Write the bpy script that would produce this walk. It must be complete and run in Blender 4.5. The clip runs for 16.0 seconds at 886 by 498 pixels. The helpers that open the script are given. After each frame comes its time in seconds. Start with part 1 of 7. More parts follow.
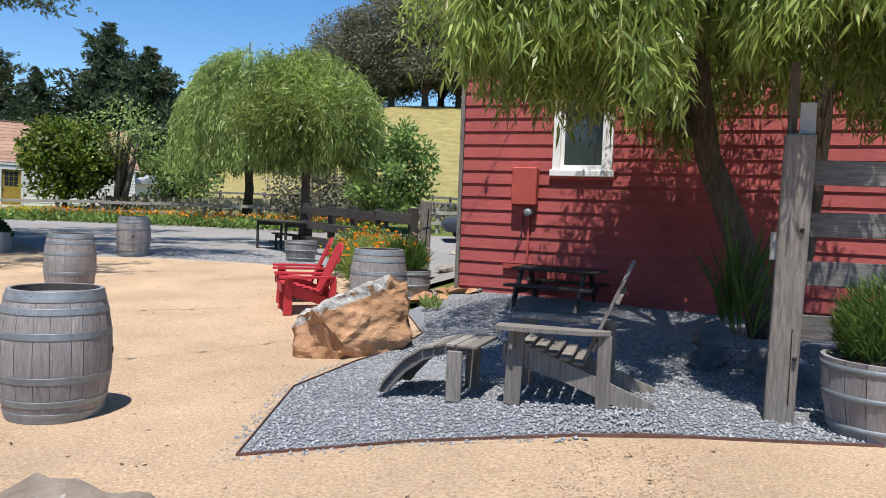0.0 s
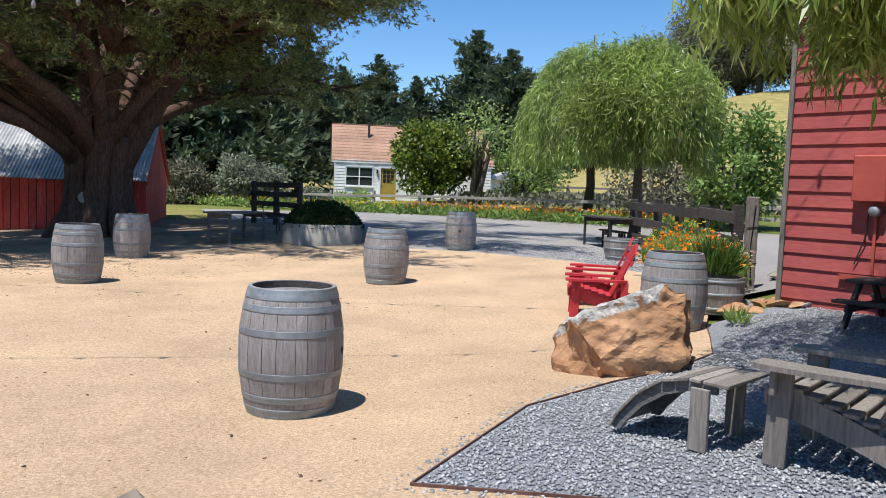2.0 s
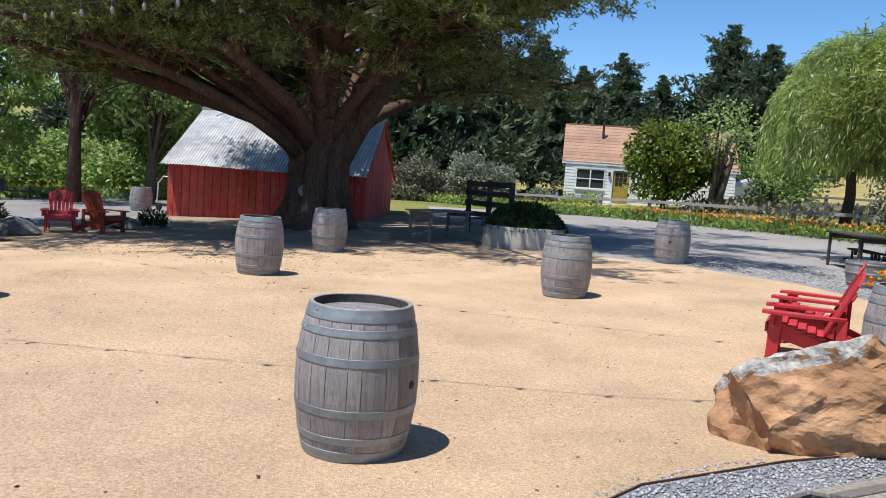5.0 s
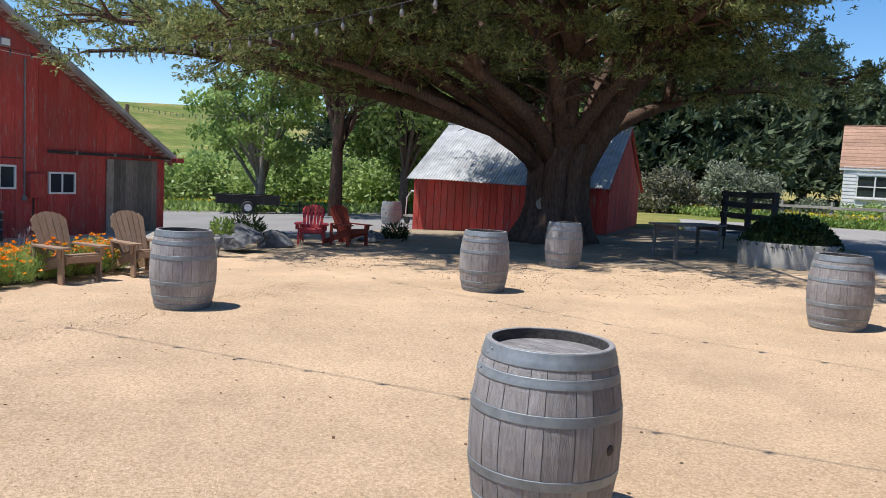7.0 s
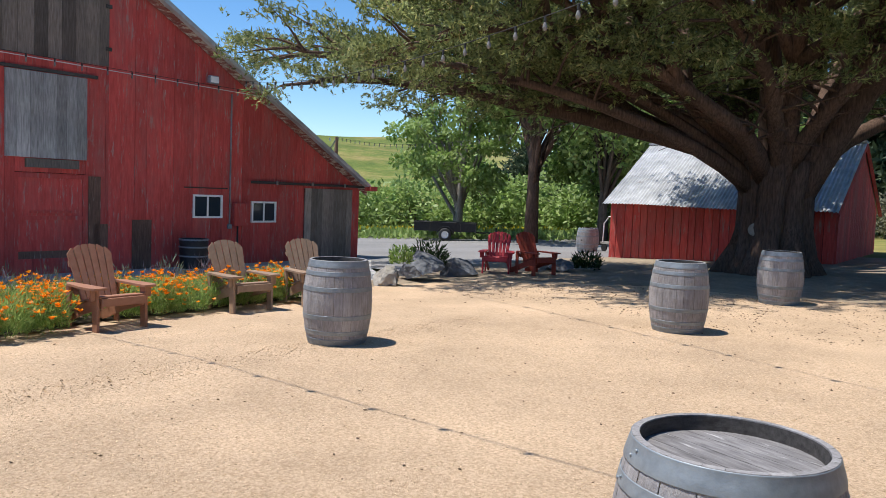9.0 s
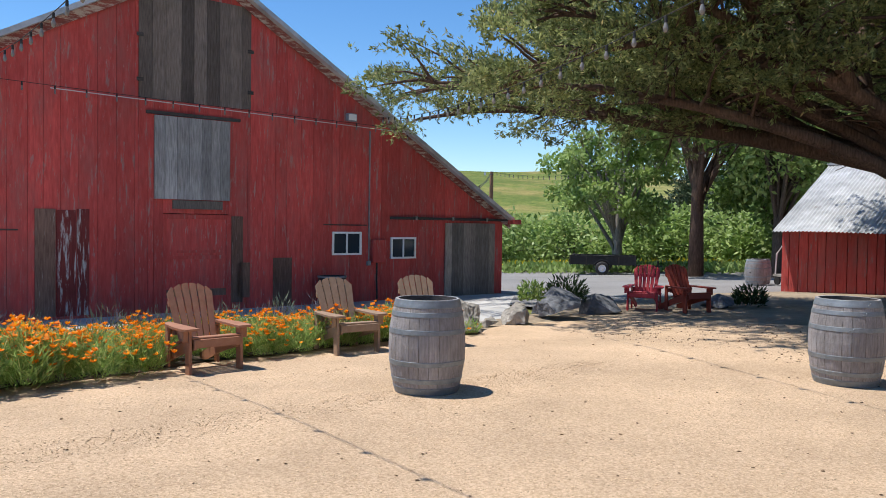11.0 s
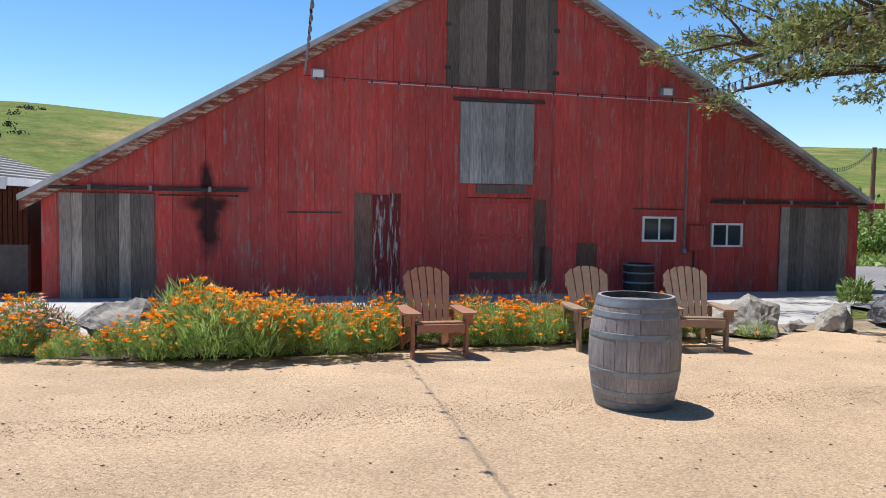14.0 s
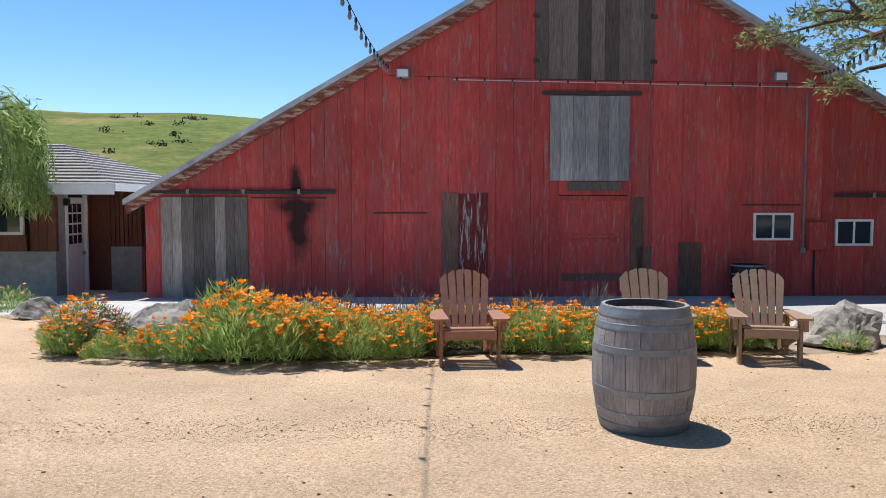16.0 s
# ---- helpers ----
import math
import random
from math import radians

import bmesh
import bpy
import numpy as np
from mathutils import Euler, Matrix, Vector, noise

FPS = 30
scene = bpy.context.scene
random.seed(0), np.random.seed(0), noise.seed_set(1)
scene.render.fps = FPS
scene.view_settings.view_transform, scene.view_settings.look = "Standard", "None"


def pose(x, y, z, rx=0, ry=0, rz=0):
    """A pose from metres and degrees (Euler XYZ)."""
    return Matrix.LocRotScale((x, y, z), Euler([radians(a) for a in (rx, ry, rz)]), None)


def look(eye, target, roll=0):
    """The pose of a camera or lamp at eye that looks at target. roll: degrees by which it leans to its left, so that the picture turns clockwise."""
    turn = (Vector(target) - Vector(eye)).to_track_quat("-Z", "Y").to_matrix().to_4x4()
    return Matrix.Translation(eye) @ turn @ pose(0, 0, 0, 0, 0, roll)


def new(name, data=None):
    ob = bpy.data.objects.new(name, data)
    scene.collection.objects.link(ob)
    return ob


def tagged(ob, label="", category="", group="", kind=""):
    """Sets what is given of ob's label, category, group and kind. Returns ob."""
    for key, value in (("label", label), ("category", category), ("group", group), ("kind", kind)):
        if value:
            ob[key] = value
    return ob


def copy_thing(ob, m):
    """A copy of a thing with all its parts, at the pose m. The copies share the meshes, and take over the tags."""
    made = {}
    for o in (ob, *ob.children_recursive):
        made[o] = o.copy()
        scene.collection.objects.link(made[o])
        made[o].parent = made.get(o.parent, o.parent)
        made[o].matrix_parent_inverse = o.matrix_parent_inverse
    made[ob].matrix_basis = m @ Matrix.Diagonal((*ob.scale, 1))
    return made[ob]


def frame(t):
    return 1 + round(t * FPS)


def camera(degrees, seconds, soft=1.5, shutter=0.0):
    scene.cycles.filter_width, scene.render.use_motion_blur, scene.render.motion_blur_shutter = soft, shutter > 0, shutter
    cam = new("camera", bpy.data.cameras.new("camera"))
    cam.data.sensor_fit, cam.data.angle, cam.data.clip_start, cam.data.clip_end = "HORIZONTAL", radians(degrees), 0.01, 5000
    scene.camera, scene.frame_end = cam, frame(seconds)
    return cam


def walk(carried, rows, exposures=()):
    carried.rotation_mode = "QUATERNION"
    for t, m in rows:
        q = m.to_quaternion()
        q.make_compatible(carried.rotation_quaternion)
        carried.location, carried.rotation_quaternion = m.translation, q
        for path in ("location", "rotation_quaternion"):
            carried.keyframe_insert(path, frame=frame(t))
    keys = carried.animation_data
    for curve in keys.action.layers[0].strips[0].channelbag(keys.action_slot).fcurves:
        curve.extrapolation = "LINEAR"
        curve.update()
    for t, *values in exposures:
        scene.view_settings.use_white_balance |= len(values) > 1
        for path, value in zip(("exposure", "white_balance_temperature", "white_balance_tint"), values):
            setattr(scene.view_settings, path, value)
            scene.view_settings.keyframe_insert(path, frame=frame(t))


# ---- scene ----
cam = camera(59.4, 16.0, 0.9)
METRES, EYE, TILT, LEAN, TURN = 9.0, 1.5, 0.0, 0.0, 6.1
ROWS = [
    (0.0, 0.0, 0.0, 0.0, 0.11, -2.75, -2.26),
    (0.5, 0.0259, 0.027, 0.0023, 7.64, -3.03, -3.27),
    (1.0, 0.0435, 0.0529, 0.0009, 14.75, -3.81, -2.49),
    (1.5, 0.0564, 0.078, 0.0042, 20.89, -4.38, -1.77),
    (2.0, 0.0751, 0.1019, 0.0078, 26.25, -4.21, -2.2),
    (2.5, 0.0825, 0.1252, 0.0086, 30.6, -4.08, -2.4),
    (3.0, 0.0841, 0.1518, 0.0099, 32.92, -4.31, -3.01),
    (5.5, 0.0907, 0.2886, 0.0145, 49.09, -5.52, -3.77),
    (6.0, 0.0799, 0.3118, 0.0152, 54.53, -5.85, -3.45),
    (6.5, 0.0579, 0.3313, 0.0153, 57.79, -5.21, -3.43),
    (7.0, 0.0369, 0.3513, 0.0134, 62.45, -5.27, -3.08),
    (7.5, 0.0133, 0.3731, 0.0127, 69.18, -5.67, -3.07),
    (8.0, -0.0117, 0.3908, 0.0106, 72.55, -5.55, -2.67),
    (8.5, -0.0367, 0.4098, 0.0118, 74.04, -4.78, -2.09),
    (9.0, -0.0614, 0.4364, 0.0113, 77.44, -4.01, -2.24),
    (11.5, -0.1773, 0.5516, 0.0076, 94.92, -1.8, -0.8),
    (12.0, -0.1957, 0.5753, 0.0069, 101.64, -2.34, -1.0),
    (12.5, -0.2124, 0.6034, 0.0076, 107.59, -3.19, -0.6),
    (13.0, -0.2321, 0.6226, 0.0074, 111.11, -3.16, -0.31),
    (13.5, -0.258, 0.6414, 0.0084, 114.11, -3.13, -0.51),
    (14.0, -0.2828, 0.6725, 0.0097, 116.58, -3.35, -0.91),
    (14.5, -0.3117, 0.6932, 0.0085, 118.97, -3.26, -0.43),
    (15.0, -0.3419, 0.7115, 0.0106, 121.57, -2.86, -0.4),
    (15.5, -0.3687, 0.7405, 0.0113, 124.98, -3.31, -0.74),
    (16.0, -0.3924, 0.7614, 0.012, 127.06, -3.53, -0.06),
]
walk(cam, [(t, pose(0, 0, EYE, TILT, LEAN, TURN) @ pose(METRES * x, METRES * y, METRES * z, 90 + pitch, roll, yaw)) for t, x, y, z, yaw, pitch, roll in ROWS])

# ---- world and sun ----
SUN_EL, SUN_AZ = 69.0, 186.0          # degrees; azimuth clockwise from +y
world = bpy.data.worlds.new("World")
scene.world = world
world.use_nodes = True
wn = world.node_tree.nodes
sky = wn.new("ShaderNodeTexSky")
sky.sky_type, sky.sun_disc = "NISHITA", False
sky.sun_elevation, sky.sun_rotation = radians(SUN_EL), radians(SUN_AZ)
sky.altitude, sky.air_density, sky.dust_density, sky.ozone_density = 800.0, 1.0, 0.05, 3.2
sky_tone = wn.new("ShaderNodeHueSaturation")
sky_tone.inputs["Saturation"].default_value = 1.24
sky_tone.inputs["Hue"].default_value = 0.502
world.node_tree.links.new(sky.outputs[0], sky_tone.inputs["Color"])
world.node_tree.links.new(sky_tone.outputs[0], wn["Background"].inputs[0])
wn["Background"].inputs[1].default_value = 0.13
sun = new("sun", bpy.data.lights.new("sun", "SUN"))
sun.data.energy, sun.data.angle, sun.data.color = 5.0, radians(0.6), (1.0, 0.96, 0.905)
to_sun = Vector((math.sin(radians(SUN_AZ)) * math.cos(radians(SUN_EL)), math.cos(radians(SUN_AZ)) * math.cos(radians(SUN_EL)), math.sin(radians(SUN_EL))))
sun.matrix_world = look(to_sun * 60, (0, 0, 0))
scene.view_settings.exposure = 0.34


# ---- materials ----
def mat(name, c1, c2, scale=6.0, rough=0.8, bump=0.15, bscale=60.0, stretch=(1, 1, 1), metal=0.0, rand=0.0, spots=None, spot_scale=3.0,
        spot_lo=0.55, spot_hi=0.65, large=0.35, large_scale=0.6, spec=0.4, detail=8.0, island=0.0):
    """A surface with colour variation at two scales, optional worn spots of a third colour, and fine relief."""
    m = bpy.data.materials.new(name)
    m.use_nodes = True
    n, l = m.node_tree.nodes, m.node_tree.links
    bs = n["Principled BSDF"]
    tc = n.new("ShaderNodeTexCoord")
    mp = n.new("ShaderNodeMapping")
    mp.inputs["Scale"].default_value = stretch
    l.new(tc.outputs["Object"], mp.inputs["Vector"])
    vec = mp.outputs[0]
    if rand:
        oi = n.new("ShaderNodeObjectInfo")
        sc = n.new("ShaderNodeMath"); sc.operation = "MULTIPLY"; sc.inputs[1].default_value = 37.0
        l.new(oi.outputs["Random"], sc.inputs[0])
        ad = n.new("ShaderNodeVectorMath"); ad.operation = "ADD"
        l.new(vec, ad.inputs[0]); l.new(sc.outputs[0], ad.inputs[1])
        vec = ad.outputs[0]
    def noise_node(s, d=detail, v=None, r=0.6):
        t = n.new("ShaderNodeTexNoise")
        t.inputs["Scale"].default_value, t.inputs["Detail"].default_value, t.inputs["Roughness"].default_value = s, d, r
        l.new(v or vec, t.inputs["Vector"])
        return t.outputs["Fac"]
    def ramp(fac, a, b, ca=(0, 0, 0, 1), cb=(1, 1, 1, 1)):
        r = n.new("ShaderNodeValToRGB")
        r.color_ramp.elements[0].position, r.color_ramp.elements[1].position = a, b
        r.color_ramp.elements[0].color, r.color_ramp.elements[1].color = ca, cb
        l.new(fac, r.inputs[0])
        return r.outputs[0]
    def mix(kind, fac, a, b):
        x = n.new("ShaderNodeMix"); x.data_type, x.blend_type = "RGBA", kind
        if isinstance(fac, float): x.inputs[0].default_value = fac
        else: l.new(fac, x.inputs[0])
        for sock, v in ((x.inputs[6], a), (x.inputs[7], b)):
            if isinstance(v, tuple): sock.default_value = v
            else: l.new(v, sock)
        return x.outputs[2]
    col = ramp(noise_node(scale), 0.3, 0.7, (*c1, 1), (*c2, 1))
    if large:
        shade = ramp(noise_node(large_scale, 4.0, tc.outputs["Object"]), 0.3, 0.7, (1 - large, 1 - large, 1 - large, 1), (1 + large * 0.4, 1 + large * 0.4, 1 + large * 0.4, 1))
        col = mix("MULTIPLY", 1.0, col, shade)
    if spots:
        col = mix("MIX", ramp(noise_node(spot_scale, 10.0, None, 0.72), spot_lo, spot_hi), col, (*spots, 1))
    if rand or island:
        if island:
            gi = n.new("ShaderNodeNewGeometry"); src = gi.outputs["Random Per Island"]
        else:
            src = oi.outputs["Random"]
        amt = island or rand
        mr = n.new("ShaderNodeMapRange")
        mr.inputs["To Min"].default_value, mr.inputs["To Max"].default_value = 1 - amt, 1 + amt * 0.7
        l.new(src, mr.inputs["Value"])
        hs = n.new("ShaderNodeHueSaturation")
        l.new(mr.outputs[0], hs.inputs["Value"]); l.new(col, hs.inputs["Color"])
        col = hs.outputs[0]
    l.new(col, bs.inputs["Base Color"])
    bs.inputs["Roughness"].default_value, bs.inputs["Metallic"].default_value = rough, metal
    bs.inputs["Specular IOR Level"].default_value = spec
    if bump:
        bp = n.new("ShaderNodeBump")
        bp.inputs["Strength"].default_value, bp.inputs["Distance"].default_value = bump, 0.02
        l.new(noise_node(bscale, 6.0), bp.inputs["Height"])
        l.new(bp.outputs[0], bs.inputs["Normal"])
    return m


def leaf_mat(name, c1, c2, c3=None, trans=0.35, rough=0.55):
    """Leaves: each one its own tone between two colours, letting some light through."""
    m = bpy.data.materials.new(name)
    m.use_nodes = True
    n, l = m.node_tree.nodes, m.node_tree.links
    bs = n["Principled BSDF"]
    gi = n.new("ShaderNodeNewGeometry")
    r = n.new("ShaderNodeValToRGB")
    r.color_ramp.elements[0].color, r.color_ramp.elements[1].color = (*c1, 1), (*c2, 1)
    if c3:
        e = r.color_ramp.elements.new(0.93); e.color = (*c2, 1)
        r.color_ramp.elements[2].color = (*c3, 1)
    l.new(gi.outputs["Random Per Island"], r.inputs[0])
    tc = n.new("ShaderNodeTexCoord")
    t = n.new("ShaderNodeTexNoise"); t.inputs["Scale"].default_value = 0.7
    l.new(tc.outputs["Object"], t.inputs["Vector"])
    mr = n.new("ShaderNodeMapRange"); mr.inputs["From Min"].default_value, mr.inputs["From Max"].default_value = 0.3, 0.7
    mr.inputs["To Min"].default_value, mr.inputs["To Max"].default_value = 0.7, 1.25
    l.new(t.outputs["Fac"], mr.inputs["Value"])
    hs = n.new("ShaderNodeHueSaturation")
    l.new(r.outputs[0], hs.inputs["Color"]); l.new(mr.outputs[0], hs.inputs["Value"])
    l.new(hs.outputs[0], bs.inputs["Base Color"])
    bs.inputs["Roughness"].default_value, bs.inputs["Specular IOR Level"].default_value = rough, 0.35
    tr = n.new("ShaderNodeBsdfTranslucent")
    l.new(hs.outputs[0], tr.inputs["Color"])
    mx = n.new("ShaderNodeMixShader"); mx.inputs[0].default_value = trans
    l.new(bs.outputs[0], mx.inputs[1]); l.new(tr.outputs[0], mx.inputs[2])
    l.new(mx.outputs[0], n["Material Output"].inputs["Surface"])
    return m


def plain(name, c, rough=0.5, metal=0.0, emit=0.0):
    m = bpy.data.materials.new(name)
    m.use_nodes = True
    b = m.node_tree.nodes["Principled BSDF"]
    b.inputs["Base Color"].default_value, b.inputs["Roughness"].default_value, b.inputs["Metallic"].default_value = (*c, 1), rough, metal
    return m


def glass_mat(name, tint=(0.03, 0.04, 0.05)):
    m = plain(name, tint, 0.06)
    m.node_tree.nodes["Principled BSDF"].inputs["Specular IOR Level"].default_value = 0.9
    return m


M_SAND = mat("granite_sand", (0.42, 0.284, 0.173), (0.755, 0.560, 0.380), 48, 0.95, 1.0, 95, large=0.22, large_scale=0.7, spots=(0.36, 0.25, 0.14), spot_scale=22, spot_lo=0.62, spot_hi=0.74, spec=0.15)
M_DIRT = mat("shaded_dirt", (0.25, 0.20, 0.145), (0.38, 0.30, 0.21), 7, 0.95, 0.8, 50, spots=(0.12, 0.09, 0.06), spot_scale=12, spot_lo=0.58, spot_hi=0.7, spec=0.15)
M_GRAVEL = mat("blue_gravel_bed", (0.13, 0.14, 0.16), (0.36, 0.38, 0.41), 55, 0.9, 1.0, 70, large=0.2, spec=0.25)
M_STONE_CHIP = mat("gravel_chip", (0.23, 0.235, 0.245), (0.42, 0.428, 0.44), 18, 0.8, 0.2, 90, island=0.4, large=0.0)
M_DRIVE = mat("driveway_gravel", (0.23, 0.218, 0.208), (0.37, 0.352, 0.336), 40, 0.92, 0.8, 60, large=0.25, large_scale=0.15, spots=(0.45, 0.42, 0.38), spot_scale=20, spot_lo=0.6, spot_hi=0.75, spec=0.2)
M_ASPHALT = mat("pale_asphalt", (0.19, 0.185, 0.18), (0.27, 0.26, 0.25), 30, 0.9, 0.3, 80, large=0.25, large_scale=0.2, spec=0.2)
M_CONCRETE = mat("concrete", (0.38, 0.375, 0.36), (0.50, 0.49, 0.47), 8, 0.85, 0.2, 60, large=0.2)
M_BLOCK = mat("concrete_block", (0.30, 0.29, 0.26), (0.42, 0.40, 0.36), 8, 0.9, 0.4, 50, large=0.3)
M_GRASS = mat("hill_grass", (0.085, 0.135, 0.028), (0.19, 0.21, 0.055), 0.30, 0.95, 0.6, 8, large=0.35, large_scale=0.015, spots=(0.33, 0.25, 0.10), spot_scale=0.02, spot_lo=0.50, spot_hi=0.66, spec=0.1)
gn_, gl_ = M_GRASS.node_tree.nodes, M_GRASS.node_tree.links
straw_in = gn_["Principled BSDF"].inputs["Base Color"].links[0].from_socket
g_tc = gn_.new("ShaderNodeTexCoord"); g_sep = gn_.new("ShaderNodeSeparateXYZ"); gl_.new(g_tc.outputs["Object"], g_sep.inputs[0])
g_ns = gn_.new("ShaderNodeTexNoise"); g_ns.inputs["Scale"].default_value = 0.06; g_ns.inputs["Detail"].default_value = 8; gl_.new(g_tc.outputs["Object"], g_ns.inputs["Vector"])
g_mul = gn_.new("ShaderNodeMath"); g_mul.operation = "MULTIPLY_ADD"; g_mul.inputs[1].default_value = 60.0; gl_.new(g_ns.outputs["Fac"], g_mul.inputs[0]); gl_.new(g_sep.outputs["Y"], g_mul.inputs[2])
g_mr = gn_.new("ShaderNodeMapRange"); g_mr.inputs["From Min"].default_value, g_mr.inputs["From Max"].default_value, g_mr.inputs["To Max"].default_value = 66.0, 92.0, 0.75
gl_.new(g_mul.outputs[0], g_mr.inputs["Value"])
g_mx = gn_.new("ShaderNodeMix"); g_mx.data_type = "RGBA"; g_mx.inputs[7].default_value = (0.37, 0.295, 0.125, 1)
gl_.new(g_mr.outputs[0], g_mx.inputs[0]); gl_.new(straw_in, g_mx.inputs[6]); g_n2 = gn_.new("ShaderNodeTexNoise"); g_n2.inputs["Scale"].default_value = 0.9; g_n2.inputs["Detail"].default_value = 10; g_n2.inputs["Roughness"].default_value = 0.75; gl_.new(g_tc.outputs["Object"], g_n2.inputs["Vector"])
g_r2 = gn_.new("ShaderNodeMapRange"); g_r2.inputs["From Min"].default_value, g_r2.inputs["From Max"].default_value, g_r2.inputs["To Min"].default_value, g_r2.inputs["To Max"].default_value = 0.3, 0.7, 0.62, 1.25
gl_.new(g_n2.outputs["Fac"], g_r2.inputs["Value"])
g_hs = gn_.new("ShaderNodeHueSaturation"); gl_.new(g_r2.outputs[0], g_hs.inputs["Value"]); gl_.new(g_mx.outputs[2], g_hs.inputs["Color"])
gl_.new(g_hs.outputs[0], gn_["Principled BSDF"].inputs["Base Color"])
M_GREY_WOOD = mat("weathered_grey_wood", (0.185, 0.165, 0.145), (0.38, 0.345, 0.305), 7, 0.9, 0.5, 40, (8, 8, 0.8), rand=0.35, spots=(0.40, 0.37, 0.33), spot_scale=9, spot_lo=0.6, spot_hi=0.75, large=0.25)
M_GREY_WOOD_X = mat("weathered_grey_wood_level", (0.12, 0.115, 0.11), (0.27, 0.26, 0.245), 7, 0.9, 0.5, 40, (0.9, 8, 8), rand=0.3, spots=(0.42, 0.39, 0.35), spot_scale=9, spot_lo=0.6, spot_hi=0.72, large=0.25)
M_DOOR_WOOD = mat("brown_grey_door_board", (0.19, 0.155, 0.13), (0.43, 0.37, 0.315), 6, 0.92, 0.5, 40, (8, 8, 0.6), rand=0.62, large=0.3)
M_HATCH = mat("silvery_hatch_board", (0.24, 0.228, 0.22), (0.52, 0.50, 0.48), 6, 0.92, 0.5, 40, (8, 8, 0.6), rand=0.4, large=0.3, spots=(0.12, 0.10, 0.09), spot_scale=4, spot_lo=0.62, spot_hi=0.74)
M_LOFT_WOOD = mat("grey_brown_loft_wood", (0.125, 0.095, 0.076), (0.275, 0.22, 0.18), 6, 0.92, 0.5, 40, (8, 8, 0.6), rand=0.6, large=0.3)
M_PATCH_WOOD = mat("brown_patch_board", (0.13, 0.07, 0.05), (0.27, 0.16, 0.115), 6, 0.92, 0.5, 40, (8, 8, 0.6), rand=0.3, large=0.3, spots=(0.40, 0.33, 0.29), spot_scale=4, spot_lo=0.6, spot_hi=0.68)
M_ROCK_BROWN = mat("brown_grey_rock", (0.15, 0.115, 0.085), (0.36, 0.30, 0.24), 5, 0.95, 1.0, 14, large=0.35, spots=(0.55, 0.52, 0.49), spot_scale=9, spot_lo=0.58, spot_hi=0.68)
M_OAK = mat("weathered_oak_stave", (0.27, 0.252, 0.248), (0.42, 0.402, 0.398), 9, 0.85, 0.5, 45, (7, 7, 0.8), rand=0.18, spots=(0.13, 0.11, 0.10), spot_scale=5, spot_lo=0.60, spot_hi=0.78, large=0.3, large_scale=2.0)
M_HOOP = mat("galvanised_hoop", (0.23, 0.262, 0.285), (0.345, 0.385, 0.41), 14, 0.55, 0.1, 60, metal=0.45, rand=0.12, spots=(0.17, 0.14, 0.12), spot_scale=6, spot_lo=0.62, spot_hi=0.75)
M_DARK = plain("dark_void", (0.012, 0.011, 0.010), 0.9)
M_GLASS = glass_mat("window_glass")
M_WHITE = mat("white_paint", (0.80, 0.79, 0.77), (0.88, 0.875, 0.86), 6, 0.6, 0.1, 40, large=0.12)
M_RED_HOUSE = mat("barn_red_siding_paint", (0.33, 0.062, 0.058), (0.43, 0.098, 0.09), 6, 0.7, 0.2, 50, (1, 6, 6), rand=0.10, large=0.25, large_scale=0.9, spots=(0.46, 0.15, 0.12), spot_scale=4, spot_lo=0.62, spot_hi=0.8)
M_ROOF_TIN = mat("corrugated_tin", (0.42, 0.43, 0.44), (0.70, 0.71, 0.72), 3, 0.5, 0.08, 30, metal=0.35, large=0.3, spots=(0.24, 0.20, 0.17), spot_scale=2.5, spot_lo=0.62, spot_hi=0.78)
M_SHINGLE = mat("brown_shingle", (0.31, 0.18, 0.12), (0.43, 0.265, 0.185), 6, 0.95, 0.6, 20, large=0.2, rand=0.15)
M_BROWN_SIDING = mat("brown_stained_siding", (0.13, 0.045, 0.028), (0.22, 0.082, 0.046), 6, 0.75, 0.2, 40, (6, 6, 0.8), rand=0.25)
M_BARK = mat("cypress_bark", (0.07, 0.045, 0.034), (0.20, 0.13, 0.098), 5, 0.95, 1.0, 12, (5, 5, 0.7), large=0.4, large_scale=0.6, spec=0.15)
M_BARK_GREY = mat("grey_bark", (0.075, 0.06, 0.048), (0.20, 0.165, 0.13), 6, 0.95, 0.9, 16, (5, 5, 0.9), large=0.3, spec=0.15)
M_BARK_PALE = mat("pale_grey_bark", (0.16, 0.145, 0.125), (0.36, 0.335, 0.30), 6, 0.95, 0.7, 16, (5, 5, 0.9), large=0.3, spec=0.15)
M_ROCK_TAN = mat("tan_sandstone", (0.34, 0.175, 0.085), (0.56, 0.335, 0.19), 2.6, 0.92, 1.0, 9, large=0.3, large_scale=1.5, spots=(0.20, 0.095, 0.06), spot_scale=3.2, spot_lo=0.56, spot_hi=0.7)
M_ROCK_GREY = mat("lichen_grey_rock", (0.21, 0.19, 0.16), (0.45, 0.415, 0.36), 5, 0.95, 1.0, 14, large=0.35, spots=(0.13, 0.12, 0.115), spot_scale=5, spot_lo=0.55, spot_hi=0.68)
M_ROCK_SPECK = mat("speckled_lichen_crust", (0.20, 0.195, 0.19), (0.60, 0.57, 0.52), 24, 0.95, 0.6, 40, large=0.2)
M_ROCK_DARK = mat("dark_blue_rock", (0.075, 0.08, 0.09), (0.19, 0.195, 0.205), 5, 0.9, 0.9, 14, large=0.3)
M_CHAIR_BROWN = mat("brown_plastic_lumber", (0.30, 0.135, 0.078), (0.38, 0.185, 0.112), 12, 0.6, 0.12, 80, rand=0.06, large=0.12)
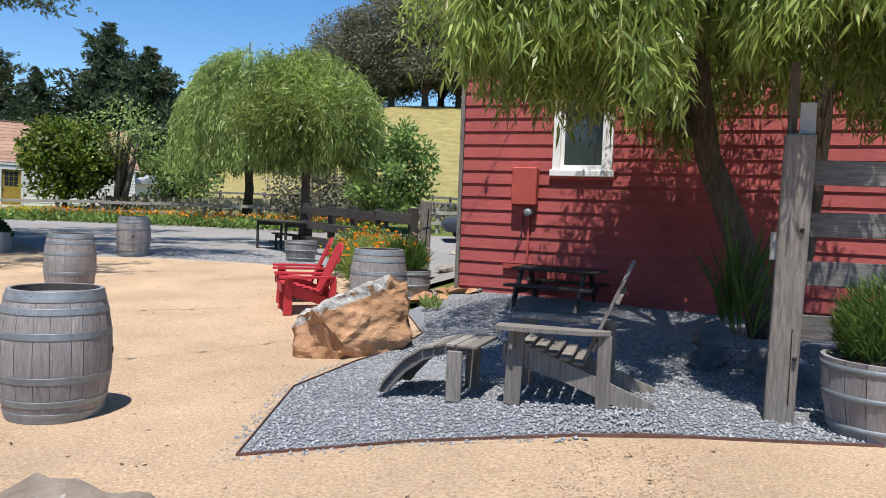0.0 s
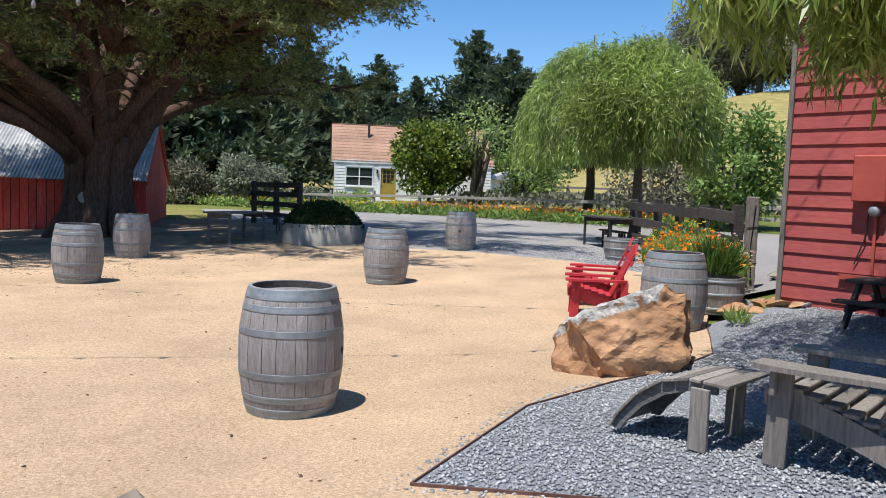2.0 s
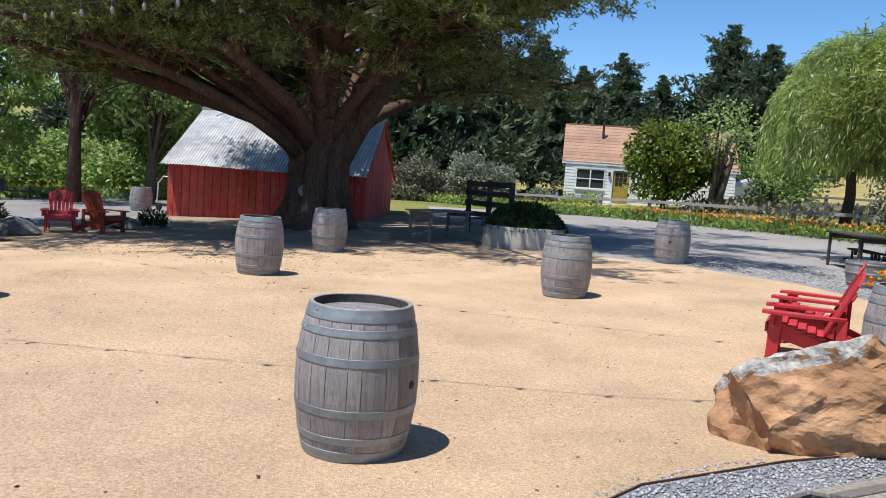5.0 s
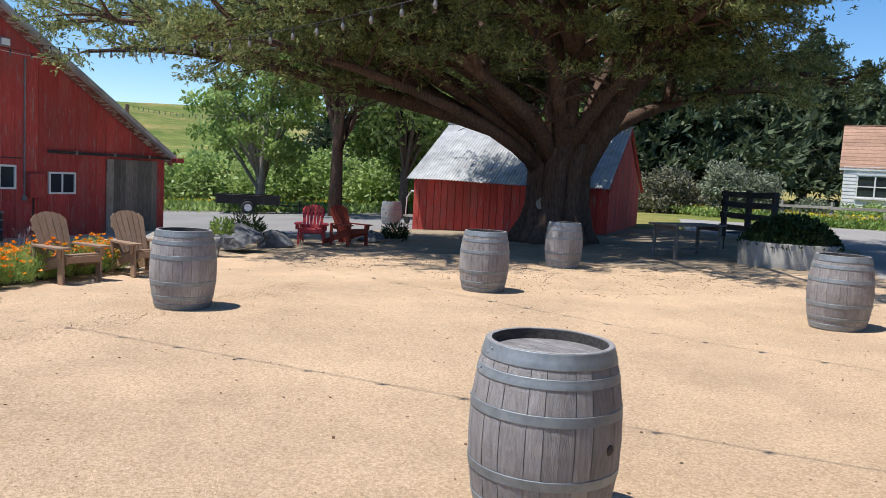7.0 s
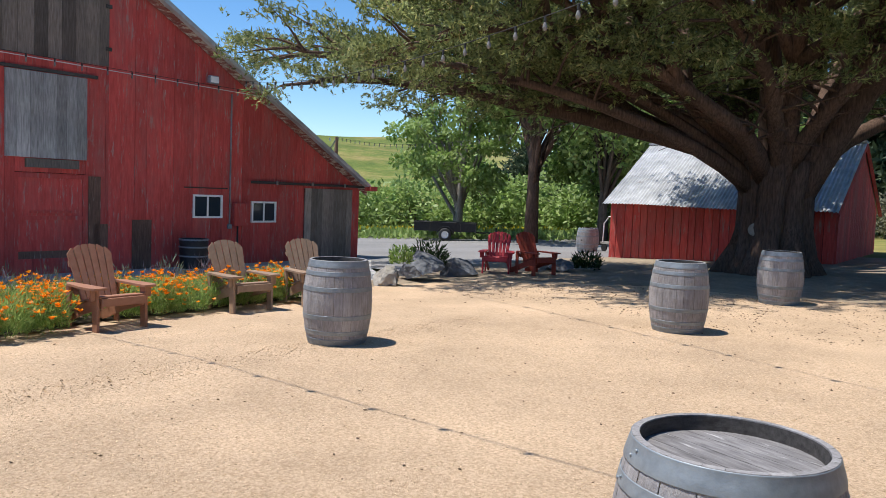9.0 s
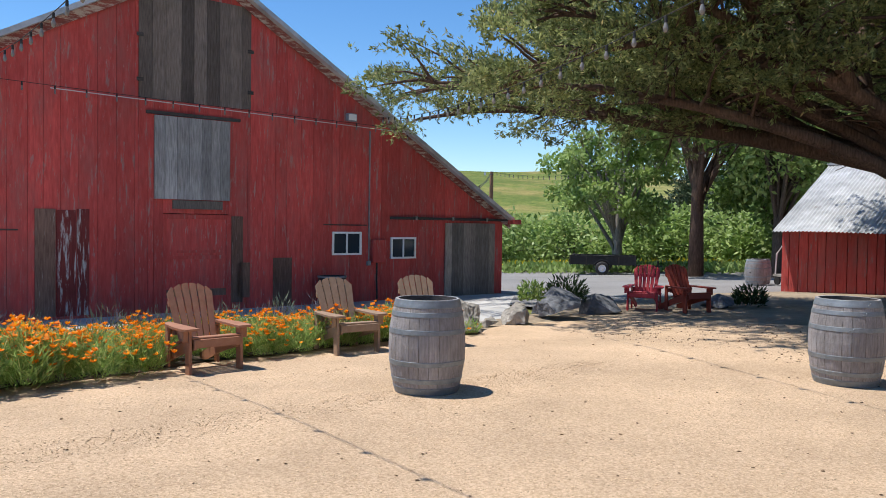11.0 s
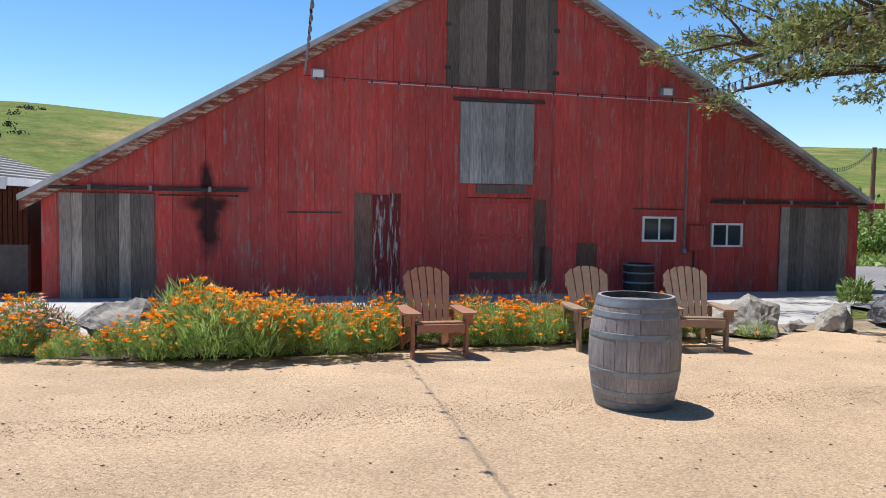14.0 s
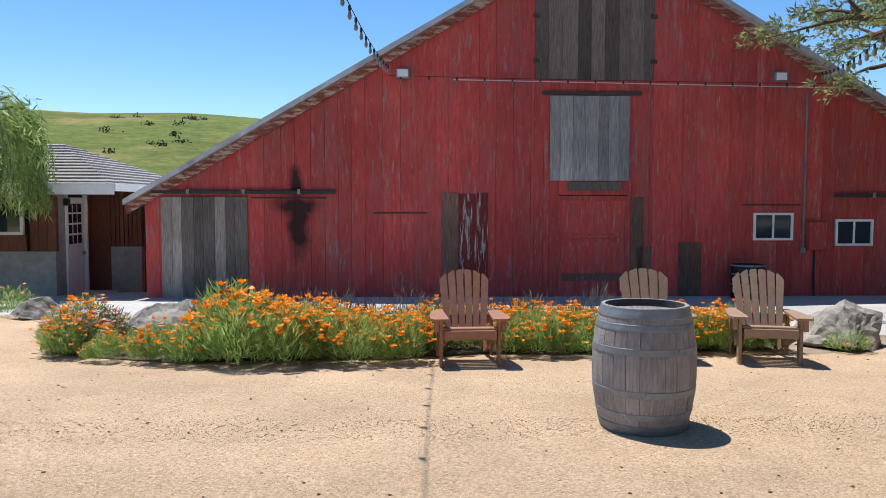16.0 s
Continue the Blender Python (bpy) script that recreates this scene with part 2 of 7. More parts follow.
M_CHAIR_TAN = mat("tan_plastic_lumber", (0.27, 0.175, 0.115), (0.35, 0.24, 0.16), 12, 0.6, 0.12, 80, rand=0.06, large=0.12)
M_CHAIR_RED = mat("red_plastic_lumber", (0.42, 0.025, 0.035), (0.54, 0.045, 0.055), 10, 0.5, 0.1, 80, rand=0.06, large=0.12)
M_CHAIR_MAROON = mat("faded_red_chair_paint", (0.26, 0.04, 0.025), (0.36, 0.07, 0.04), 10, 0.6, 0.1, 80, rand=0.1, large=0.15)
M_SOIL = mat("planter_soil", (0.045, 0.032, 0.022), (0.10, 0.075, 0.05), 20, 0.95, 0.8, 40)
M_DARK_WOOD = mat("dark_weathered_wood", (0.035, 0.030, 0.028), (0.10, 0.09, 0.082), 7, 0.85, 0.4, 40, (0.9, 7, 7), rand=0.2)
M_BLACK_METAL = mat("black_steel", (0.012, 0.012, 0.013), (0.03, 0.03, 0.032), 10, 0.5, 0.1, 60)
M_RUST = mat("rusty_steel_edging", (0.10, 0.05, 0.04), (0.17, 0.09, 0.07), 12, 0.85, 0.3, 60)
M_CABLE = plain("cable_rubber", (0.02, 0.02, 0.02), 0.7)
M_CABLE_WHITE = plain("pale_cable", (0.6, 0.58, 0.56), 0.6)
M_GRAIN = mat("granite_grain", (0.44, 0.30, 0.17), (0.70, 0.55, 0.37), 20, 0.9, 0.0, island=0.35, large=0.0, spec=0.15)
M_LITTER = mat("dry_leaf_bits", (0.10, 0.065, 0.04), (0.24, 0.16, 0.10), 20, 0.9, 0.0, island=0.4, large=0.0, spec=0.15)
M_BULB = plain("clear_bulb_glass", (0.22, 0.21, 0.19), 0.12)


def red_barn_mat():
    """Worn red barn paint: bare grey wood in long vertical flakes, and a sooty scorch beside the sliding door."""
    m = mat("worn_barn_red_paint", (0.48, 0.058, 0.05), (0.68, 0.105, 0.088), 4, 0.85, 0.35, 40, (5, 5, 0.7), rand=0.20, large=0.22, large_scale=0.45,
            spots=(0.36, 0.24, 0.21), spot_scale=2.2, spot_lo=0.56, spot_hi=0.66)
    n, l = m.node_tree.nodes, m.node_tree.links
    bs = n["Principled BSDF"]
    col = bs.inputs["Base Color"].links[0].from_socket
    tc = n.new("ShaderNodeTexCoord")
    # pale flakes of bare wood
    mp = n.new("ShaderNodeMapping"); mp.inputs["Scale"].default_value = (9, 9, 1.6)
    l.new(tc.outputs["Object"], mp.inputs[0])
    ns = n.new("ShaderNodeTexNoise"); ns.inputs["Scale"].default_value = 1.6; ns.inputs["Detail"].default_value = 12; ns.inputs["Roughness"].default_value = 0.75
    l.new(mp.outputs[0], ns.inputs["Vector"])
    rp = n.new("ShaderNodeValToRGB"); rp.color_ramp.elements[0].position, rp.color_ramp.elements[1].position = 0.61, 0.67
    l.new(ns.outputs["Fac"], rp.inputs[0])
    mx = n.new("ShaderNodeMix"); mx.data_type = "RGBA"
    # broad weathering: paint chalked and thinned to brown-grey wood in tall patches
    wp = n.new("ShaderNodeMapping"); wp.inputs["Scale"].default_value = (1.5, 1.5, 0.42)
    l.new(tc.outputs["Object"], wp.inputs[0])
    wt = n.new("ShaderNodeTexNoise"); wt.inputs["Scale"].default_value = 1.0; wt.inputs["Detail"].default_value = 12; wt.inputs["Roughness"].default_value = 0.72
    l.new(wp.outputs[0], wt.inputs["Vector"])
    wr = n.new("ShaderNodeMapRange"); wr.inputs["From Min"].default_value, wr.inputs["From Max"].default_value, wr.inputs["To Max"].default_value = 0.48, 0.68, 0.52
    l.new(wt.outputs["Fac"], wr.inputs["Value"])
    wx = n.new("ShaderNodeMix"); wx.data_type = "RGBA"
    l.new(wr.outputs[0], wx.inputs[0]); l.new(col, wx.inputs[6]); wx.inputs[7].default_value = (0.30, 0.135, 0.115, 1)
    l.new(rp.outputs[0], mx.inputs[0]); l.new(wx.outputs[2], mx.inputs[6]); mx.inputs[7].default_value = (0.46, 0.34, 0.30, 1)
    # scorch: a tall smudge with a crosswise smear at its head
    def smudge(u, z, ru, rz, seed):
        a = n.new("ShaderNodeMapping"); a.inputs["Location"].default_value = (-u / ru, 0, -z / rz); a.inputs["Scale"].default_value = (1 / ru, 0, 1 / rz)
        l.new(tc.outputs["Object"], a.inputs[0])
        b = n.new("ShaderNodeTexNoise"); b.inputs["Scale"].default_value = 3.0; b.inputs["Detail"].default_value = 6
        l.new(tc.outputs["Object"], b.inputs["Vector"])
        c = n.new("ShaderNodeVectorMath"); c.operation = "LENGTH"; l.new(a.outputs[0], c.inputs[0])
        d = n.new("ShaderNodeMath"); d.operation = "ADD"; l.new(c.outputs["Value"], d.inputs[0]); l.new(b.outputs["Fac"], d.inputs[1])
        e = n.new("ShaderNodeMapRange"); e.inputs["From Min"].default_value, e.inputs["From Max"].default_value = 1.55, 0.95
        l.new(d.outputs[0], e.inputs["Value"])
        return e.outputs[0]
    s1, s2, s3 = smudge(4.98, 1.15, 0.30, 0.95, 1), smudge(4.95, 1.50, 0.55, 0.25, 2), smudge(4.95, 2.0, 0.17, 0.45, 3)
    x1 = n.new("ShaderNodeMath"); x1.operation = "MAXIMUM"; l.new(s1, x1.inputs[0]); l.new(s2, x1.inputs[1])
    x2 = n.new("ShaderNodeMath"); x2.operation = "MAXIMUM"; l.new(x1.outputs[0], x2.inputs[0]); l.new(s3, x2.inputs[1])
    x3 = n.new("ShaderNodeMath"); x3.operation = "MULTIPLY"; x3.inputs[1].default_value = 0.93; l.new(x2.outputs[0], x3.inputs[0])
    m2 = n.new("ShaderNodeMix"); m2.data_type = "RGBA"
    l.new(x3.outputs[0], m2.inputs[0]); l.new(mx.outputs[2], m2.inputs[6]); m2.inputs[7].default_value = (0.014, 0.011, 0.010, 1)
    l.new(m2.outputs[2], bs.inputs["Base Color"])
    return m


M_BARN = red_barn_mat()


# ---- building helpers ----
def mesh_of(bm, name="mesh"):
    me = bpy.data.meshes.new(name)
    bm.normal_update()
    bm.to_mesh(me)
    bm.free()
    return me


def part(name, bm, material, parent=None, label="", smooth=False):
    """Link a bmesh (or a mesh) as one mesh object under a thing or a part."""
    me = mesh_of(bm, name) if isinstance(bm, bmesh.types.BMesh) else bm
    if material and not me.materials:
        me.materials.append(material)
    if smooth:
        me.polygons.foreach_set("use_smooth", [True] * len(me.polygons))
    ob = new(name, me)
    if parent:
        ob.parent = parent
    if label:
        ob["label"] = label
    return ob


def thing(name, m, label, category, group="", kind=""):
    ob = new(name)
    ob.empty_display_size = 0.2
    ob.matrix_basis = m
    return tagged(ob, label, category, group, kind)


def box(bm, x0, x1, y0, y1, z0, z1, m=None, bevel=0.0):
    vs = [bm.verts.new(Vector(p)) for p in ((x0, y0, z0), (x1, y0, z0), (x1, y1, z0), (x0, y1, z0), (x0, y0, z1), (x1, y0, z1), (x1, y1, z1), (x0, y1, z1))]
    fs = [bm.faces.new([vs[i] for i in f]) for f in ((0, 3, 2, 1), (4, 5, 6, 7), (0, 1, 5, 4), (1, 2, 6, 5), (2, 3, 7, 6), (3, 0, 4, 7))]
    if m is not None:
        for v in vs:
            v.co = m @ v.co
    if bevel:
        es = list({e for f in fs for e in f.edges})
        bmesh.ops.bevel(bm, geom=es, offset=bevel, segments=1, affect="EDGES")


def bx(x0, x1, y0, y1, z0, z1, m=None, bevel=0.0):
    bm = bmesh.new()
    box(bm, x0, x1, y0, y1, z0, z1, m, bevel)
    return bm


def prism(bm, pts, y0, y1, m=None):
    """A polygon in x and z, drawn out from y0 to y1."""
    a = [bm.verts.new((p[0], y0, p[1])) for p in pts]
    b = [bm.verts.new((p[0], y1, p[1])) for p in pts]
    bm.faces.new(a)
    bm.faces.new(b[::-1])
    k = len(pts)
    for i in range(k):
        bm.faces.new([a[i], b[i], b[(i + 1) % k], a[(i + 1) % k]])
    bmesh.ops.recalc_face_normals(bm, faces=bm.faces)
    if m is not None:
        for v in a + b:
            v.co = m @ v.co


def tube(bm, pts, radii, segs=8, cap=True):
    """A tube through points, with a radius at each."""
    pts = [Vector(p) for p in pts]
    rings = []
    up = Vector((0.31, 0.17, 0.93)).normalized()
    for i, p in enumerate(pts):
        d = (pts[min(i + 1, len(pts) - 1)] - pts[max(i - 1, 0)]).normalized()
        a = d.cross(up)
        if a.length < 0.05:
            a = d.cross(Vector((1, 0, 0)))
        a.normalize()
        b = d.cross(a)
        r = radii[i] if isinstance(radii, (list, tuple)) else radii
        rings.append([bm.verts.new(p + (a * math.cos(t) + b * math.sin(t)) * r) for t in (2 * math.pi * k / segs for k in range(segs))])
    for r0, r1 in zip(rings, rings[1:]):
        for k in range(segs):
            bm.faces.new([r0[k], r0[(k + 1) % segs], r1[(k + 1) % segs], r1[k]])
    if cap:
        bm.faces.new(rings[0][::-1])
        bm.faces.new(rings[-1])


def lathe(bm, profile, segs=32, a0=0.0, a1=2 * math.pi, closed=True):
    """Turn a profile of (radius, z) about the z axis."""
    rings = []
    n = segs if closed else segs + 1
    for r, z in profile:
        rings.append([bm.verts.new((r * math.cos(a0 + (a1 - a0) * k / segs), r * math.sin(a0 + (a1 - a0) * k / segs), z)) for k in range(n)])
    for r0, r1 in zip(rings, rings[1:]):
        for k in range(segs):
            k2 = (k + 1) % n
            bm.faces.new([r0[k], r0[k2], r1[k2], r1[k]])
    return rings


def ss(a, b, v):
    t = min(1.0, max(0.0, (v - a) / (b - a)))
    return t * t * (3 - 2 * t)


# ---- the lie of the land ----
HILLS = [(-180, 38, 80, 330), (-90, 20, 60, 260), (-40, 16, 45, 150), (-12, 15, 42, 120), (10, 15, 40, 115), (30, 11, 60, 170), (45, 8, 65, 180), (65, 10, 70, 260),
         (85, 30, 75, 420), (110, 30, 70, 380), (130, 32, 60, 360), (150, 37, 60, 340), (180, 34, 80, 330)]


def ground_z(x, y):
    s = -(x + y) / 1.41421
    q = y + 0.35 * x
    r = math.hypot(x, y)
    z = -0.03 - 0.04 * max(0.0, min(s, 34) - 4) + 0.036 * max(0.0, min(q, 14) - 6.5) + 0.008 * max(0.0, min(q, 24) - 14) + 0.06 * max(0.0, min(q, 36) - 24)
    z += 0.2 * ss(8.5, 11, y) * ss(-2.2, -0.6, x) * (1 - ss(16, 24, y))
    z += 0.065 * min(3.6, max(0.0, x + 2.9)) * (1 - ss(7.5, 10.5, y))
    if r > 35:
        yaw = math.degrees(math.atan2(-x, y))
        for (a0, h0, p0, e0), (a1, h1, p1, e1) in zip(HILLS, HILLS[1:]):
            if a0 <= yaw <= a1:
                t = ss(a0, a1, yaw)
                h, p, e = h0 + (h1 - h0) * t, p0 + (p1 - p0) * t, e0 + (e1 - e0) * t
                k = ss(p, e, r)
                z += h * k + k * 4.0 * noise.noise(Vector((x * 0.008, y * 0.008, 3.1))) + k * 1.2 * noise.noise(Vector((x * 0.03, y * 0.03, 7.1)))
                break
    return z


def build_ground():
    radii = [0] + [1.5 * k for k in range(1, 24)] + [36 + 3 * k for k in range(0, 30)] + [128 + 8 * k for k in range(40)] + [460 + 40 * k * k for k in range(1, 11)]
    nseg = 180
    verts, faces = [(0, 0, ground_z(0, 0) - 0.06)], []
    for r in radii[1:]:
        for k in range(nseg):
            a = 2 * math.pi * k / nseg
            x, y = -r * math.sin(a), r * math.cos(a)
            verts.append((x, y, ground_z(x, y) - 0.06 * (1 - ss(18, 28, r))))
    for k in range(nseg):
        faces.append((0, 1 + k, 1 + (k + 1) % nseg))
    for i in range(len(radii) - 2):
        b = 1 + i * nseg
        for k in range(nseg):
            k2 = (k + 1) % nseg
            faces.append((b + k, b + nseg + k, b + nseg + k2, b + k2))
    me = bpy.data.meshes.new("ground")
    me.from_pydata(verts, [], faces)
    return tagged(part("ground", me, M_GRASS, smooth=True), "green and straw-coloured grass on rolling hills", "ground", kind="structure")


GROUND = build_ground()


def draped(name, outline, lift, material, label, category, cell=1.0, kind="structure"):
    """A sheet with this outline that follows the land, lifted a little off it."""
    bm = bmesh.new()
    bm.faces.new([bm.verts.new((x, y, 0)) for x, y in outline])
    xs, ys = [p[0] for p in outline], [p[1] for p in outline]
    for lo, hi, ax in ((min(xs), max(xs), 0), (min(ys), max(ys), 1)):
        c = math.floor(lo) + cell
        while c < hi:
            co, no = [0, 0, 0], [0, 0, 0]
            co[ax], no[ax] = c, 1
            bmesh.ops.bisect_plane(bm, geom=bm.verts[:] + bm.edges[:] + bm.faces[:], plane_co=co, plane_no=no)
            c += cell
    for v in bm.verts:
        v.co.z = ground_z(v.co.x, v.co.y) + lift
    bmesh.ops.recalc_face_normals(bm, faces=bm.faces)
    if sum(f.normal.z for f in bm.faces) < 0:
        bmesh.ops.reverse_faces(bm, faces=bm.faces)
    return tagged(part(name, bm, material, smooth=True), label, category, kind=kind)


GRAVEL_BED = [(-1.57, 4.17), (-0.61, 4.46), (0.31, 4.60), (1.22, 4.66), (2.17, 4.74), (3.95, 5.0), (5.7, 5.6), (6.5, 12.5), (-0.2, 12.2), (-1.0, 11.2), (-1.55, 10.1), (-1.33, 9.36), (-1.10, 8.5), (-1.19, 7.65), (-1.52, 7.0), (-1.78, 5.93)]
YARD = [(14, -14), (14, 5), (5.7, 5.6), (3.95, 5.0), (2.17, 4.74), (1.22, 4.66), (0.31, 4.60), (-0.61, 4.46), (-1.57, 4.17), (-1.78, 5.93), (-1.52, 7.0), (-1.19, 7.65), (-1.10, 8.5), (-1.33, 9.36), (-1.55, 10.1),
        (-2.0, 12.2), (-3.4, 14.6), (-5.6, 15.8), (-8.2, 16.2), (-10.2, 15.9), (-12.0, 14.0), (-15.2, 9.8), (-17.0, 6.6), (-15.6, 4.3), (-13.6, 3.6), (-12.5, 2.6), (-11.0, 1.4), (-9.6, -0.2), (-8.6, -2.6), (-8.9, -6.0), (-8.4, -9.5), (-5.0, -14)]
draped("yard", YARD, 0.022, M_SAND, "pale tan crushed granite yard with scattered bits of leaf", "gravel yard")
draped("gravel_bed", GRAVEL_BED, 0.026, M_GRAVEL, "blue-grey crushed gravel bed edged with steel", "gravel bed")
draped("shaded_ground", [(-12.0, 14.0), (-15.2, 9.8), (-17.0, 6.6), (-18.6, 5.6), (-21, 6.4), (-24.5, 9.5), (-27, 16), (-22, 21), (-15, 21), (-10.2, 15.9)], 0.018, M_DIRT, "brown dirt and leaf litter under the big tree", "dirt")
draped("gravel_drive", [(-2.0, 12.2), (-3.4, 14.6), (-5.6, 15.8), (-8.2, 16.2), (-10.2, 15.9), (-15, 21), (-22, 21), (-30, 27), (-24, 33), (-14, 31.5), (-6, 29.5), (4, 28), (14, 28), (14, 19), (1, 18), (-0.9, 14)], 0.020, M_DRIVE, "grey gravel driveway with tyre-packed stretches", "driveway", 2.0)
draped("asphalt_lane", [(-18.6, 5.6), (-21, 6.4), (-24.5, 9.5), (-27, 16), (-33, 22), (-60, 26), (-60, 4), (-40, 2.2), (-26.5, 2.0), (-24.5, 4.4), (-20.5, 4.3)], 0.016, M_ASPHALT, "worn pale grey asphalt lane", "lane", 2.0)
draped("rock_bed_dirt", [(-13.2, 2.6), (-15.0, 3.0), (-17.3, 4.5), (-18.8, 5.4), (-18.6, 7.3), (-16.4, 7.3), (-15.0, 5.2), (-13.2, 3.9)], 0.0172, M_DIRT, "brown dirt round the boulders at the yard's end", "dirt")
draped("bed_margin", [(-8.0, -2.0), (-8.0, -5.0), (-9.1, -5.0), (-9.5, -3.0), (-10.6, -1.6), (-13.6, 2.0), (-13.6, 3.4), (-11.0, 1.7), (-9.2, 0.2)], 0.0178, M_SAND, "sandy margin along the poppy bed", "soil")
draped("concrete_apron", [(-7.2, -6.3), (-9.3, -3.2), (-10.8, -1.2), (-12.6, 1.0), (-14.8, 3.2), (-17.2, 4.6), (-20.5, 4.3), (-24.5, 4.4), (-26.5, 2.0), (-12.2, -11.5), (-20, -22), (-16, -26), (-9, -15.5)], 0.014, M_CONCRETE, "sunlit pale concrete apron along the barn", "pavement", 2.0)


# ---- barn ----
BARN = pose(-10.725, -10.725, 0, 0, 0, 135)
PEAK_U, PEAK_Z = 11.4, 7.45


def barn_roof_z(u):
    return PEAK_Z - (0.580 * (PEAK_U - u) if u < PEAK_U else 0.585 * (u - PEAK_U))


def plank_wall(parent, u0, u1, top, bottom, width, y0, y1, material, openings=(), seed=1, name="plank", gap=0.005):
    """Upright boards from u0 to u1, each cut where an opening (a, b, z0, z1) lies."""
    rng = random.Random(seed)
    edges, u = [u0], u0
    while u < u1 - width * 0.6:
        u += width * rng.uniform(0.8, 1.2)
        edges.append(min(u, u1))
    edges[-1] = u1
    for a, b, _, _ in openings:
        edges += [a, b]
    edges = sorted(set(round(e, 3) for e in edges))
    edges = [e for i, e in enumerate(edges) if i == 0 or e - edges[i - 1] > 0.03]
    made = []
    for a, b in zip(edges, edges[1:]):
        cuts = sorted((z0, z1) for oa, ob, z0, z1 in openings if oa < (a + b) / 2 < ob)
        spans, low = [], bottom
        for z0, z1 in cuts:
            if z0 > low + 0.02:
                spans.append((low, z0, z0))
            low = max(low, z1)
        ta, tb = top(a), top(b)
        if min(ta, tb) > low + 0.02:
            spans.append((low, ta, tb))
        for lo, za, zb in spans:
            bm = bmesh.new()
            j = rng.uniform(-0.004, 0.004)
            pts = [(a + gap / 2, lo), (b - gap / 2, lo), (b - gap / 2, zb), (a + gap / 2, za)]
            if a < PEAK_U < b and zb > 7:
                pts.insert(3, (PEAK_U, top(PEAK_U)))
            prism(bm, pts, y0 + j, y1)
            made.append(part(name, bm, material, parent))
    return made


def framed_window(parent, u0, u1, z0, z1, y=-0.05, panes=2, frame_mat=None, w=0.05, name="window"):
    bm = bmesh.new()
    fm = frame_mat or M_WHITE
    for r in ((u0, u1, z1 - w, z1), (u0, u1, z0, z0 + w), (u0, u0 + w, z0 + w, z1 - w), (u1 - w, u1, z0 + w, z1 - w)):
        box(bm, r[0], r[1], y, y + 0.07, r[2], r[3])
    for k in range(1, panes):
        c = u0 + (u1 - u0) * k / panes
        box(bm, c - w * 0.4, c + w * 0.4, y + 0.01, y + 0.06, z0 + w, z1 - w)
    win = part(name, bm, fm, parent, "window with a pale metal frame")
    for k in range(panes):
        a, b = u0 + (u1 - u0) * k / panes, u0 + (u1 - u0) * (k + 1) / panes
        part("pane", bx(a + w * 0.4, b - w * 0.4, y + 0.035, y + 0.043, z0 + w * 0.6, z1 - w * 0.6), M_GLASS, win, "dark glass pane")
    return win


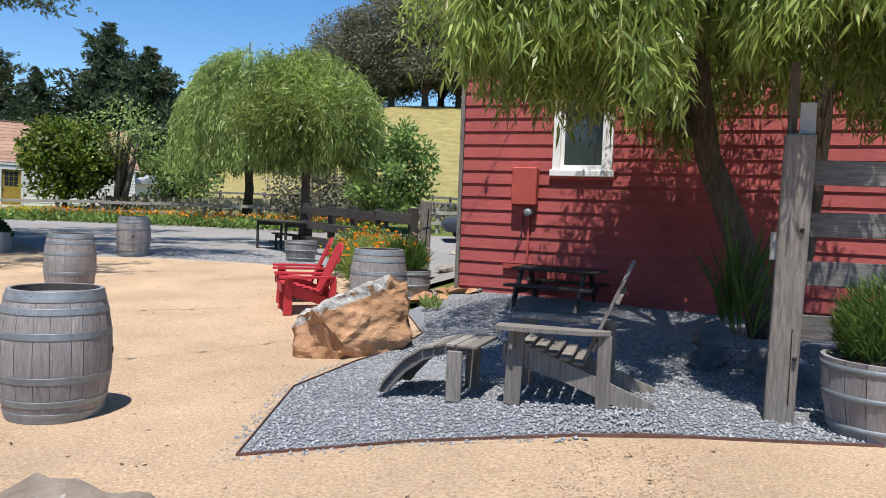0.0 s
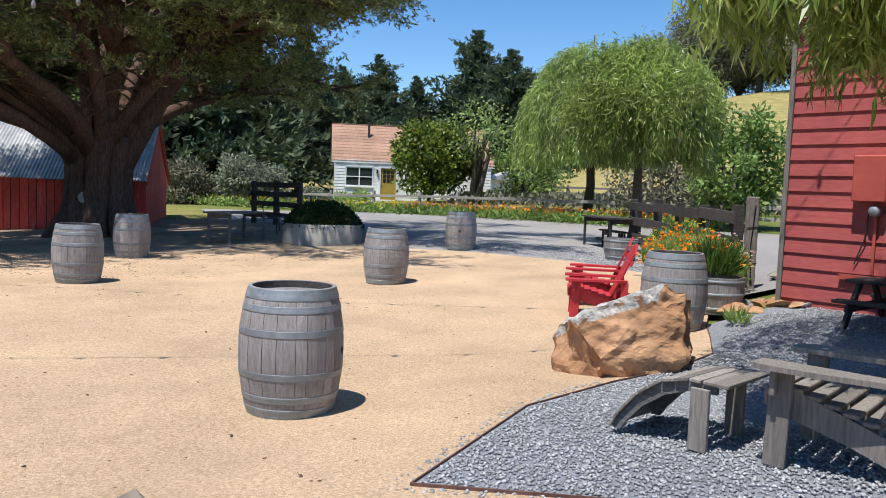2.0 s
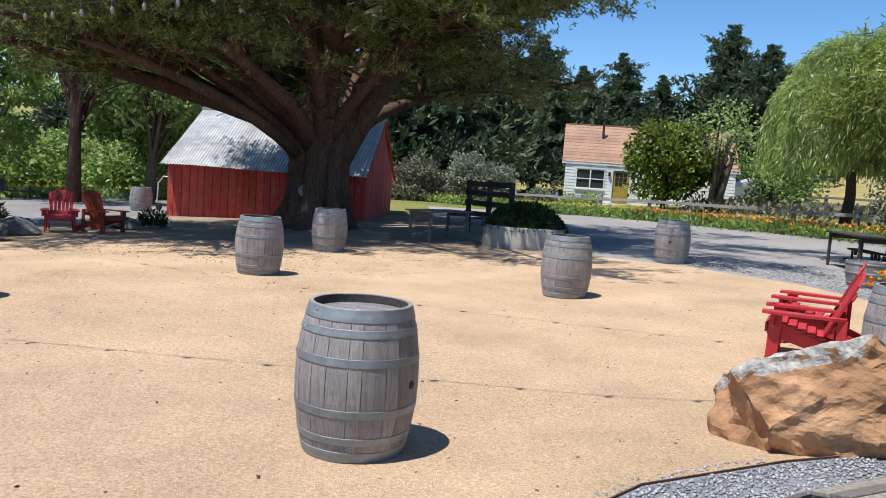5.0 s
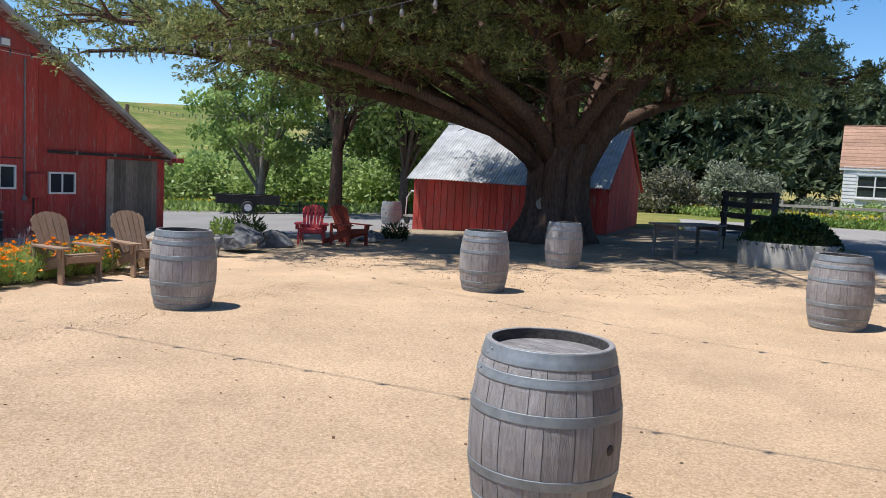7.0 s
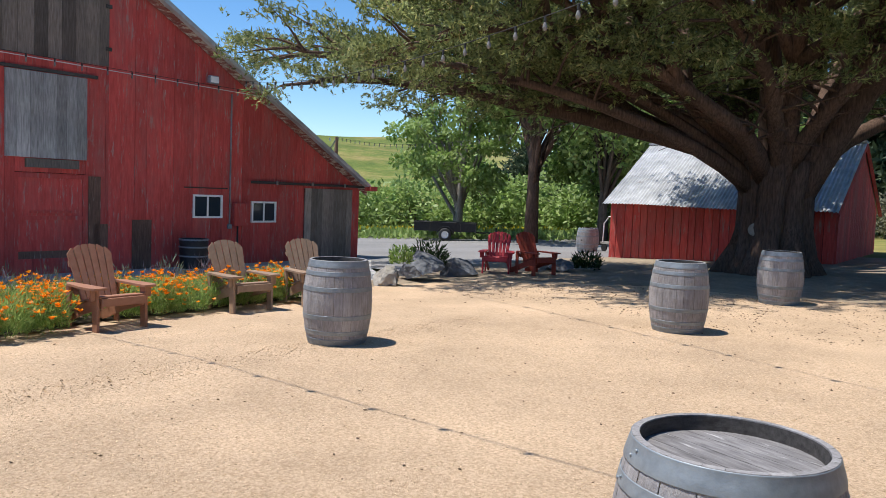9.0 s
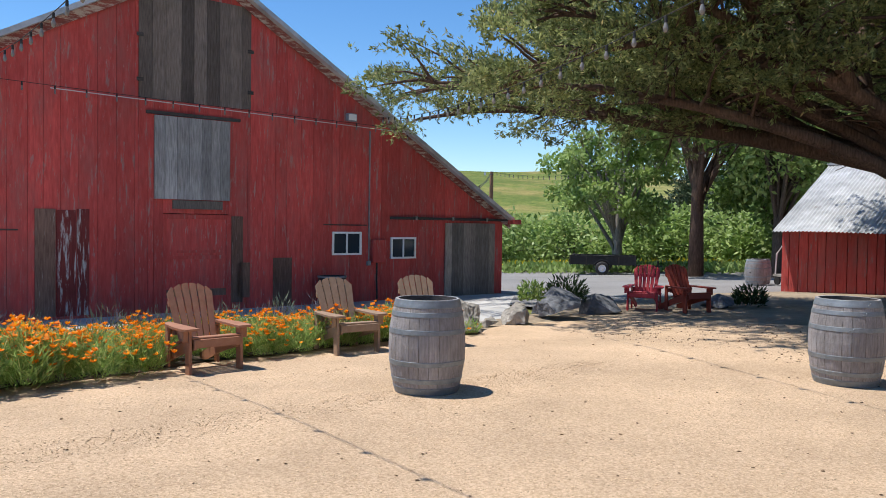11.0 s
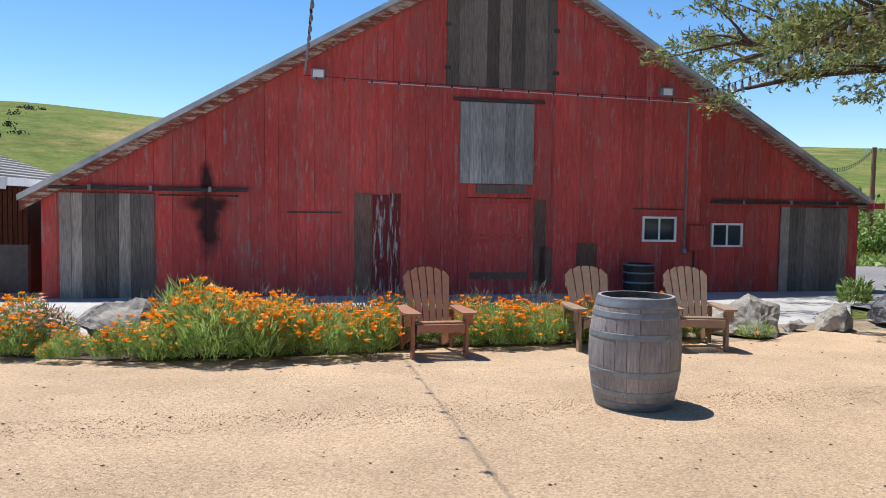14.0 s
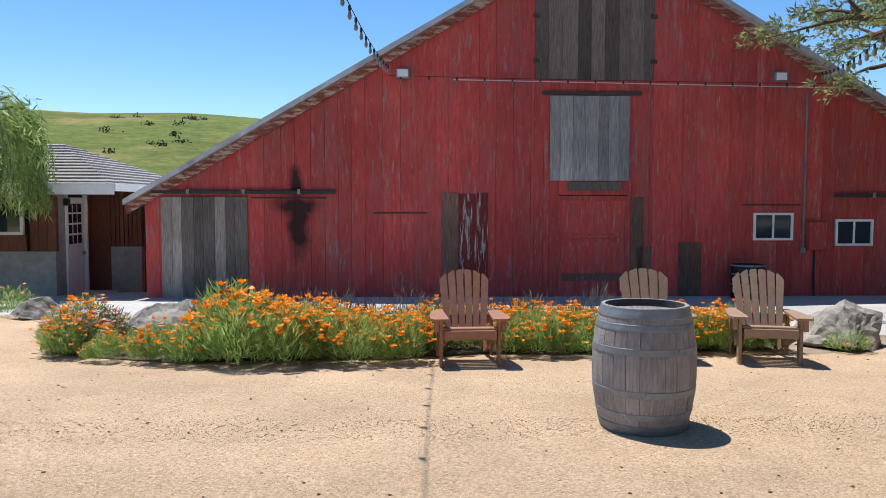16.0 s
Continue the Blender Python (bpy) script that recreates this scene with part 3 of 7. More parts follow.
def build_barn():
    barn = thing("barn", BARN, "large red wooden barn with peeling paint and a tin roof", "barn", kind="structure")
    base = -0.62
    u0, u1 = 1.75, 20.8
    wins = [(14.86, 15.74, 0.76, 1.36), (16.68, 17.52, 0.64, 1.22)]
    gates = [(2.1, 3.92, base, 1.68), (18.55, 20.45, base, 1.62)]
    loft = (10.05, 12.62, 4.2, 6.55)
    hatch = (10.38, 12.1, 2.05, 3.86)
    door = (10.58, 12.12, -0.12, 1.74)
    top = lambda u: barn_roof_z(u) - 0.16
    backing = bmesh.new()
    for a, b in ((u0, u1),):
        prism(backing, [(a, base), (b, base), (b, top(b)), (PEAK_U, top(PEAK_U)), (a, top(a))], 0.10, 0.16)
    wall = part("front_wall", backing, M_DARK, barn, "dark backing of the gable wall")
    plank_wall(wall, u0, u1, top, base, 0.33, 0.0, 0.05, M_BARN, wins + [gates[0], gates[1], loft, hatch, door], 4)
    # side and rear walls
    for nm, r in (("side_wall", (u0, u0 + 0.12, 0.16, 24)), ("side_wall", (u1 - 0.12, u1, 0.16, 24)), ):
        part(nm, bx(r[0], r[1], r[2], r[3], base - 0.4, barn_roof_z(r[0]) - 0.2), M_BARN, barn)
    bm = bmesh.new()
    prism(bm, [(u0 + 0.12, base - 0.4), (u1 - 0.12, base - 0.4), (u1 - 0.12, top(u1) - 0.05), (PEAK_U, top(PEAK_U)), (u0 + 0.12, top(u0) - 0.05)], 23.8, 24.0)
    part("rear_wall", bm, M_BARN, barn)
    # roof sheets with a rolled tin edge
    for nm, ua, ub in (("roof", 1.38, PEAK_U), ("roof", PEAK_U, 21.05)):
        bm = bmesh.new()
        prism(bm, [(ua, barn_roof_z(ua)), (ub, barn_roof_z(ub)), (ub, barn_roof_z(ub) - 0.12), (ua, barn_roof_z(ua) - 0.12)], -0.26, 24.3)
        part(nm, bm, M_ROOF_TIN, barn, "weathered tin roof sheet")
        bm = bmesh.new()
        o = 0.02
        prism(bm, [(ua, barn_roof_z(ua) - 0.124), (ub, barn_roof_z(ub) - 0.124), (ub, barn_roof_z(ub) - 0.33), (ua, barn_roof_z(ua) - 0.33)], -0.085, -0.05)
        part("barge_board", bm, M_BARN_EDGE, barn, "barge board with paint peeling to pale wood")
    # hanging sliding doors
    for (a, b, z0, z1), seed, mt in ((gates[0], 7, M_DOOR_WOOD), (gates[1], 9, M_DOOR_WOOD)):
        d = part("sliding_door", bx(a + 0.01, b - 0.01, -0.012, 0.03, z0 + 0.12, z1 - 0.02), M_DARK_WOOD, barn, "hanging sliding door of grey boards")
        plank_wall(d, a, b, lambda u: z1 + 0.01, z0 + 0.12, 0.24, -0.052, -0.016, mt, (), seed)
    for a, b, z in ((1.9, 5.8, 1.76), (16.6, 20.95, 1.70)):
        part("door_track", bx(a, b, -0.09, -0.056, z, z + 0.075, None, 0.008), M_DARK_WOOD, barn, "dark rail above the sliding door")
        for k in range(3):
            u = a + (b - a) * (0.2 + 0.3 * k)
            part("track_bracket", bx(u - 0.03, u + 0.03, -0.115, -0.092, z - 0.01, z + 0.10), M_ROCK_GREY, barn)
    # loft doors, hatch, patched boards
    d = part("loft_door", bx(loft[0] + 0.01, loft[1] - 0.01, 0.03, 0.06, loft[2], loft[3] - 0.1), M_DARK_WOOD, barn, "tall loft door of bare grey-brown boards")
    plank_wall(d, loft[0], loft[1], lambda u: min(loft[3], barn_roof_z(u) - 0.2), loft[2], 0.29, -0.02, 0.025, M_LOFT_WOOD, (), 11)
    for x in (loft[0] + 0.02, loft[1] - 0.02):
        for z in (4.55, 5.5):
            part("hinge", bx(x - 0.07, x + 0.07, -0.045, -0.024, z, z + 0.08), M_DARK_WOOD, d)
    d = part("hatch", bx(hatch[0] + 0.01, hatch[1] - 0.01, 0.02, 0.05, hatch[2], hatch[3] - 0.02), M_DARK_WOOD, barn, "hay hatch of silvery grey boards")
    plank_wall(d, hatch[0], hatch[1], lambda u: hatch[3], hatch[2], 0.25, -0.055, 0.015, M_HATCH, (), 13)
    part("hatch_sill", bx(10.78, 11.92, -0.07, -0.012, 1.84, 2.03), M_DOOR_WOOD, barn, "grey sill board")
    part("hatch_rail", bx(10.2, 12.35, -0.05, -0.012, 3.88, 3.95), M_DARK_WOOD, barn)
    d = part("red_door", bx(door[0] + 0.01, door[1] - 0.01, 0.03, 0.06, door[2], door[3] - 0.01), M_BARN, barn, "faded red boarded door")
    for r in ((10.58, 10.66, -0.12, 1.72), (12.04, 12.12, -0.12, 1.72), (10.66, 12.04, 1.62, 1.72), (10.66, 12.04, 0.72, 0.80), (10.66, 12.04, -0.12, 0.04), (10.9, 11.8, 0.86, 0.92)):
        part("batten", bx(r[0], r[1], 0.0, 0.028, r[2], r[3]), M_PATCH_WOOD if r[2] < -0.1 and r[3] < 0.1 else M_BARN, d)
    for a, b, z0, z1, mt in ((8.04, 8.42, -0.4, 1.78, M_PATCH_WOOD), (8.44, 8.80, -0.4, 1.76, M_PEEL), (8.82, 9.06, -0.4, 1.79, M_PEEL), (12.16, 12.44, -0.3, 1.7, M_PATCH_WOOD),
                             (12.30, 12.62, -0.2, 0.62, M_PATCH_WOOD), (13.22, 13.72, -0.5, 0.72, M_PATCH_WOOD)):
        part("patch_board", bx(a, b, -0.022, -0.005, z0, z1), mt, barn)
    for a, b, z in ((4.0, 5.6, 1.66), (6.6, 7.75, 1.34), (14.6, 15.9, 1.52)):
        part("ledge_strip", bx(a, b, -0.022, -0.007, z, z + 0.028), M_DARK_WOOD, barn)
    for (a, b, z0, z1) in wins:
        framed_window(barn, a, b, z0, z1, -0.03)
    # box, conduit, lamps
    part("electrical_box", bx(16.02, 16.42, -0.16, -0.012, 0.55, 1.16, None, 0.01), M_BARN, barn, "dark red electrical box")
    part("conduit", bx(15.94, 15.97, -0.05, -0.02, 0.60, 4.0), M_HOOP, barn, "thin grey conduit")
    part("outlet_box", bx(15.89, 16.0, -0.09, -0.02, 0.48, 0.60, None, 0.01), M_HOOP, barn, "small grey outlet box")
    bm = bmesh.new()
    tube(bm, [(16.2, -0.06, 0.55), (16.2, -0.06, 0.1), (16.22, -0.06, -0.5)], 0.025, 8)
    part("drain_pipe", bm, M_BLACK_METAL, barn)
    for u, z in ((7.23, 4.29), (15.3, 4.27)):
        lamp = part("flood_lamp", bx(u - 0.14, u + 0.14, -0.22, -0.08, z - 0.1, z + 0.1, None, 0.02), M_HOOP, barn, "small square flood lamp")
        part("lens", bx(u - 0.11, u + 0.11, -0.228, -0.222, z - 0.075, z + 0.075), M_WHITE, lamp, "white lamp lens")
        part("bracket", bx(u - 0.03, u + 0.03, -0.08, -0.006, z - 0.04, z + 0.04), M_HOOP, lamp)
    part("eave_gutter_end", bx(20.95, 21.25, -0.35, 0.4, 1.62, 1.76), M_BARN, barn)
    return barn


M_BARN_EDGE = mat("barge_board_peeling", (0.20, 0.05, 0.04), (0.33, 0.10, 0.08), 5, 0.9, 0.4, 40, (1, 5, 5), spots=(0.50, 0.40, 0.33), spot_scale=3.0, spot_lo=0.48, spot_hi=0.58)
M_PEEL = mat("peeling_red_over_white", (0.19, 0.03, 0.027), (0.27, 0.05, 0.042), 5, 0.9, 0.4, 40, (6, 6, 0.7), spots=(0.52, 0.48, 0.45), spot_scale=2.0, spot_lo=0.53, spot_hi=0.60)
build_barn()


# ---- barrels ----
BARREL_R = lambda z, h=0.885: 0.304 + 0.064 * (1 - ((z - h / 2) / (h / 2)) ** 2)


def barrel(m, label, group="wine barrels", h=0.885, staves=20, k=1.0, oak=None):
    """A wine barrel: staves, six hoops with rivets, a sunken head under the chime."""
    b = thing("wine_barrel", m, label, "barrel", group)
    oak = oak or M_OAK
    R = lambda z: BARREL_R(z, h) * k
    zs = [h * i / 10 for i in range(11)]
    rng = random.Random(3)
    cuts = sorted(rng.uniform(-0.25, 0.25) for _ in range(staves))
    ang = [2 * math.pi * (i + 0.30 * rng.uniform(-1, 1)) / staves for i in range(staves)]
    for i in range(staves):
        a0, a1 = ang[i], ang[(i + 1) % staves] + (2 * math.pi if i == staves - 1 else 0)
        bm = bmesh.new()
        g = 0.0022
        rows = []
        for z in zs:
            r = R(z)
            da = g / r
            row = []
            for t in (0.0, 0.5, 1.0):
                a = a0 + da + (a1 - a0 - 2 * da) * t
                row.append(bm.verts.new((r * math.cos(a), r * math.sin(a), z)))
            rows.append(row)
        for r0, r1 in zip(rows, rows[1:]):
            for j in range(2):
                bm.faces.new([r0[j], r0[j + 1], r1[j + 1], r1[j]])
        # inner lip at the top
        ri = R(h) - 0.024
        lip = [bm.verts.new((ri * math.cos(a), ri * math.sin(a), h)) for a in (a0, (a0 + a1) / 2, a1)]
        low = [bm.verts.new((ri * math.cos(a), ri * math.sin(a), h - 0.065)) for a in (a0, (a0 + a1) / 2, a1)]
        for j in range(2):
            bm.faces.new([rows[-1][j], rows[-1][j + 1], lip[j + 1], lip[j]])
            bm.faces.new([lip[j], lip[j + 1], low[j + 1], low[j]])
        part("stave", bm, oak, b)
    bm = bmesh.new()
    lathe(bm, [(R(z) - 0.0035, z) for z in zs], 32)
    part("joint_core", bm, M_GREY_WOOD, b)
    rr = (R(h) - 0.024)
    # dark ring lining the chime above the sunken head
    bm = bmesh.new()
    lathe(bm, [(rr - 0.002, h - 0.004), (rr - 0.003, h - 0.056)], 32)
    bmesh.ops.reverse_faces(bm, faces=bm.faces)
    part("inner_rim", bm, M_DARK_WOOD, b, "dark inside of the rim", True)
    bm = bmesh.new()
    lathe(bm, [(0.001, 0.004), (0.020, 0.004), (0.026, 0.0), (0.026, -0.01)], 12)
    for v in bm.verts:
        v.co = pose(0, -R(h * 0.5), h * 0.5, 90, 0, 0) @ v.co
    part("bung", bm, M_DARK_WOOD, b, "dark bung in the middle of a stave")
    n = 6
    head = bmesh.new()
    lathe(head, [(rr, h - 0.058), (rr * 0.5, h - 0.058), (0.001, h - 0.058)], 32)
    bmesh.ops.recalc_face_normals(head, faces=head.faces)
    head = part("head", head, M_DARK_WOOD, b, "grey weathered barrel head")
    for i in range(n):           # boards of the head
        x0, x1 = -rr + 2 * rr * i / n + 0.0015, -rr + 2 * rr * (i + 1) / n - 0.0015
        pts = [(x0 + (x1 - x0) * s / 6, math.sqrt(max(1e-5, rr * rr - (x0 + (x1 - x0) * s / 6) ** 2))) for s in range(7)]
        bm = bmesh.new()
        bm.faces.new([bm.verts.new((x, -y, h - 0.053)) for x, y in pts] + [bm.verts.new((x, y, h - 0.053)) for x, y in reversed(pts)])
        part("head_board", bm, M_HEAD, head)
    for z0, z1 in ((0.004, 0.070), (0.112, 0.158), (0.272, 0.32), (h - 0.32, h - 0.272), (h - 0.158, h - 0.112), (h - 0.074, h - 0.002)):
        bm = bmesh.new()
        o = 0.003
        lathe(bm, [(R(z0) + 0.0005, z0), (R(z0) + o, z0 + 0.001), (R(z0) + o, z0 + 0.004), (R((z0 + z1) / 2) + o, (z0 + z1) / 2), (R(z1) + o, z1 - 0.004), (R(z1) + o, z1 - 0.001), (R(z1) + 0.0005, z1)], 40)
        hoop = part("hoop", bm, M_HOOP, b, "grey galvanised steel hoop", True)
        for dz, da in ((0.35, 0.0), (0.65, 0.09)):
            z = z0 + (z1 - z0) * dz
            a = 0.9 + z0 * 2.2 + da
            r = R(z) + o
            bm = bmesh.new()
            bmesh.ops.create_icosphere(bm, subdivisions=1, radius=0.007, matrix=Matrix.Translation((r * math.cos(a), r * math.sin(a), z)))
            part("rivet", bm, M_HOOP, hoop)
    return b


M_HEAD = mat("barrel_head_wood", (0.13, 0.12, 0.12), (0.33, 0.315, 0.31), 7, 0.85, 0.5, 40, (8, 1.2, 8), spots=(0.62, 0.60, 0.58), spot_scale=5, spot_lo=0.6, spot_hi=0.7, rand=0.1)


def on_ground(x, y, rz=0, dz=0.02):
    return pose(x, y, ground_z(x, y) + dz, 0, 0, rz)


first = barrel(on_ground(-3.215, 5.035, 115), "weathered grey oak wine barrel with steel hoops standing on the yard")
for x, y, rz in ((-10.38, 7.98, 220), (-13.25, 11.0, 200), (-6.86, 11.08, 310), (-8.75, 16.55, 27), (-9.28, 3.70, 300), (-1.87, 9.82, 200), (-29.2, 12.5, 44), (-30.1, 12.9, 99)):
    c = copy_thing(first, on_ground(x, y, rz))
    if x < -28:
        c["label"] = "grey wine barrel standing on the asphalt by the shed"
    if x == -13.25:
        c["label"] = "grey wine barrel standing in the shade of the big tree"
    if x == -1.87:
        c["label"] = "grey wine barrel standing behind the tan boulder"


# ---- plants ----
def leaf_mesh(name, roots, dirs, lengths, widths, sides=None, droop=0.0, folded=False, rng=None):
    """Many leaves as one mesh: slim diamonds from a root along a direction. All arrays are numpy."""
    rng = rng or np.random.default_rng(1)
    k = len(roots)
    d = dirs / np.maximum(np.linalg.norm(dirs, axis=1, keepdims=True), 1e-6)
    if sides is None:
        sides = rng.normal(size=(k, 3))
    s = np.cross(d, sides)
    s /= np.maximum(np.linalg.norm(s, axis=1, keepdims=True), 1e-6)
    L, W = lengths[:, None], widths[:, None]
    mid = roots + d * L * 0.45
    tip = roots + d * L
    if droop:
        tip[:, 2] -= droop * lengths
    v = np.empty((k, 4, 3))
    v[:, 0], v[:, 1], v[:, 2], v[:, 3] = roots, mid + s * W * 0.5, tip, mid - s * W * 0.5
    verts = v.reshape(-1, 3)
    me = bpy.data.meshes.new(name)
    me.vertices.add(k * 4)
    me.vertices.foreach_set("co", verts.ravel())
    me.loops.add(k * 4)
    me.loops.foreach_set("vertex_index", np.arange(k * 4))
    me.polygons.add(k)
    me.polygons.foreach_set("loop_start", np.arange(0, k * 4, 4))
    me.polygons.foreach_set("loop_total", np.full(k, 4))
    me.update(calc_edges=True)
    me.validate()
    return me


def unit(v):
    return v / np.maximum(np.linalg.norm(v, axis=-1, keepdims=True), 1e-6)


def tufts(name, anchors, axes, per, length, width, spread, rng, size=0.3):
    """Sprays: at each anchor a brush of leaves about an axis."""
    k = len(anchors)
    a = np.repeat(anchors, per, 0)
    x = np.repeat(unit(axes), per, 0)
    t = rng.random((k * per, 1)) * np.repeat(rng.uniform(0.5, 1.3, (k, 1)), per, 0) * size
    if isinstance(length, np.ndarray):
        t *= np.repeat(length, per)[:, None] / length.max()
        width = np.repeat(width, per)
        length = np.repeat(length, per)
    roots = a + x * t + rng.normal(size=(k * per, 3)) * 0.02
    d = x + rng.normal(size=(k * per, 3)) * spread
    return leaf_mesh(name, roots, d, length * rng.uniform(0.6, 1.3, k * per), width * rng.uniform(0.6, 1.3, k * per), rng=rng)


M_CYPRESS = leaf_mat("cypress_foliage", (0.085, 0.115, 0.042), (0.36, 0.395, 0.15), (0.50, 0.42, 0.20), 0.45, 0.7)
M_CONIFER = leaf_mat("dark_conifer_foliage", (0.038, 0.065, 0.034), (0.13, 0.17, 0.088), None, 0.25, 0.7)
# pale third tone on a few random leaves paints in their highlights
M_WILLOW = leaf_mat("willow_leaf", (0.15, 0.23, 0.045), (0.42, 0.52, 0.15), (0.72, 0.70, 0.38), 0.48, 0.36)
M_WILLOW_PALE = leaf_mat("pale_willow_leaf", (0.22, 0.32, 0.075), (0.45, 0.55, 0.19), None, 0.45, 0.5)
M_BROAD = leaf_mat("broad_green_leaf", (0.11, 0.19, 0.042), (0.30, 0.42, 0.12), None, 0.42, 0.5)
M_BROAD_LIGHT = leaf_mat("light_green_leaf", (0.18, 0.28, 0.06), (0.38, 0.48, 0.17), None, 0.4, 0.5)
M_MAPLE = leaf_mat("yellow_green_leaf", (0.045, 0.095, 0.015), (0.22, 0.27, 0.035), (0.38, 0.33, 0.04), 0.35, 0.5)
M_SAGE = leaf_mat("grey_sage_leaf", (0.14, 0.17, 0.11), (0.29, 0.32, 0.22), None, 0.25, 0.7)
M_OLIVE = leaf_mat("grey_olive_tree_leaf", (0.12, 0.125, 0.08), (0.26, 0.25, 0.17), None, 0.25, 0.7)
M_HEDGE = leaf_mat("dark_hedge_leaf", (0.012, 0.032, 0.008), (0.045, 0.085, 0.02), None, 0.25, 0.6)
M_POPPY_LEAF = leaf_mat("feathery_poppy_leaf", (0.20, 0.35, 0.075), (0.44, 0.57, 0.19), (0.58, 0.56, 0.28), 0.50, 0.6)
M_POPPY = leaf_mat("orange_poppy_petal", (0.90, 0.22, 0.004), (0.96, 0.41, 0.014), (0.95, 0.55, 0.05), 0.35, 0.5)
M_LAVENDER = leaf_mat("lavender_spike", (0.11, 0.095, 0.12), (0.25, 0.22, 0.24), None, 0.3, 0.7)
M_PINK = leaf_mat("pale_pink_petal", (0.70, 0.42, 0.42), (0.82, 0.62, 0.60), None, 0.35, 0.6)
M_YELLOW = leaf_mat("yellow_petal", (0.65, 0.48, 0.02), (0.80, 0.62, 0.05), None, 0.35, 0.6)
M_RED_PETAL = leaf_mat("red_orange_petal", (0.75, 0.08, 0.01), (0.85, 0.2, 0.01), None, 0.35, 0.6)
M_IRIS = leaf_mat("sword_leaf", (0.05, 0.11, 0.02), (0.15, 0.24, 0.05), None, 0.35, 0.5)


def limb_path(start, az, elev, length, bend, rng, n=9, wobble=0.12):
    """A limb that leaves at an elevation and bends towards the level (or over it)."""
    p = np.array(start, float)
    pts = [p.copy()]
    e = radians(elev)
    a = radians(az)
    step = length / n
    for i in range(n):
        e -= radians(bend) / n
        a += rng.normal() * wobble
        e += rng.normal() * wobble * 0.5
        p = p + step * np.array([math.cos(e) * math.cos(a), math.cos(e) * math.sin(a), math.sin(e)])
        pts.append(p.copy())
    return np.array(pts)


def big_cypress():
    """The old spreading cypress: fluted trunk of fused stems, long arching limbs, layered ragged sprays."""
    rng = np.random.default_rng(11)
    bx0, by0 = -18.85, 14.0
    tree = thing("cypress_tree", on_ground(bx0, by0), "huge spreading old cypress with fluted trunk and low arching limbs", "tree")
    toward = math.degrees(math.atan2(2.7 - by0, 0.5 - bx0))      # towards the yard
    wood = bmesh.new()
    # flutes of the trunk
    for k in range(13):
        a = 2 * math.pi * k / 13 + rng.normal() * 0.1
        r0, r1 = 0.95 + rng.normal() * 0.1, 0.62
        pts = [(r0 * 1.12 * math.cos(a), r0 * 1.12 * math.sin(a), -0.25), (r0 * 0.82 * math.cos(a), r0 * 0.82 * math.sin(a), 0.35), (0.62 * math.cos(a + 0.1), 0.62 * math.sin(a + 0.1), 1.1),
               (r1 * math.cos(a + 0.15), r1 * math.sin(a + 0.15), 1.9), (0.8 * math.cos(a + 0.2), 0.8 * math.sin(a + 0.2), 2.7)]
        tube(wood, pts, [0.36, 0.30, 0.27, 0.25, 0.2], 9)
    tube(wood, [(0, 0, -0.3), (0, 0, 1.0), (0.05, 0.02, 2.2), (0.1, 0.05, 3.0)], [0.9, 0.7, 0.62, 0.45], 12)
    anchors, axes = [], []
    def foliage(p, az, first, many):
        """Side twigs that end in flat pads of spray, with gaps between the pads."""
        n = len(p) - 1
        for i in range(first, n + 1):
            for s in range(many):
                base = p[i - 1] + (p[i] - p[i - 1]) * rng.random()
                ba = az + rng.uniform(25, 95) * rng.choice((-1, 1))
                bl = rng.uniform(0.9, 2.6) * (1.0 if i < n - 1 else 0.7)
                q = limb_path(base, ba if i < n else az + rng.normal() * 45, rng.uniform(-5, 45), bl, rng.uniform(5, 40), rng, 5, 0.2)
                tube(wood, q, [0.045, 0.036, 0.028, 0.02, 0.014, 0.008], 4, False)
                for j in (3, 4, 5):
                    nn = 11
                    w = rng.uniform(0.6, 1.35)
                    anchors.append(q[j] + rng.normal(size=(nn, 3)) * np.array([0.24, 0.24, 0.075]) * w)
                    out = q[j] - q[j - 1]
                    axes.append(np.tile(out / np.linalg.norm(out), (nn, 1)) + rng.normal(size=(nn, 3)) * 0.55 + np.array([0, 0, 0.30]))

    # low limbs straight from the trunk: bearing from the yard side, rise, length, bend, height, girth
    low_limbs = [(-64, 24, 12.0, 18, 2.6, 0.36), (-80, 35, 11.0, 32, 2.7, 0.32), (-50, 41, 10.8, 42, 2.7, 0.30), (-100, 31, 8.2, 26, 2.5, 0.28), (-30, 50, 9.4, 46, 2.2, 0.28), (-6, 56, 8.6, 52, 2.3, 0.26),
                 (24, 62, 8.6, 56, 2.4, 0.24), (62, 66, 9.0, 60, 2.2, 0.34), (95, 66, 9.4, 60, 2.2, 0.38), (125, 62, 9.0, 50, 2.0, 0.30), (152, 48, 9.0, 36, 1.9, 0.28), (180, 42, 9.5, 34, 1.9, 0.28), (-145, 48, 4.6, 34, 1.9, 0.22)]
    for rel, elev, length, bend, z0, r in low_limbs:
        az = toward + rel
        a = radians(az)
        p = limb_path((0.5 * math.cos(a), 0.5 * math.sin(a), z0), az, elev, length, bend, rng, 10, 0.17)
        tube(wood, p, [r * 0.92 * (1 - 0.92 * (i / 10) ** 0.75) + 0.012 for i in range(11)], 9)
        foliage(p, az, 4 if abs(rel) > 45 else 2, 4)
        for i in (4, 6):      # forks
            q_az = az + rng.choice((-1, 1)) * rng.uniform(22, 40)
            q = limb_path(p[i], q_az, elev + rng.uniform(0, 22), length * 0.5, 30, rng, 6, 0.12)
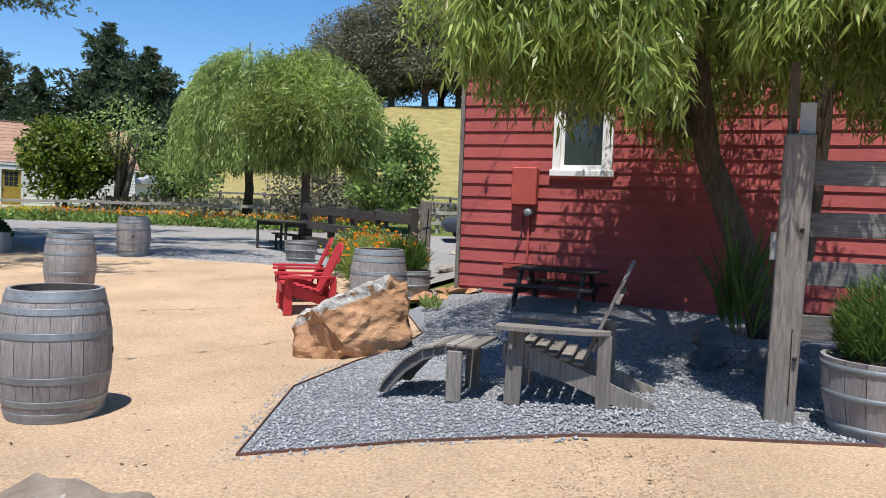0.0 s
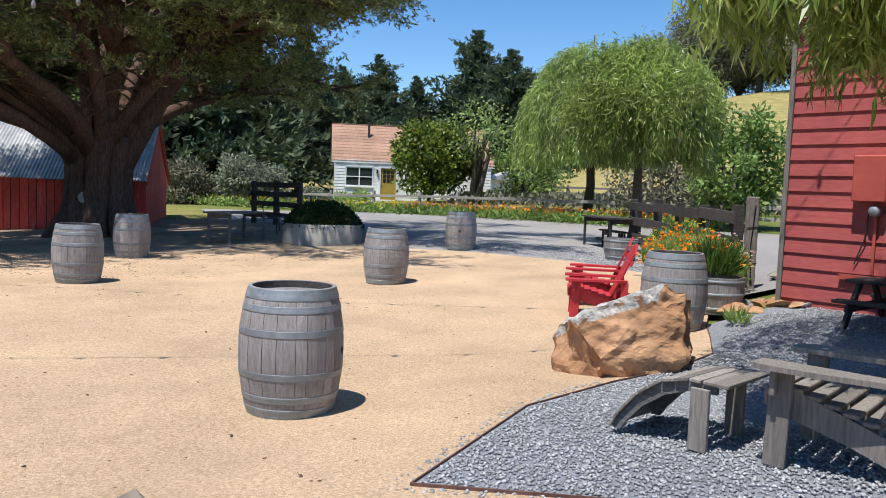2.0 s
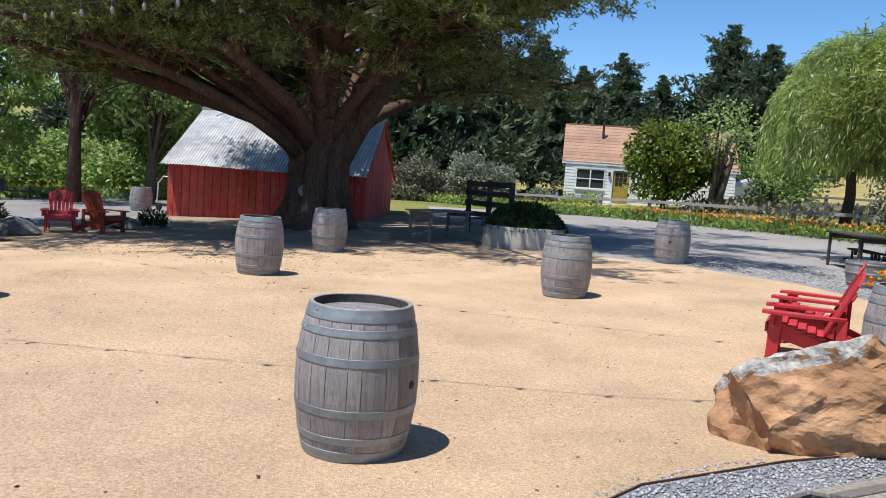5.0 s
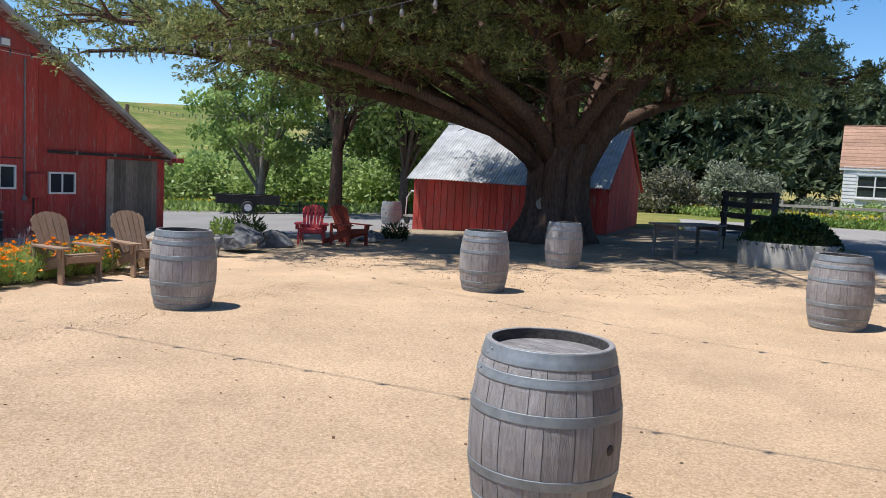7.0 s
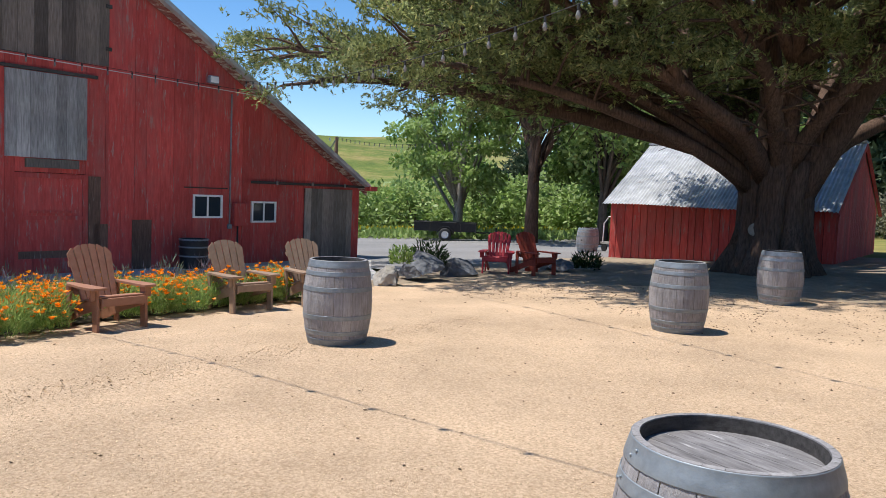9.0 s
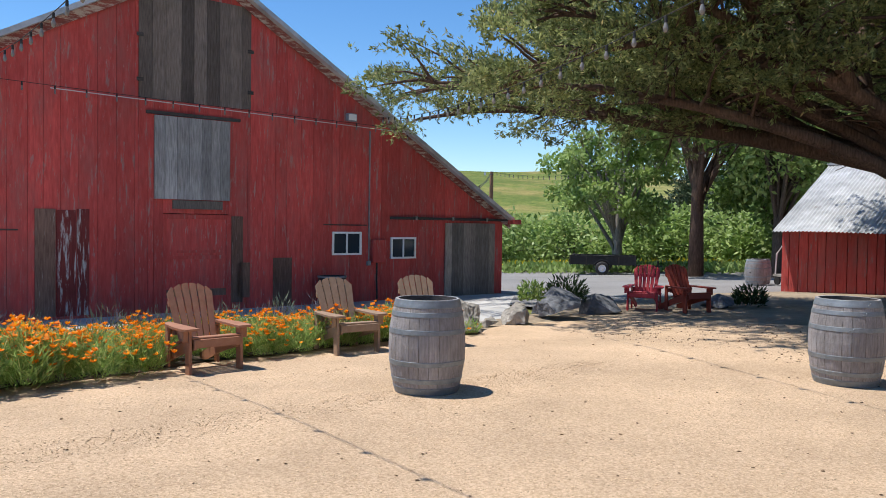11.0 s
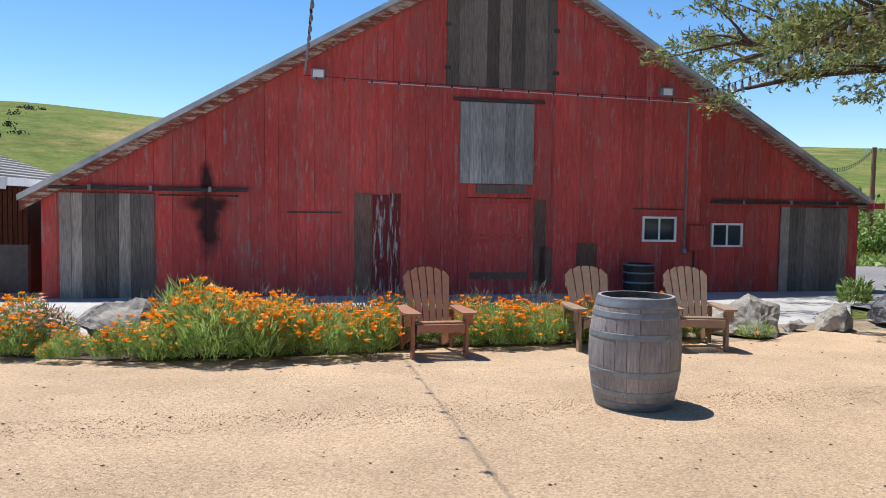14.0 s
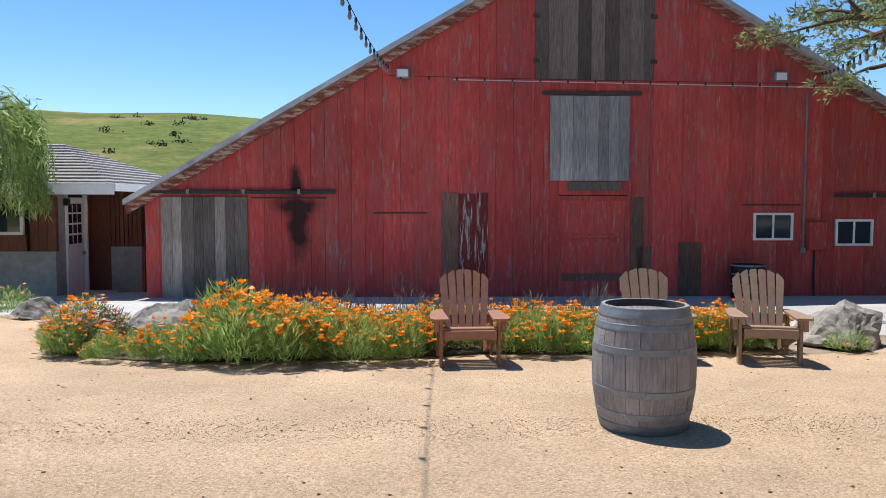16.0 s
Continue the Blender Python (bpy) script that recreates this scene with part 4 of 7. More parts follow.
            tube(wood, q, [r * 0.55 * (1 - 0.85 * k / 6) + 0.01 for k in range(7)], 7)
            foliage(q, q_az, 3, 4)
    # great stems that part above the trunk, each dividing again
    for rel, elev, length, r in ((84, 63, 5.4, 0.52), (-70, 58, 5.0, 0.42), (10, 72, 5.0, 0.36), (-165, 74, 4.4, 0.34), (150, 62, 5.0, 0.36), (-20, 84, 6.0, 0.40)):
        az = toward + rel
        a = radians(az)
        p = limb_path((0.35 * math.cos(a), 0.35 * math.sin(a), 1.7), az, elev, length, 8, rng, 6, 0.06)
        tube(wood, p, [r * 0.85 * (1 - 0.5 * i / 6) for i in range(7)], 9)
        for k in range(6):
            q_az = az + rng.uniform(-95, 95)
            q = limb_path(p[4 + k % 3], q_az, rng.uniform(22, 68), rng.uniform(5.0, 8.0) * (0.55 if (q_az - toward) % 360 > 195 and (q_az - toward) % 360 < 268 else 0.85 if (q_az - toward) % 360 < 180 else 1.0), rng.uniform(15, 45), rng, 8, 0.10)
            tube(wood, q, [r * 0.5 * (1 - 0.9 * i / 8) + 0.012 for i in range(9)], 7)
            foliage(q, q_az, 3, 4)
    # high limbs, unseen above the view, added so the crown shades the drive
    for rel, elev, length, bend, z0, r in ((12, 26, 9.6, 16, 6.4, 0.20), (30, 30, 10.4, 18, 6.6, 0.20), (46, 26, 10.8, 14, 6.4, 0.20), (62, 28, 11.4, 14, 6.6, 0.22), (76, 26, 11.8, 14, 6.8, 0.22), (92, 28, 11.4, 16, 6.4, 0.20), (108, 30, 10.0, 18, 6.4, 0.18)):
        az = toward + rel
        a = radians(az)
        p = limb_path((0.8 * math.cos(a), 0.8 * math.sin(a), z0), az, elev, length, bend, rng, 10, 0.10)
        tube(wood, p, [r * 0.92 * (1 - 0.92 * (i / 10) ** 0.75) + 0.012 for i in range(11)], 7)
        foliage(p, az, 3, 6)
    # thinner limbs that fill the crown above the red chairs
    for rel, elev, length, bend, z0, r in ((-52, 36, 11.4, 30, 1.9, 0.22), (-59, 47, 10.6, 36, 2.1, 0.20), (-46, 44, 9.6, 30, 2.0, 0.18)):
        az = toward + rel
        a = radians(az)
        p = limb_path((0.5 * math.cos(a), 0.5 * math.sin(a), z0), az, elev, length, bend, rng, 10, 0.12)
        tube(wood, p, [r * 0.92 * (1 - 0.92 * (i / 10) ** 0.75) + 0.012 for i in range(11)], 8)
        foliage(p, az, 5, 5)
    part("trunk", wood, M_BARK, tree, "reddish-brown fluted bark", True)
    A, X = np.concatenate(anchors), np.concatenate(axes)
    out = np.hypot(A[:, 0], A[:, 1])
    keep = A[:, 2] > np.clip(4.4 - 0.2 * out, 2.7, 4.4) + 0.8 * rng.random(len(A))
    part("crown", tufts("crown", A[keep], X[keep], 12, 0.120, 0.036, 0.60, rng, 0.22), M_CYPRESS, tree, "dull green feathery sprays")
    # a cut limb scar
    bm = bmesh.new()
    lathe(bm, [(0.001, 0.0), (0.13, 0.0), (0.16, -0.02), (0.17, -0.25)], 12)
    for v in bm.verts:
        v.co = pose(0.42, -0.72, 1.05, 72, 0, 42) @ v.co
    part("limb_scar", bm, M_CUT, tree, "pale sawn limb stub")
    return tree


M_CUT = mat("sawn_wood", (0.34, 0.29, 0.23), (0.46, 0.40, 0.33), 10, 0.9, 0.3, 40)
big_cypress()


def conifer(m, height, radius, seed, label, group="", per=6):
    """A dark layered conifer with a ragged outline."""
    rng = np.random.default_rng(seed)
    t = thing("conifer_tree", m, label, "tree", group)
    bm = bmesh.new()
    tube(bm, [(0, 0, -0.4), (0.1, 0, height * 0.3), (0.05, 0.1, height * 0.7), (0, 0, height * 0.99)], [height * 0.024, height * 0.018, height * 0.009, 0.03], 7)
    anchors, axes = [], []
    z = height * 0.10
    while z < height * 0.985:
        f = z / height
        reach = radius * (1 - f) ** 1.05 * (0.45 + 0.9 * rng.random()) + 0.05
        for k in range(8):
            az = rng.uniform(0, 360)
            L = reach * rng.uniform(0.55, 1.15)
            p = limb_path((0, 0, z), az, 4 + 10 * f, L, rng.uniform(-20, 14), rng, 5, 0.1)
            if k < 2:
                tube(bm, p, [0.09 * (1 - f) + 0.03, 0.06, 0.05, 0.04, 0.03, 0.02], 4, False)
            for j in range(1, 6):
                nn = 4
                anchors.append(p[j] + rng.normal(size=(nn, 3)) * np.array([0.34, 0.34, 0.09]) * (0.6 + radius * 0.08) * (1.1 - f))
                d = p[j] - p[j - 1]
                axes.append(np.tile(d / np.linalg.norm(d), (nn, 1)) + rng.normal(size=(nn, 3)) * 0.4 + np.array([0, 0, 0.15]))
        z += height * 0.036
    part("trunk", bm, M_BARK_GREY, t)
    A, X = np.concatenate(anchors), np.concatenate(axes)
    s = 0.42 + radius * 0.055
    taper = np.clip(0.2 + (1 - A[:, 2] / height) * 1.5, 0.2, 1.0)
    part("crown", tufts("crown", A, X, per, 0.86 * s * taper, 0.29 * s * taper, 0.6, rng, 0.9 * s), M_CONIFER, t)
    return t


def broadleaf(m, height, radius, seed, label, material, category="tree", name="broadleaf_tree", leaf=0.16, count=9000, trunk_h=0.3, bark=None, squash=1.0, group="", stems=1, lean=0.0, clump=0.30):
    """A tree or bush: forked trunk, limbs and clumps of leaves with gaps between them."""
    rng = np.random.default_rng(seed)
    t = thing(name, m, label, category, group)
    bm = bmesh.new()
    cz = height * (trunk_h + (1 - trunk_h) * 0.5)
    rz = height * (1 - trunk_h) * 0.5 * squash
    clumps = []
    nl = 34
    for k in range(nl):
        az = 360 * k / nl * 2.4 + rng.normal() * 15
        f = rng.uniform(-0.9, 1.0)
        rr = math.sqrt(max(0.05, 1 - f * f)) * radius * rng.uniform(0.55, 0.98)
        tip = np.array([rr * math.cos(radians(az)), rr * math.sin(radians(az)), cz + f * rz])
        s0 = np.array([rng.normal() * 0.1 * (stems > 1), rng.normal() * 0.1 * (stems > 1), height * trunk_h * rng.uniform(0.5, 1.1)])
        mid = (s0 + tip) / 2 + np.array([0, 0, 0.12 * height])
        if k % 2 == 0:
            q = height * 0.008 + 0.01
            tube(bm, [s0, mid, tip], [q * 1.6, q, q * 0.3], 5, False)
        clumps.append(tip)
        clumps.append((mid + tip) / 2 + rng.normal(size=3) * radius * 0.12)
    for s in range(stems):
        a = 2 * math.pi * s / stems
        o = 0.0 if stems == 1 else radius * 0.16
        tube(bm, [(o * math.cos(a) * 0.3, o * math.sin(a) * 0.3, -0.3), (o * math.cos(a) * 0.7 + lean * 0.4, o * math.sin(a) * 0.7, height * trunk_h * 0.5), (o * math.cos(a) + lean, o * math.sin(a), height * trunk_h * 1.2), (o * math.cos(a) * 1.6 + lean, o * math.sin(a) * 1.6, height * 0.7)],
             [height * 0.03 + 0.03, height * 0.024 + 0.02, height * 0.018 + 0.01, 0.02], 8)
    part("trunk", bm, bark or M_BARK_GREY, t, "", True)
    C = np.array(clumps)
    idx = rng.integers(0, len(C), count)
    u = unit(rng.normal(size=(count, 3)))
    rad = radius * clump * rng.random((count, 1)) ** 0.5
    roots = C[idx] + u * rad * np.array([1, 1, 0.75])
    d = u + rng.normal(size=(count, 3)) * 0.6 + np.array([0, 0, -0.1])
    part("crown", leaf_mesh("crown", roots, d, leaf * rng.uniform(0.6, 1.3, count), leaf * 0.55 * rng.uniform(0.6, 1.3, count), rng=rng), material, t)
    return t


def willow(m, radius, top, low, seed, label, strands, step, leaf, material, trunk_pts, trunk_r, flat=0.55, inner=0.25, clusters=75, lobes=(), cloud=0):
    """A weeping willow: limbs to a dome, and strands hanging from it, set with narrow leaves."""
    rng = np.random.default_rng(seed)
    t = thing("willow_tree", m, label, "tree")
    bm = bmesh.new()
    for pts, r in zip(trunk_pts, trunk_r):
        tube(bm, pts, [r * (1 - 0.55 * i / (len(pts) - 1)) for i in range(len(pts))], 10)
    head = Vector(trunk_pts[0][-1])
    R, D, L = [], [], []
    twigs = bmesh.new()
    plan = [(0.0, 0.0, radius, top, low, strands, inner)] + [(*q, 0.0) for q in lobes]
    for k, (ox, oy, radius, top, low, inner) in ((k, (q[0], q[1], q[2], q[3], q[4], q[6])) for q in plan for k in range(q[5])):
        cl = (k * 7919) % clusters
        az = 2 * math.pi * (cl * 0.618 % 1.0) + rng.normal() * 0.10
        rr = radius * min(1.0, math.sqrt(inner * inner + (1 - inner * inner) * ((cl * 0.377 + 0.13) % 1.0)) + abs(rng.normal()) * 0.05) * (0.86 + 0.22 * noise.noise(Vector((math.cos(az) * 1.5, math.sin(az) * 1.5, seed))))
        x, y = rr * math.cos(az), rr * math.sin(az)
        f = min(1.0, rr / radius)
        z = top - (top - low) * flat * f ** 2.2 + rng.normal() * 0.16 + 0.35 * noise.noise(Vector((x * 0.9, y * 0.9, 3.0 + seed)))
        p = np.array([ox + x * 0.72, oy + y * 0.72, z - 0.05])
        lowz = low + rng.uniform(0, 0.35) + (0.55 * (1 - f) if f < 0.8 else 0) + 0.5 * noise.noise(Vector((x * 0.9, y * 0.9, 9.0 + seed)))
        out = np.array([math.cos(az), math.sin(az), 0.25])
        path = [p.copy()]
        vel = out * 0.8
        n = 0
        while p[2] > lowz and n < 200:
            vel = vel * 0.86 + np.array([0, 0, -0.30]) * (0.5 + 0.5 * min(1, n / 6)) + rng.normal(size=3) * 0.05
            vv = vel / np.linalg.norm(vel)
            p = p + vv * step
            path.append(p.copy())
            n += 1
        P = np.array(path)
        if len(P) < 4:
            continue
        if k % 3 == 0:
            tube(twigs, P[::4] if len(P) > 12 else P, 0.0035 * (radius / 3), 3, False)
        if k % 24 == 0:
            tube(bm, [head - Vector((0, 0, 0.4)), head * 0.45 + Vector(P[0]) * 0.55 + Vector((0, 0, 0.25)), Vector(P[0])], [trunk_r[0] * 0.35, trunk_r[0] * 0.2, 0.02], 5, False)
        T = np.gradient(P, axis=0)
        T = unit(T)
        side = rng.normal(size=P.shape) * 0.72
        R.append(P); D.append(T + side + np.array([0, 0, -0.35])); L.append(leaf * rng.uniform(0.55, 1.25, len(P)))
    part("trunk", bm, M_BARK_GREY, t, "grey-brown ridged bark", True)
    part("twig", twigs, M_BARK_GREY, t)["kind"] = "stuff"
    # loose leaves that fill the dome's top and thicken its shade
    if cloud:
        a, f = rng.uniform(0, 2 * math.pi, cloud), np.sqrt(rng.random(cloud))
        rr0 = plan[0][2] * 0.78
        R.append(np.stack([rr0 * f * np.cos(a), rr0 * f * np.sin(a), plan[0][3] - (plan[0][3] - plan[0][4]) * 0.42 * f ** 2.2 - 1.0 * rng.random(cloud) + 0.18 * rng.normal(size=cloud)], 1))
        D.append(rng.normal(size=(cloud, 3)) + np.array([0, 0, -0.5]))
        L.append(leaf * rng.uniform(0.7, 1.3, cloud))
    R, D, L = np.concatenate(R), np.concatenate(D), np.concatenate(L)
    part("crown", leaf_mesh("crown", R, D, L, L * 0.15 + 0.002, rng=rng, droop=0.12), material, t, "hanging narrow leaves")
    return t


WX, WY = 1.35, 7.5
# its cloud of leaves sits unseen above the view, added to darken the shade
willow(on_ground(WX, WY), 3.4, 4.9, 2.30, 5, "weeping willow with narrow green leaves hanging over the gravel", 1500, 0.026, 0.135, M_WILLOW,
       [[(1.30, 1.15, -0.15), (1.15, 1.1, 0.45), (0.87, 1.02, 1.1), (0.50, 0.92, 1.9), (0.35, 0.8, 2.6), (0.2, 0.4, 3.6)], [(0.42, 0.88, 2.15), (-0.05, 0.8, 2.35), (-0.65, 0.5, 2.5), (-1.2, 0.2, 3.1)],
        [(1.40, 1.25, -0.1), (1.58, 1.1, 1.0), (1.62, 0.9, 2.2), (1.5, 0.5, 3.6)], [(-0.6, 0.5, 2.55), (-0.9, -0.6, 3.2), (-1.05, -1.9, 4.0)]], [0.20, 0.09, 0.14, 0.05],
       lobes=[(-1.25, -1.95, 1.2, 4.3, 1.95, 300), (1.75, -1.35, 1.1, 4.2, 2.0, 260), (0.55, -2.3, 1.0, 4.4, 2.1, 330)], inner=0.0, cloud=26000)
willow(on_ground(-6.6, 22.5), 2.95, 5.6, 2.2, 8, "small round weeping willow beside the gravel drive", 1500, 0.05, 0.21, M_WILLOW,
       [[(0, 0, -0.2), (0.05, 0, 0.9), (0.02, 0.03, 1.9), (0.0, 0.0, 3.4)]], [0.19], flat=0.66, inner=0.05, clusters=70, cloud=16000)
willow(on_ground(-12.6, 33.8), 4.2, 7.6, 2.2, 21, "tall pale green willow beyond the rail fence", 1100, 0.10, 0.30, M_WILLOW_PALE,
       [[(0, 0, -0.2), (0.15, 0, 1.5), (0.0, 0.03, 3.2), (0.0, 0.0, 5.0)]], [0.24], flat=0.6, inner=0.05, clusters=150)
willow(on_ground(-9.15, -11.9), 2.6, 4.5, 1.7, 31, "willow with pale hanging leaves beside the brown building", 600, 0.07, 0.20, M_WILLOW_PALE,
       [[(0, 0, -0.2), (0.15, 0, 1.0), (0.0, 0.03, 2.2), (0.0, 0.0, 3.2)]], [0.17], flat=0.6, inner=0.1)


def at_range(yaw, dist, rz=0):
    """A place seen from the middle of the walk in a heading (degrees from +y to the left)."""
    x, y = -dist * math.sin(radians(yaw)), 2 + dist * math.cos(radians(yaw))
    return pose(x, y, ground_z(x, y), 0, 0, rz)


# dark conifers behind the cottage and the shed
tall = conifer(at_range(30.3, 92), 17.6, 12.5, 3, "tall dark conifer with a pointed top behind the cottage", "conifers on the slope")
low_c = conifer(at_range(27.6, 88), 14.8, 11.5, 4, "dark spreading conifer behind the cottage", "conifers on the slope")
for yaw, d, s, src, rz in ((34.6, 92, 0.82, low_c, 50), (37.4, 84, 0.80, tall, 140), (40.0, 72, 0.78, low_c, 80), (43.0, 66, 0.76, tall, 200), (46.5, 62, 0.86, low_c, 260), (50.0, 58, 0.74, tall, 20), (54.0, 56, 0.84, low_c, 120),
                           (58.0, 58, 0.74, tall, 300), (62.0, 60, 0.80, low_c, 10), (66.0, 62, 0.70, tall, 75), (70.0, 62, 0.72, low_c, 190), (73.0, 64, 0.55, tall, 230), (76.0, 66, 0.55, low_c, 40), (24.6, 96, 0.42, low_c, 33), (32.4, 96, 0.62, low_c, 111), (36.0, 80, 0.55, low_c, 15)):
    c = copy_thing(src, at_range(yaw, d, rz))
    c.scale = (s, s, s)

# grey-green trees on the hilltop behind the red house
hill_tree = broadleaf(at_range(13.0, 102), 14.5, 6.8, 41, "grey-green tree in the grove on the hilltop", M_OLIVE, leaf=0.34, count=22000, trunk_h=0.10, group="hilltop grove")
for yaw, d, s, rz in ((10.5, 100, 1.05, 40), (8.0, 98, 1.2, 130), (5.5, 100, 1.15, 220), (3.0, 97, 1.2, 300), (0.5, 99, 1.1, 20), (-2.5, 98, 1.15, 77), (-6, 98, 1.1, 120), (-10, 100, 1.1, 200), (6.8, 108, 1.35, 10), (1.8, 110, 1.35, 99), (11.8, 112, 1.1, 60), (15.4, 106, 0.8, 160), (17.2, 104, 0.6, 260)):
    c = copy_thing(hill_tree, at_range(yaw, d, rz))
    c.scale = (s, s, s)

# by the cottage
broadleaf(on_ground(-25.5, 40.6), 4.7, 2.9, 51, "round bushy tree with yellow-green top in front of the cottage", M_MAPLE, leaf=0.30, count=9000, trunk_h=0.16, squash=0.95)
gn = broadleaf(on_ground(-22.6, 41.0), 6.0, 2.6, 52, "gnarled half-bare tree with twisted pale trunks", M_BROAD_LIGHT, leaf=0.22, count=1500, trunk_h=0.42, stems=3, lean=0.5, bark=M_BARK_GREY)
broadleaf(on_ground(-20.6, 43.5), 3.2, 2.4, 53, "green shrub beside the cottage garden", M_BROAD_LIGHT, "shrub", "shrub", 0.26, 3500, 0.1)
broadleaf(on_ground(-33.4, 33.5), 2.7, 2.2, 54, "rounded grey-green sage bush by the fence", M_SAGE, "shrub", "shrub", 0.22, 8000, 0.08)
broadleaf(on_ground(-37.0, 31.5), 2.3, 2.1, 55, "grey-green bush beside the fence", M_OLIVE, "shrub", "shrub", 0.24, 5000, 0.08)
broadleaf(on_ground(-29.6, 38.4), 0.75, 1.2, 56, "low green shrub under the cottage windows", M_BROAD_LIGHT, "shrub", "shrub", 0.16, 2500, 0.05, squash=0.8)
broadleaf(on_ground(-32.2, 37.6), 0.95, 1.0, 57, "leafy shrub at the cottage corner", M_SAGE, "shrub", "shrub", 0.16, 2500, 0.05)
broadleaf(on_ground(-5.6, 30.5), 4.2, 1.8, 58, "dark green shrub tree beyond the drive", M_BROAD, leaf=0.24, count=5000, trunk_h=0.12)
broadleaf(on_ground(-8.5, 31.5), 2.2, 2.4, 59, "low shrub along the fence", M_OLIVE, "shrub", "shrub", 0.2, 3500, 0.08)

# beyond the lane
broadleaf(on_ground(-44, 9.6), 8.2, 3.9, 61, "light green leafy tree with pale forked trunks beyond the lane", M_BROAD_LIGHT, leaf=0.30, count=9500, trunk_h=0.26, stems=2, clump=0.17, bark=M_BARK_PALE)
trunk2 = broadleaf(on_ground(-37.5, 12.3), 11.0, 4.4, 63, "tall tree with a thick straight reddish trunk beyond the lane", M_BROAD, leaf=0.34, count=9000, trunk_h=0.45, bark=M_BARK, squash=0.9, clump=0.2)
broadleaf(on_ground(-41, 17), 9.0, 4.2, 64, "dark green tree behind the lane", M_BROAD, leaf=0.34, count=12000, trunk_h=0.28, clump=0.22)
broadleaf(on_ground(-38, 21), 9.5, 4.2, 65, "dark green tree behind the shed", M_BROAD, leaf=0.34, count=12000, trunk_h=0.2, stems=2, clump=0.22)
broadleaf(on_ground(-36.0, 15.3), 7.5, 2.6, 66, "slender green tree by the lane", M_BROAD_LIGHT, leaf=0.3, count=3500, trunk_h=0.4)
bush = broadleaf(on_ground(-52, 2), 3.2, 4.0, 67, "low green bushes at the edge of the field", M_BROAD_LIGHT, "shrub", "shrub", 0.35, 6000, 0.04, squash=0.9, group="field bushes")
for x, y, s, rz in ((-54, 8, 1.1, 40), (-52, 13, 1.2, 90), (-50, 17.5, 1.2, 150), (-58, 4, 1.0, 200), (-47, 20, 1.2, 270), (-56, -2, 0.9, 310), (-44, 24, 1.3, 20), (-60, -6, 0.8, 60)):
    c = copy_thing(bush, on_ground(x, y, rz))
    c.scale = (s, s, s * 0.9)


# ---- red house with lapped siding ----
HOUSE = pose(-0.92, 11.30, 0.12, 0, 0, -17)


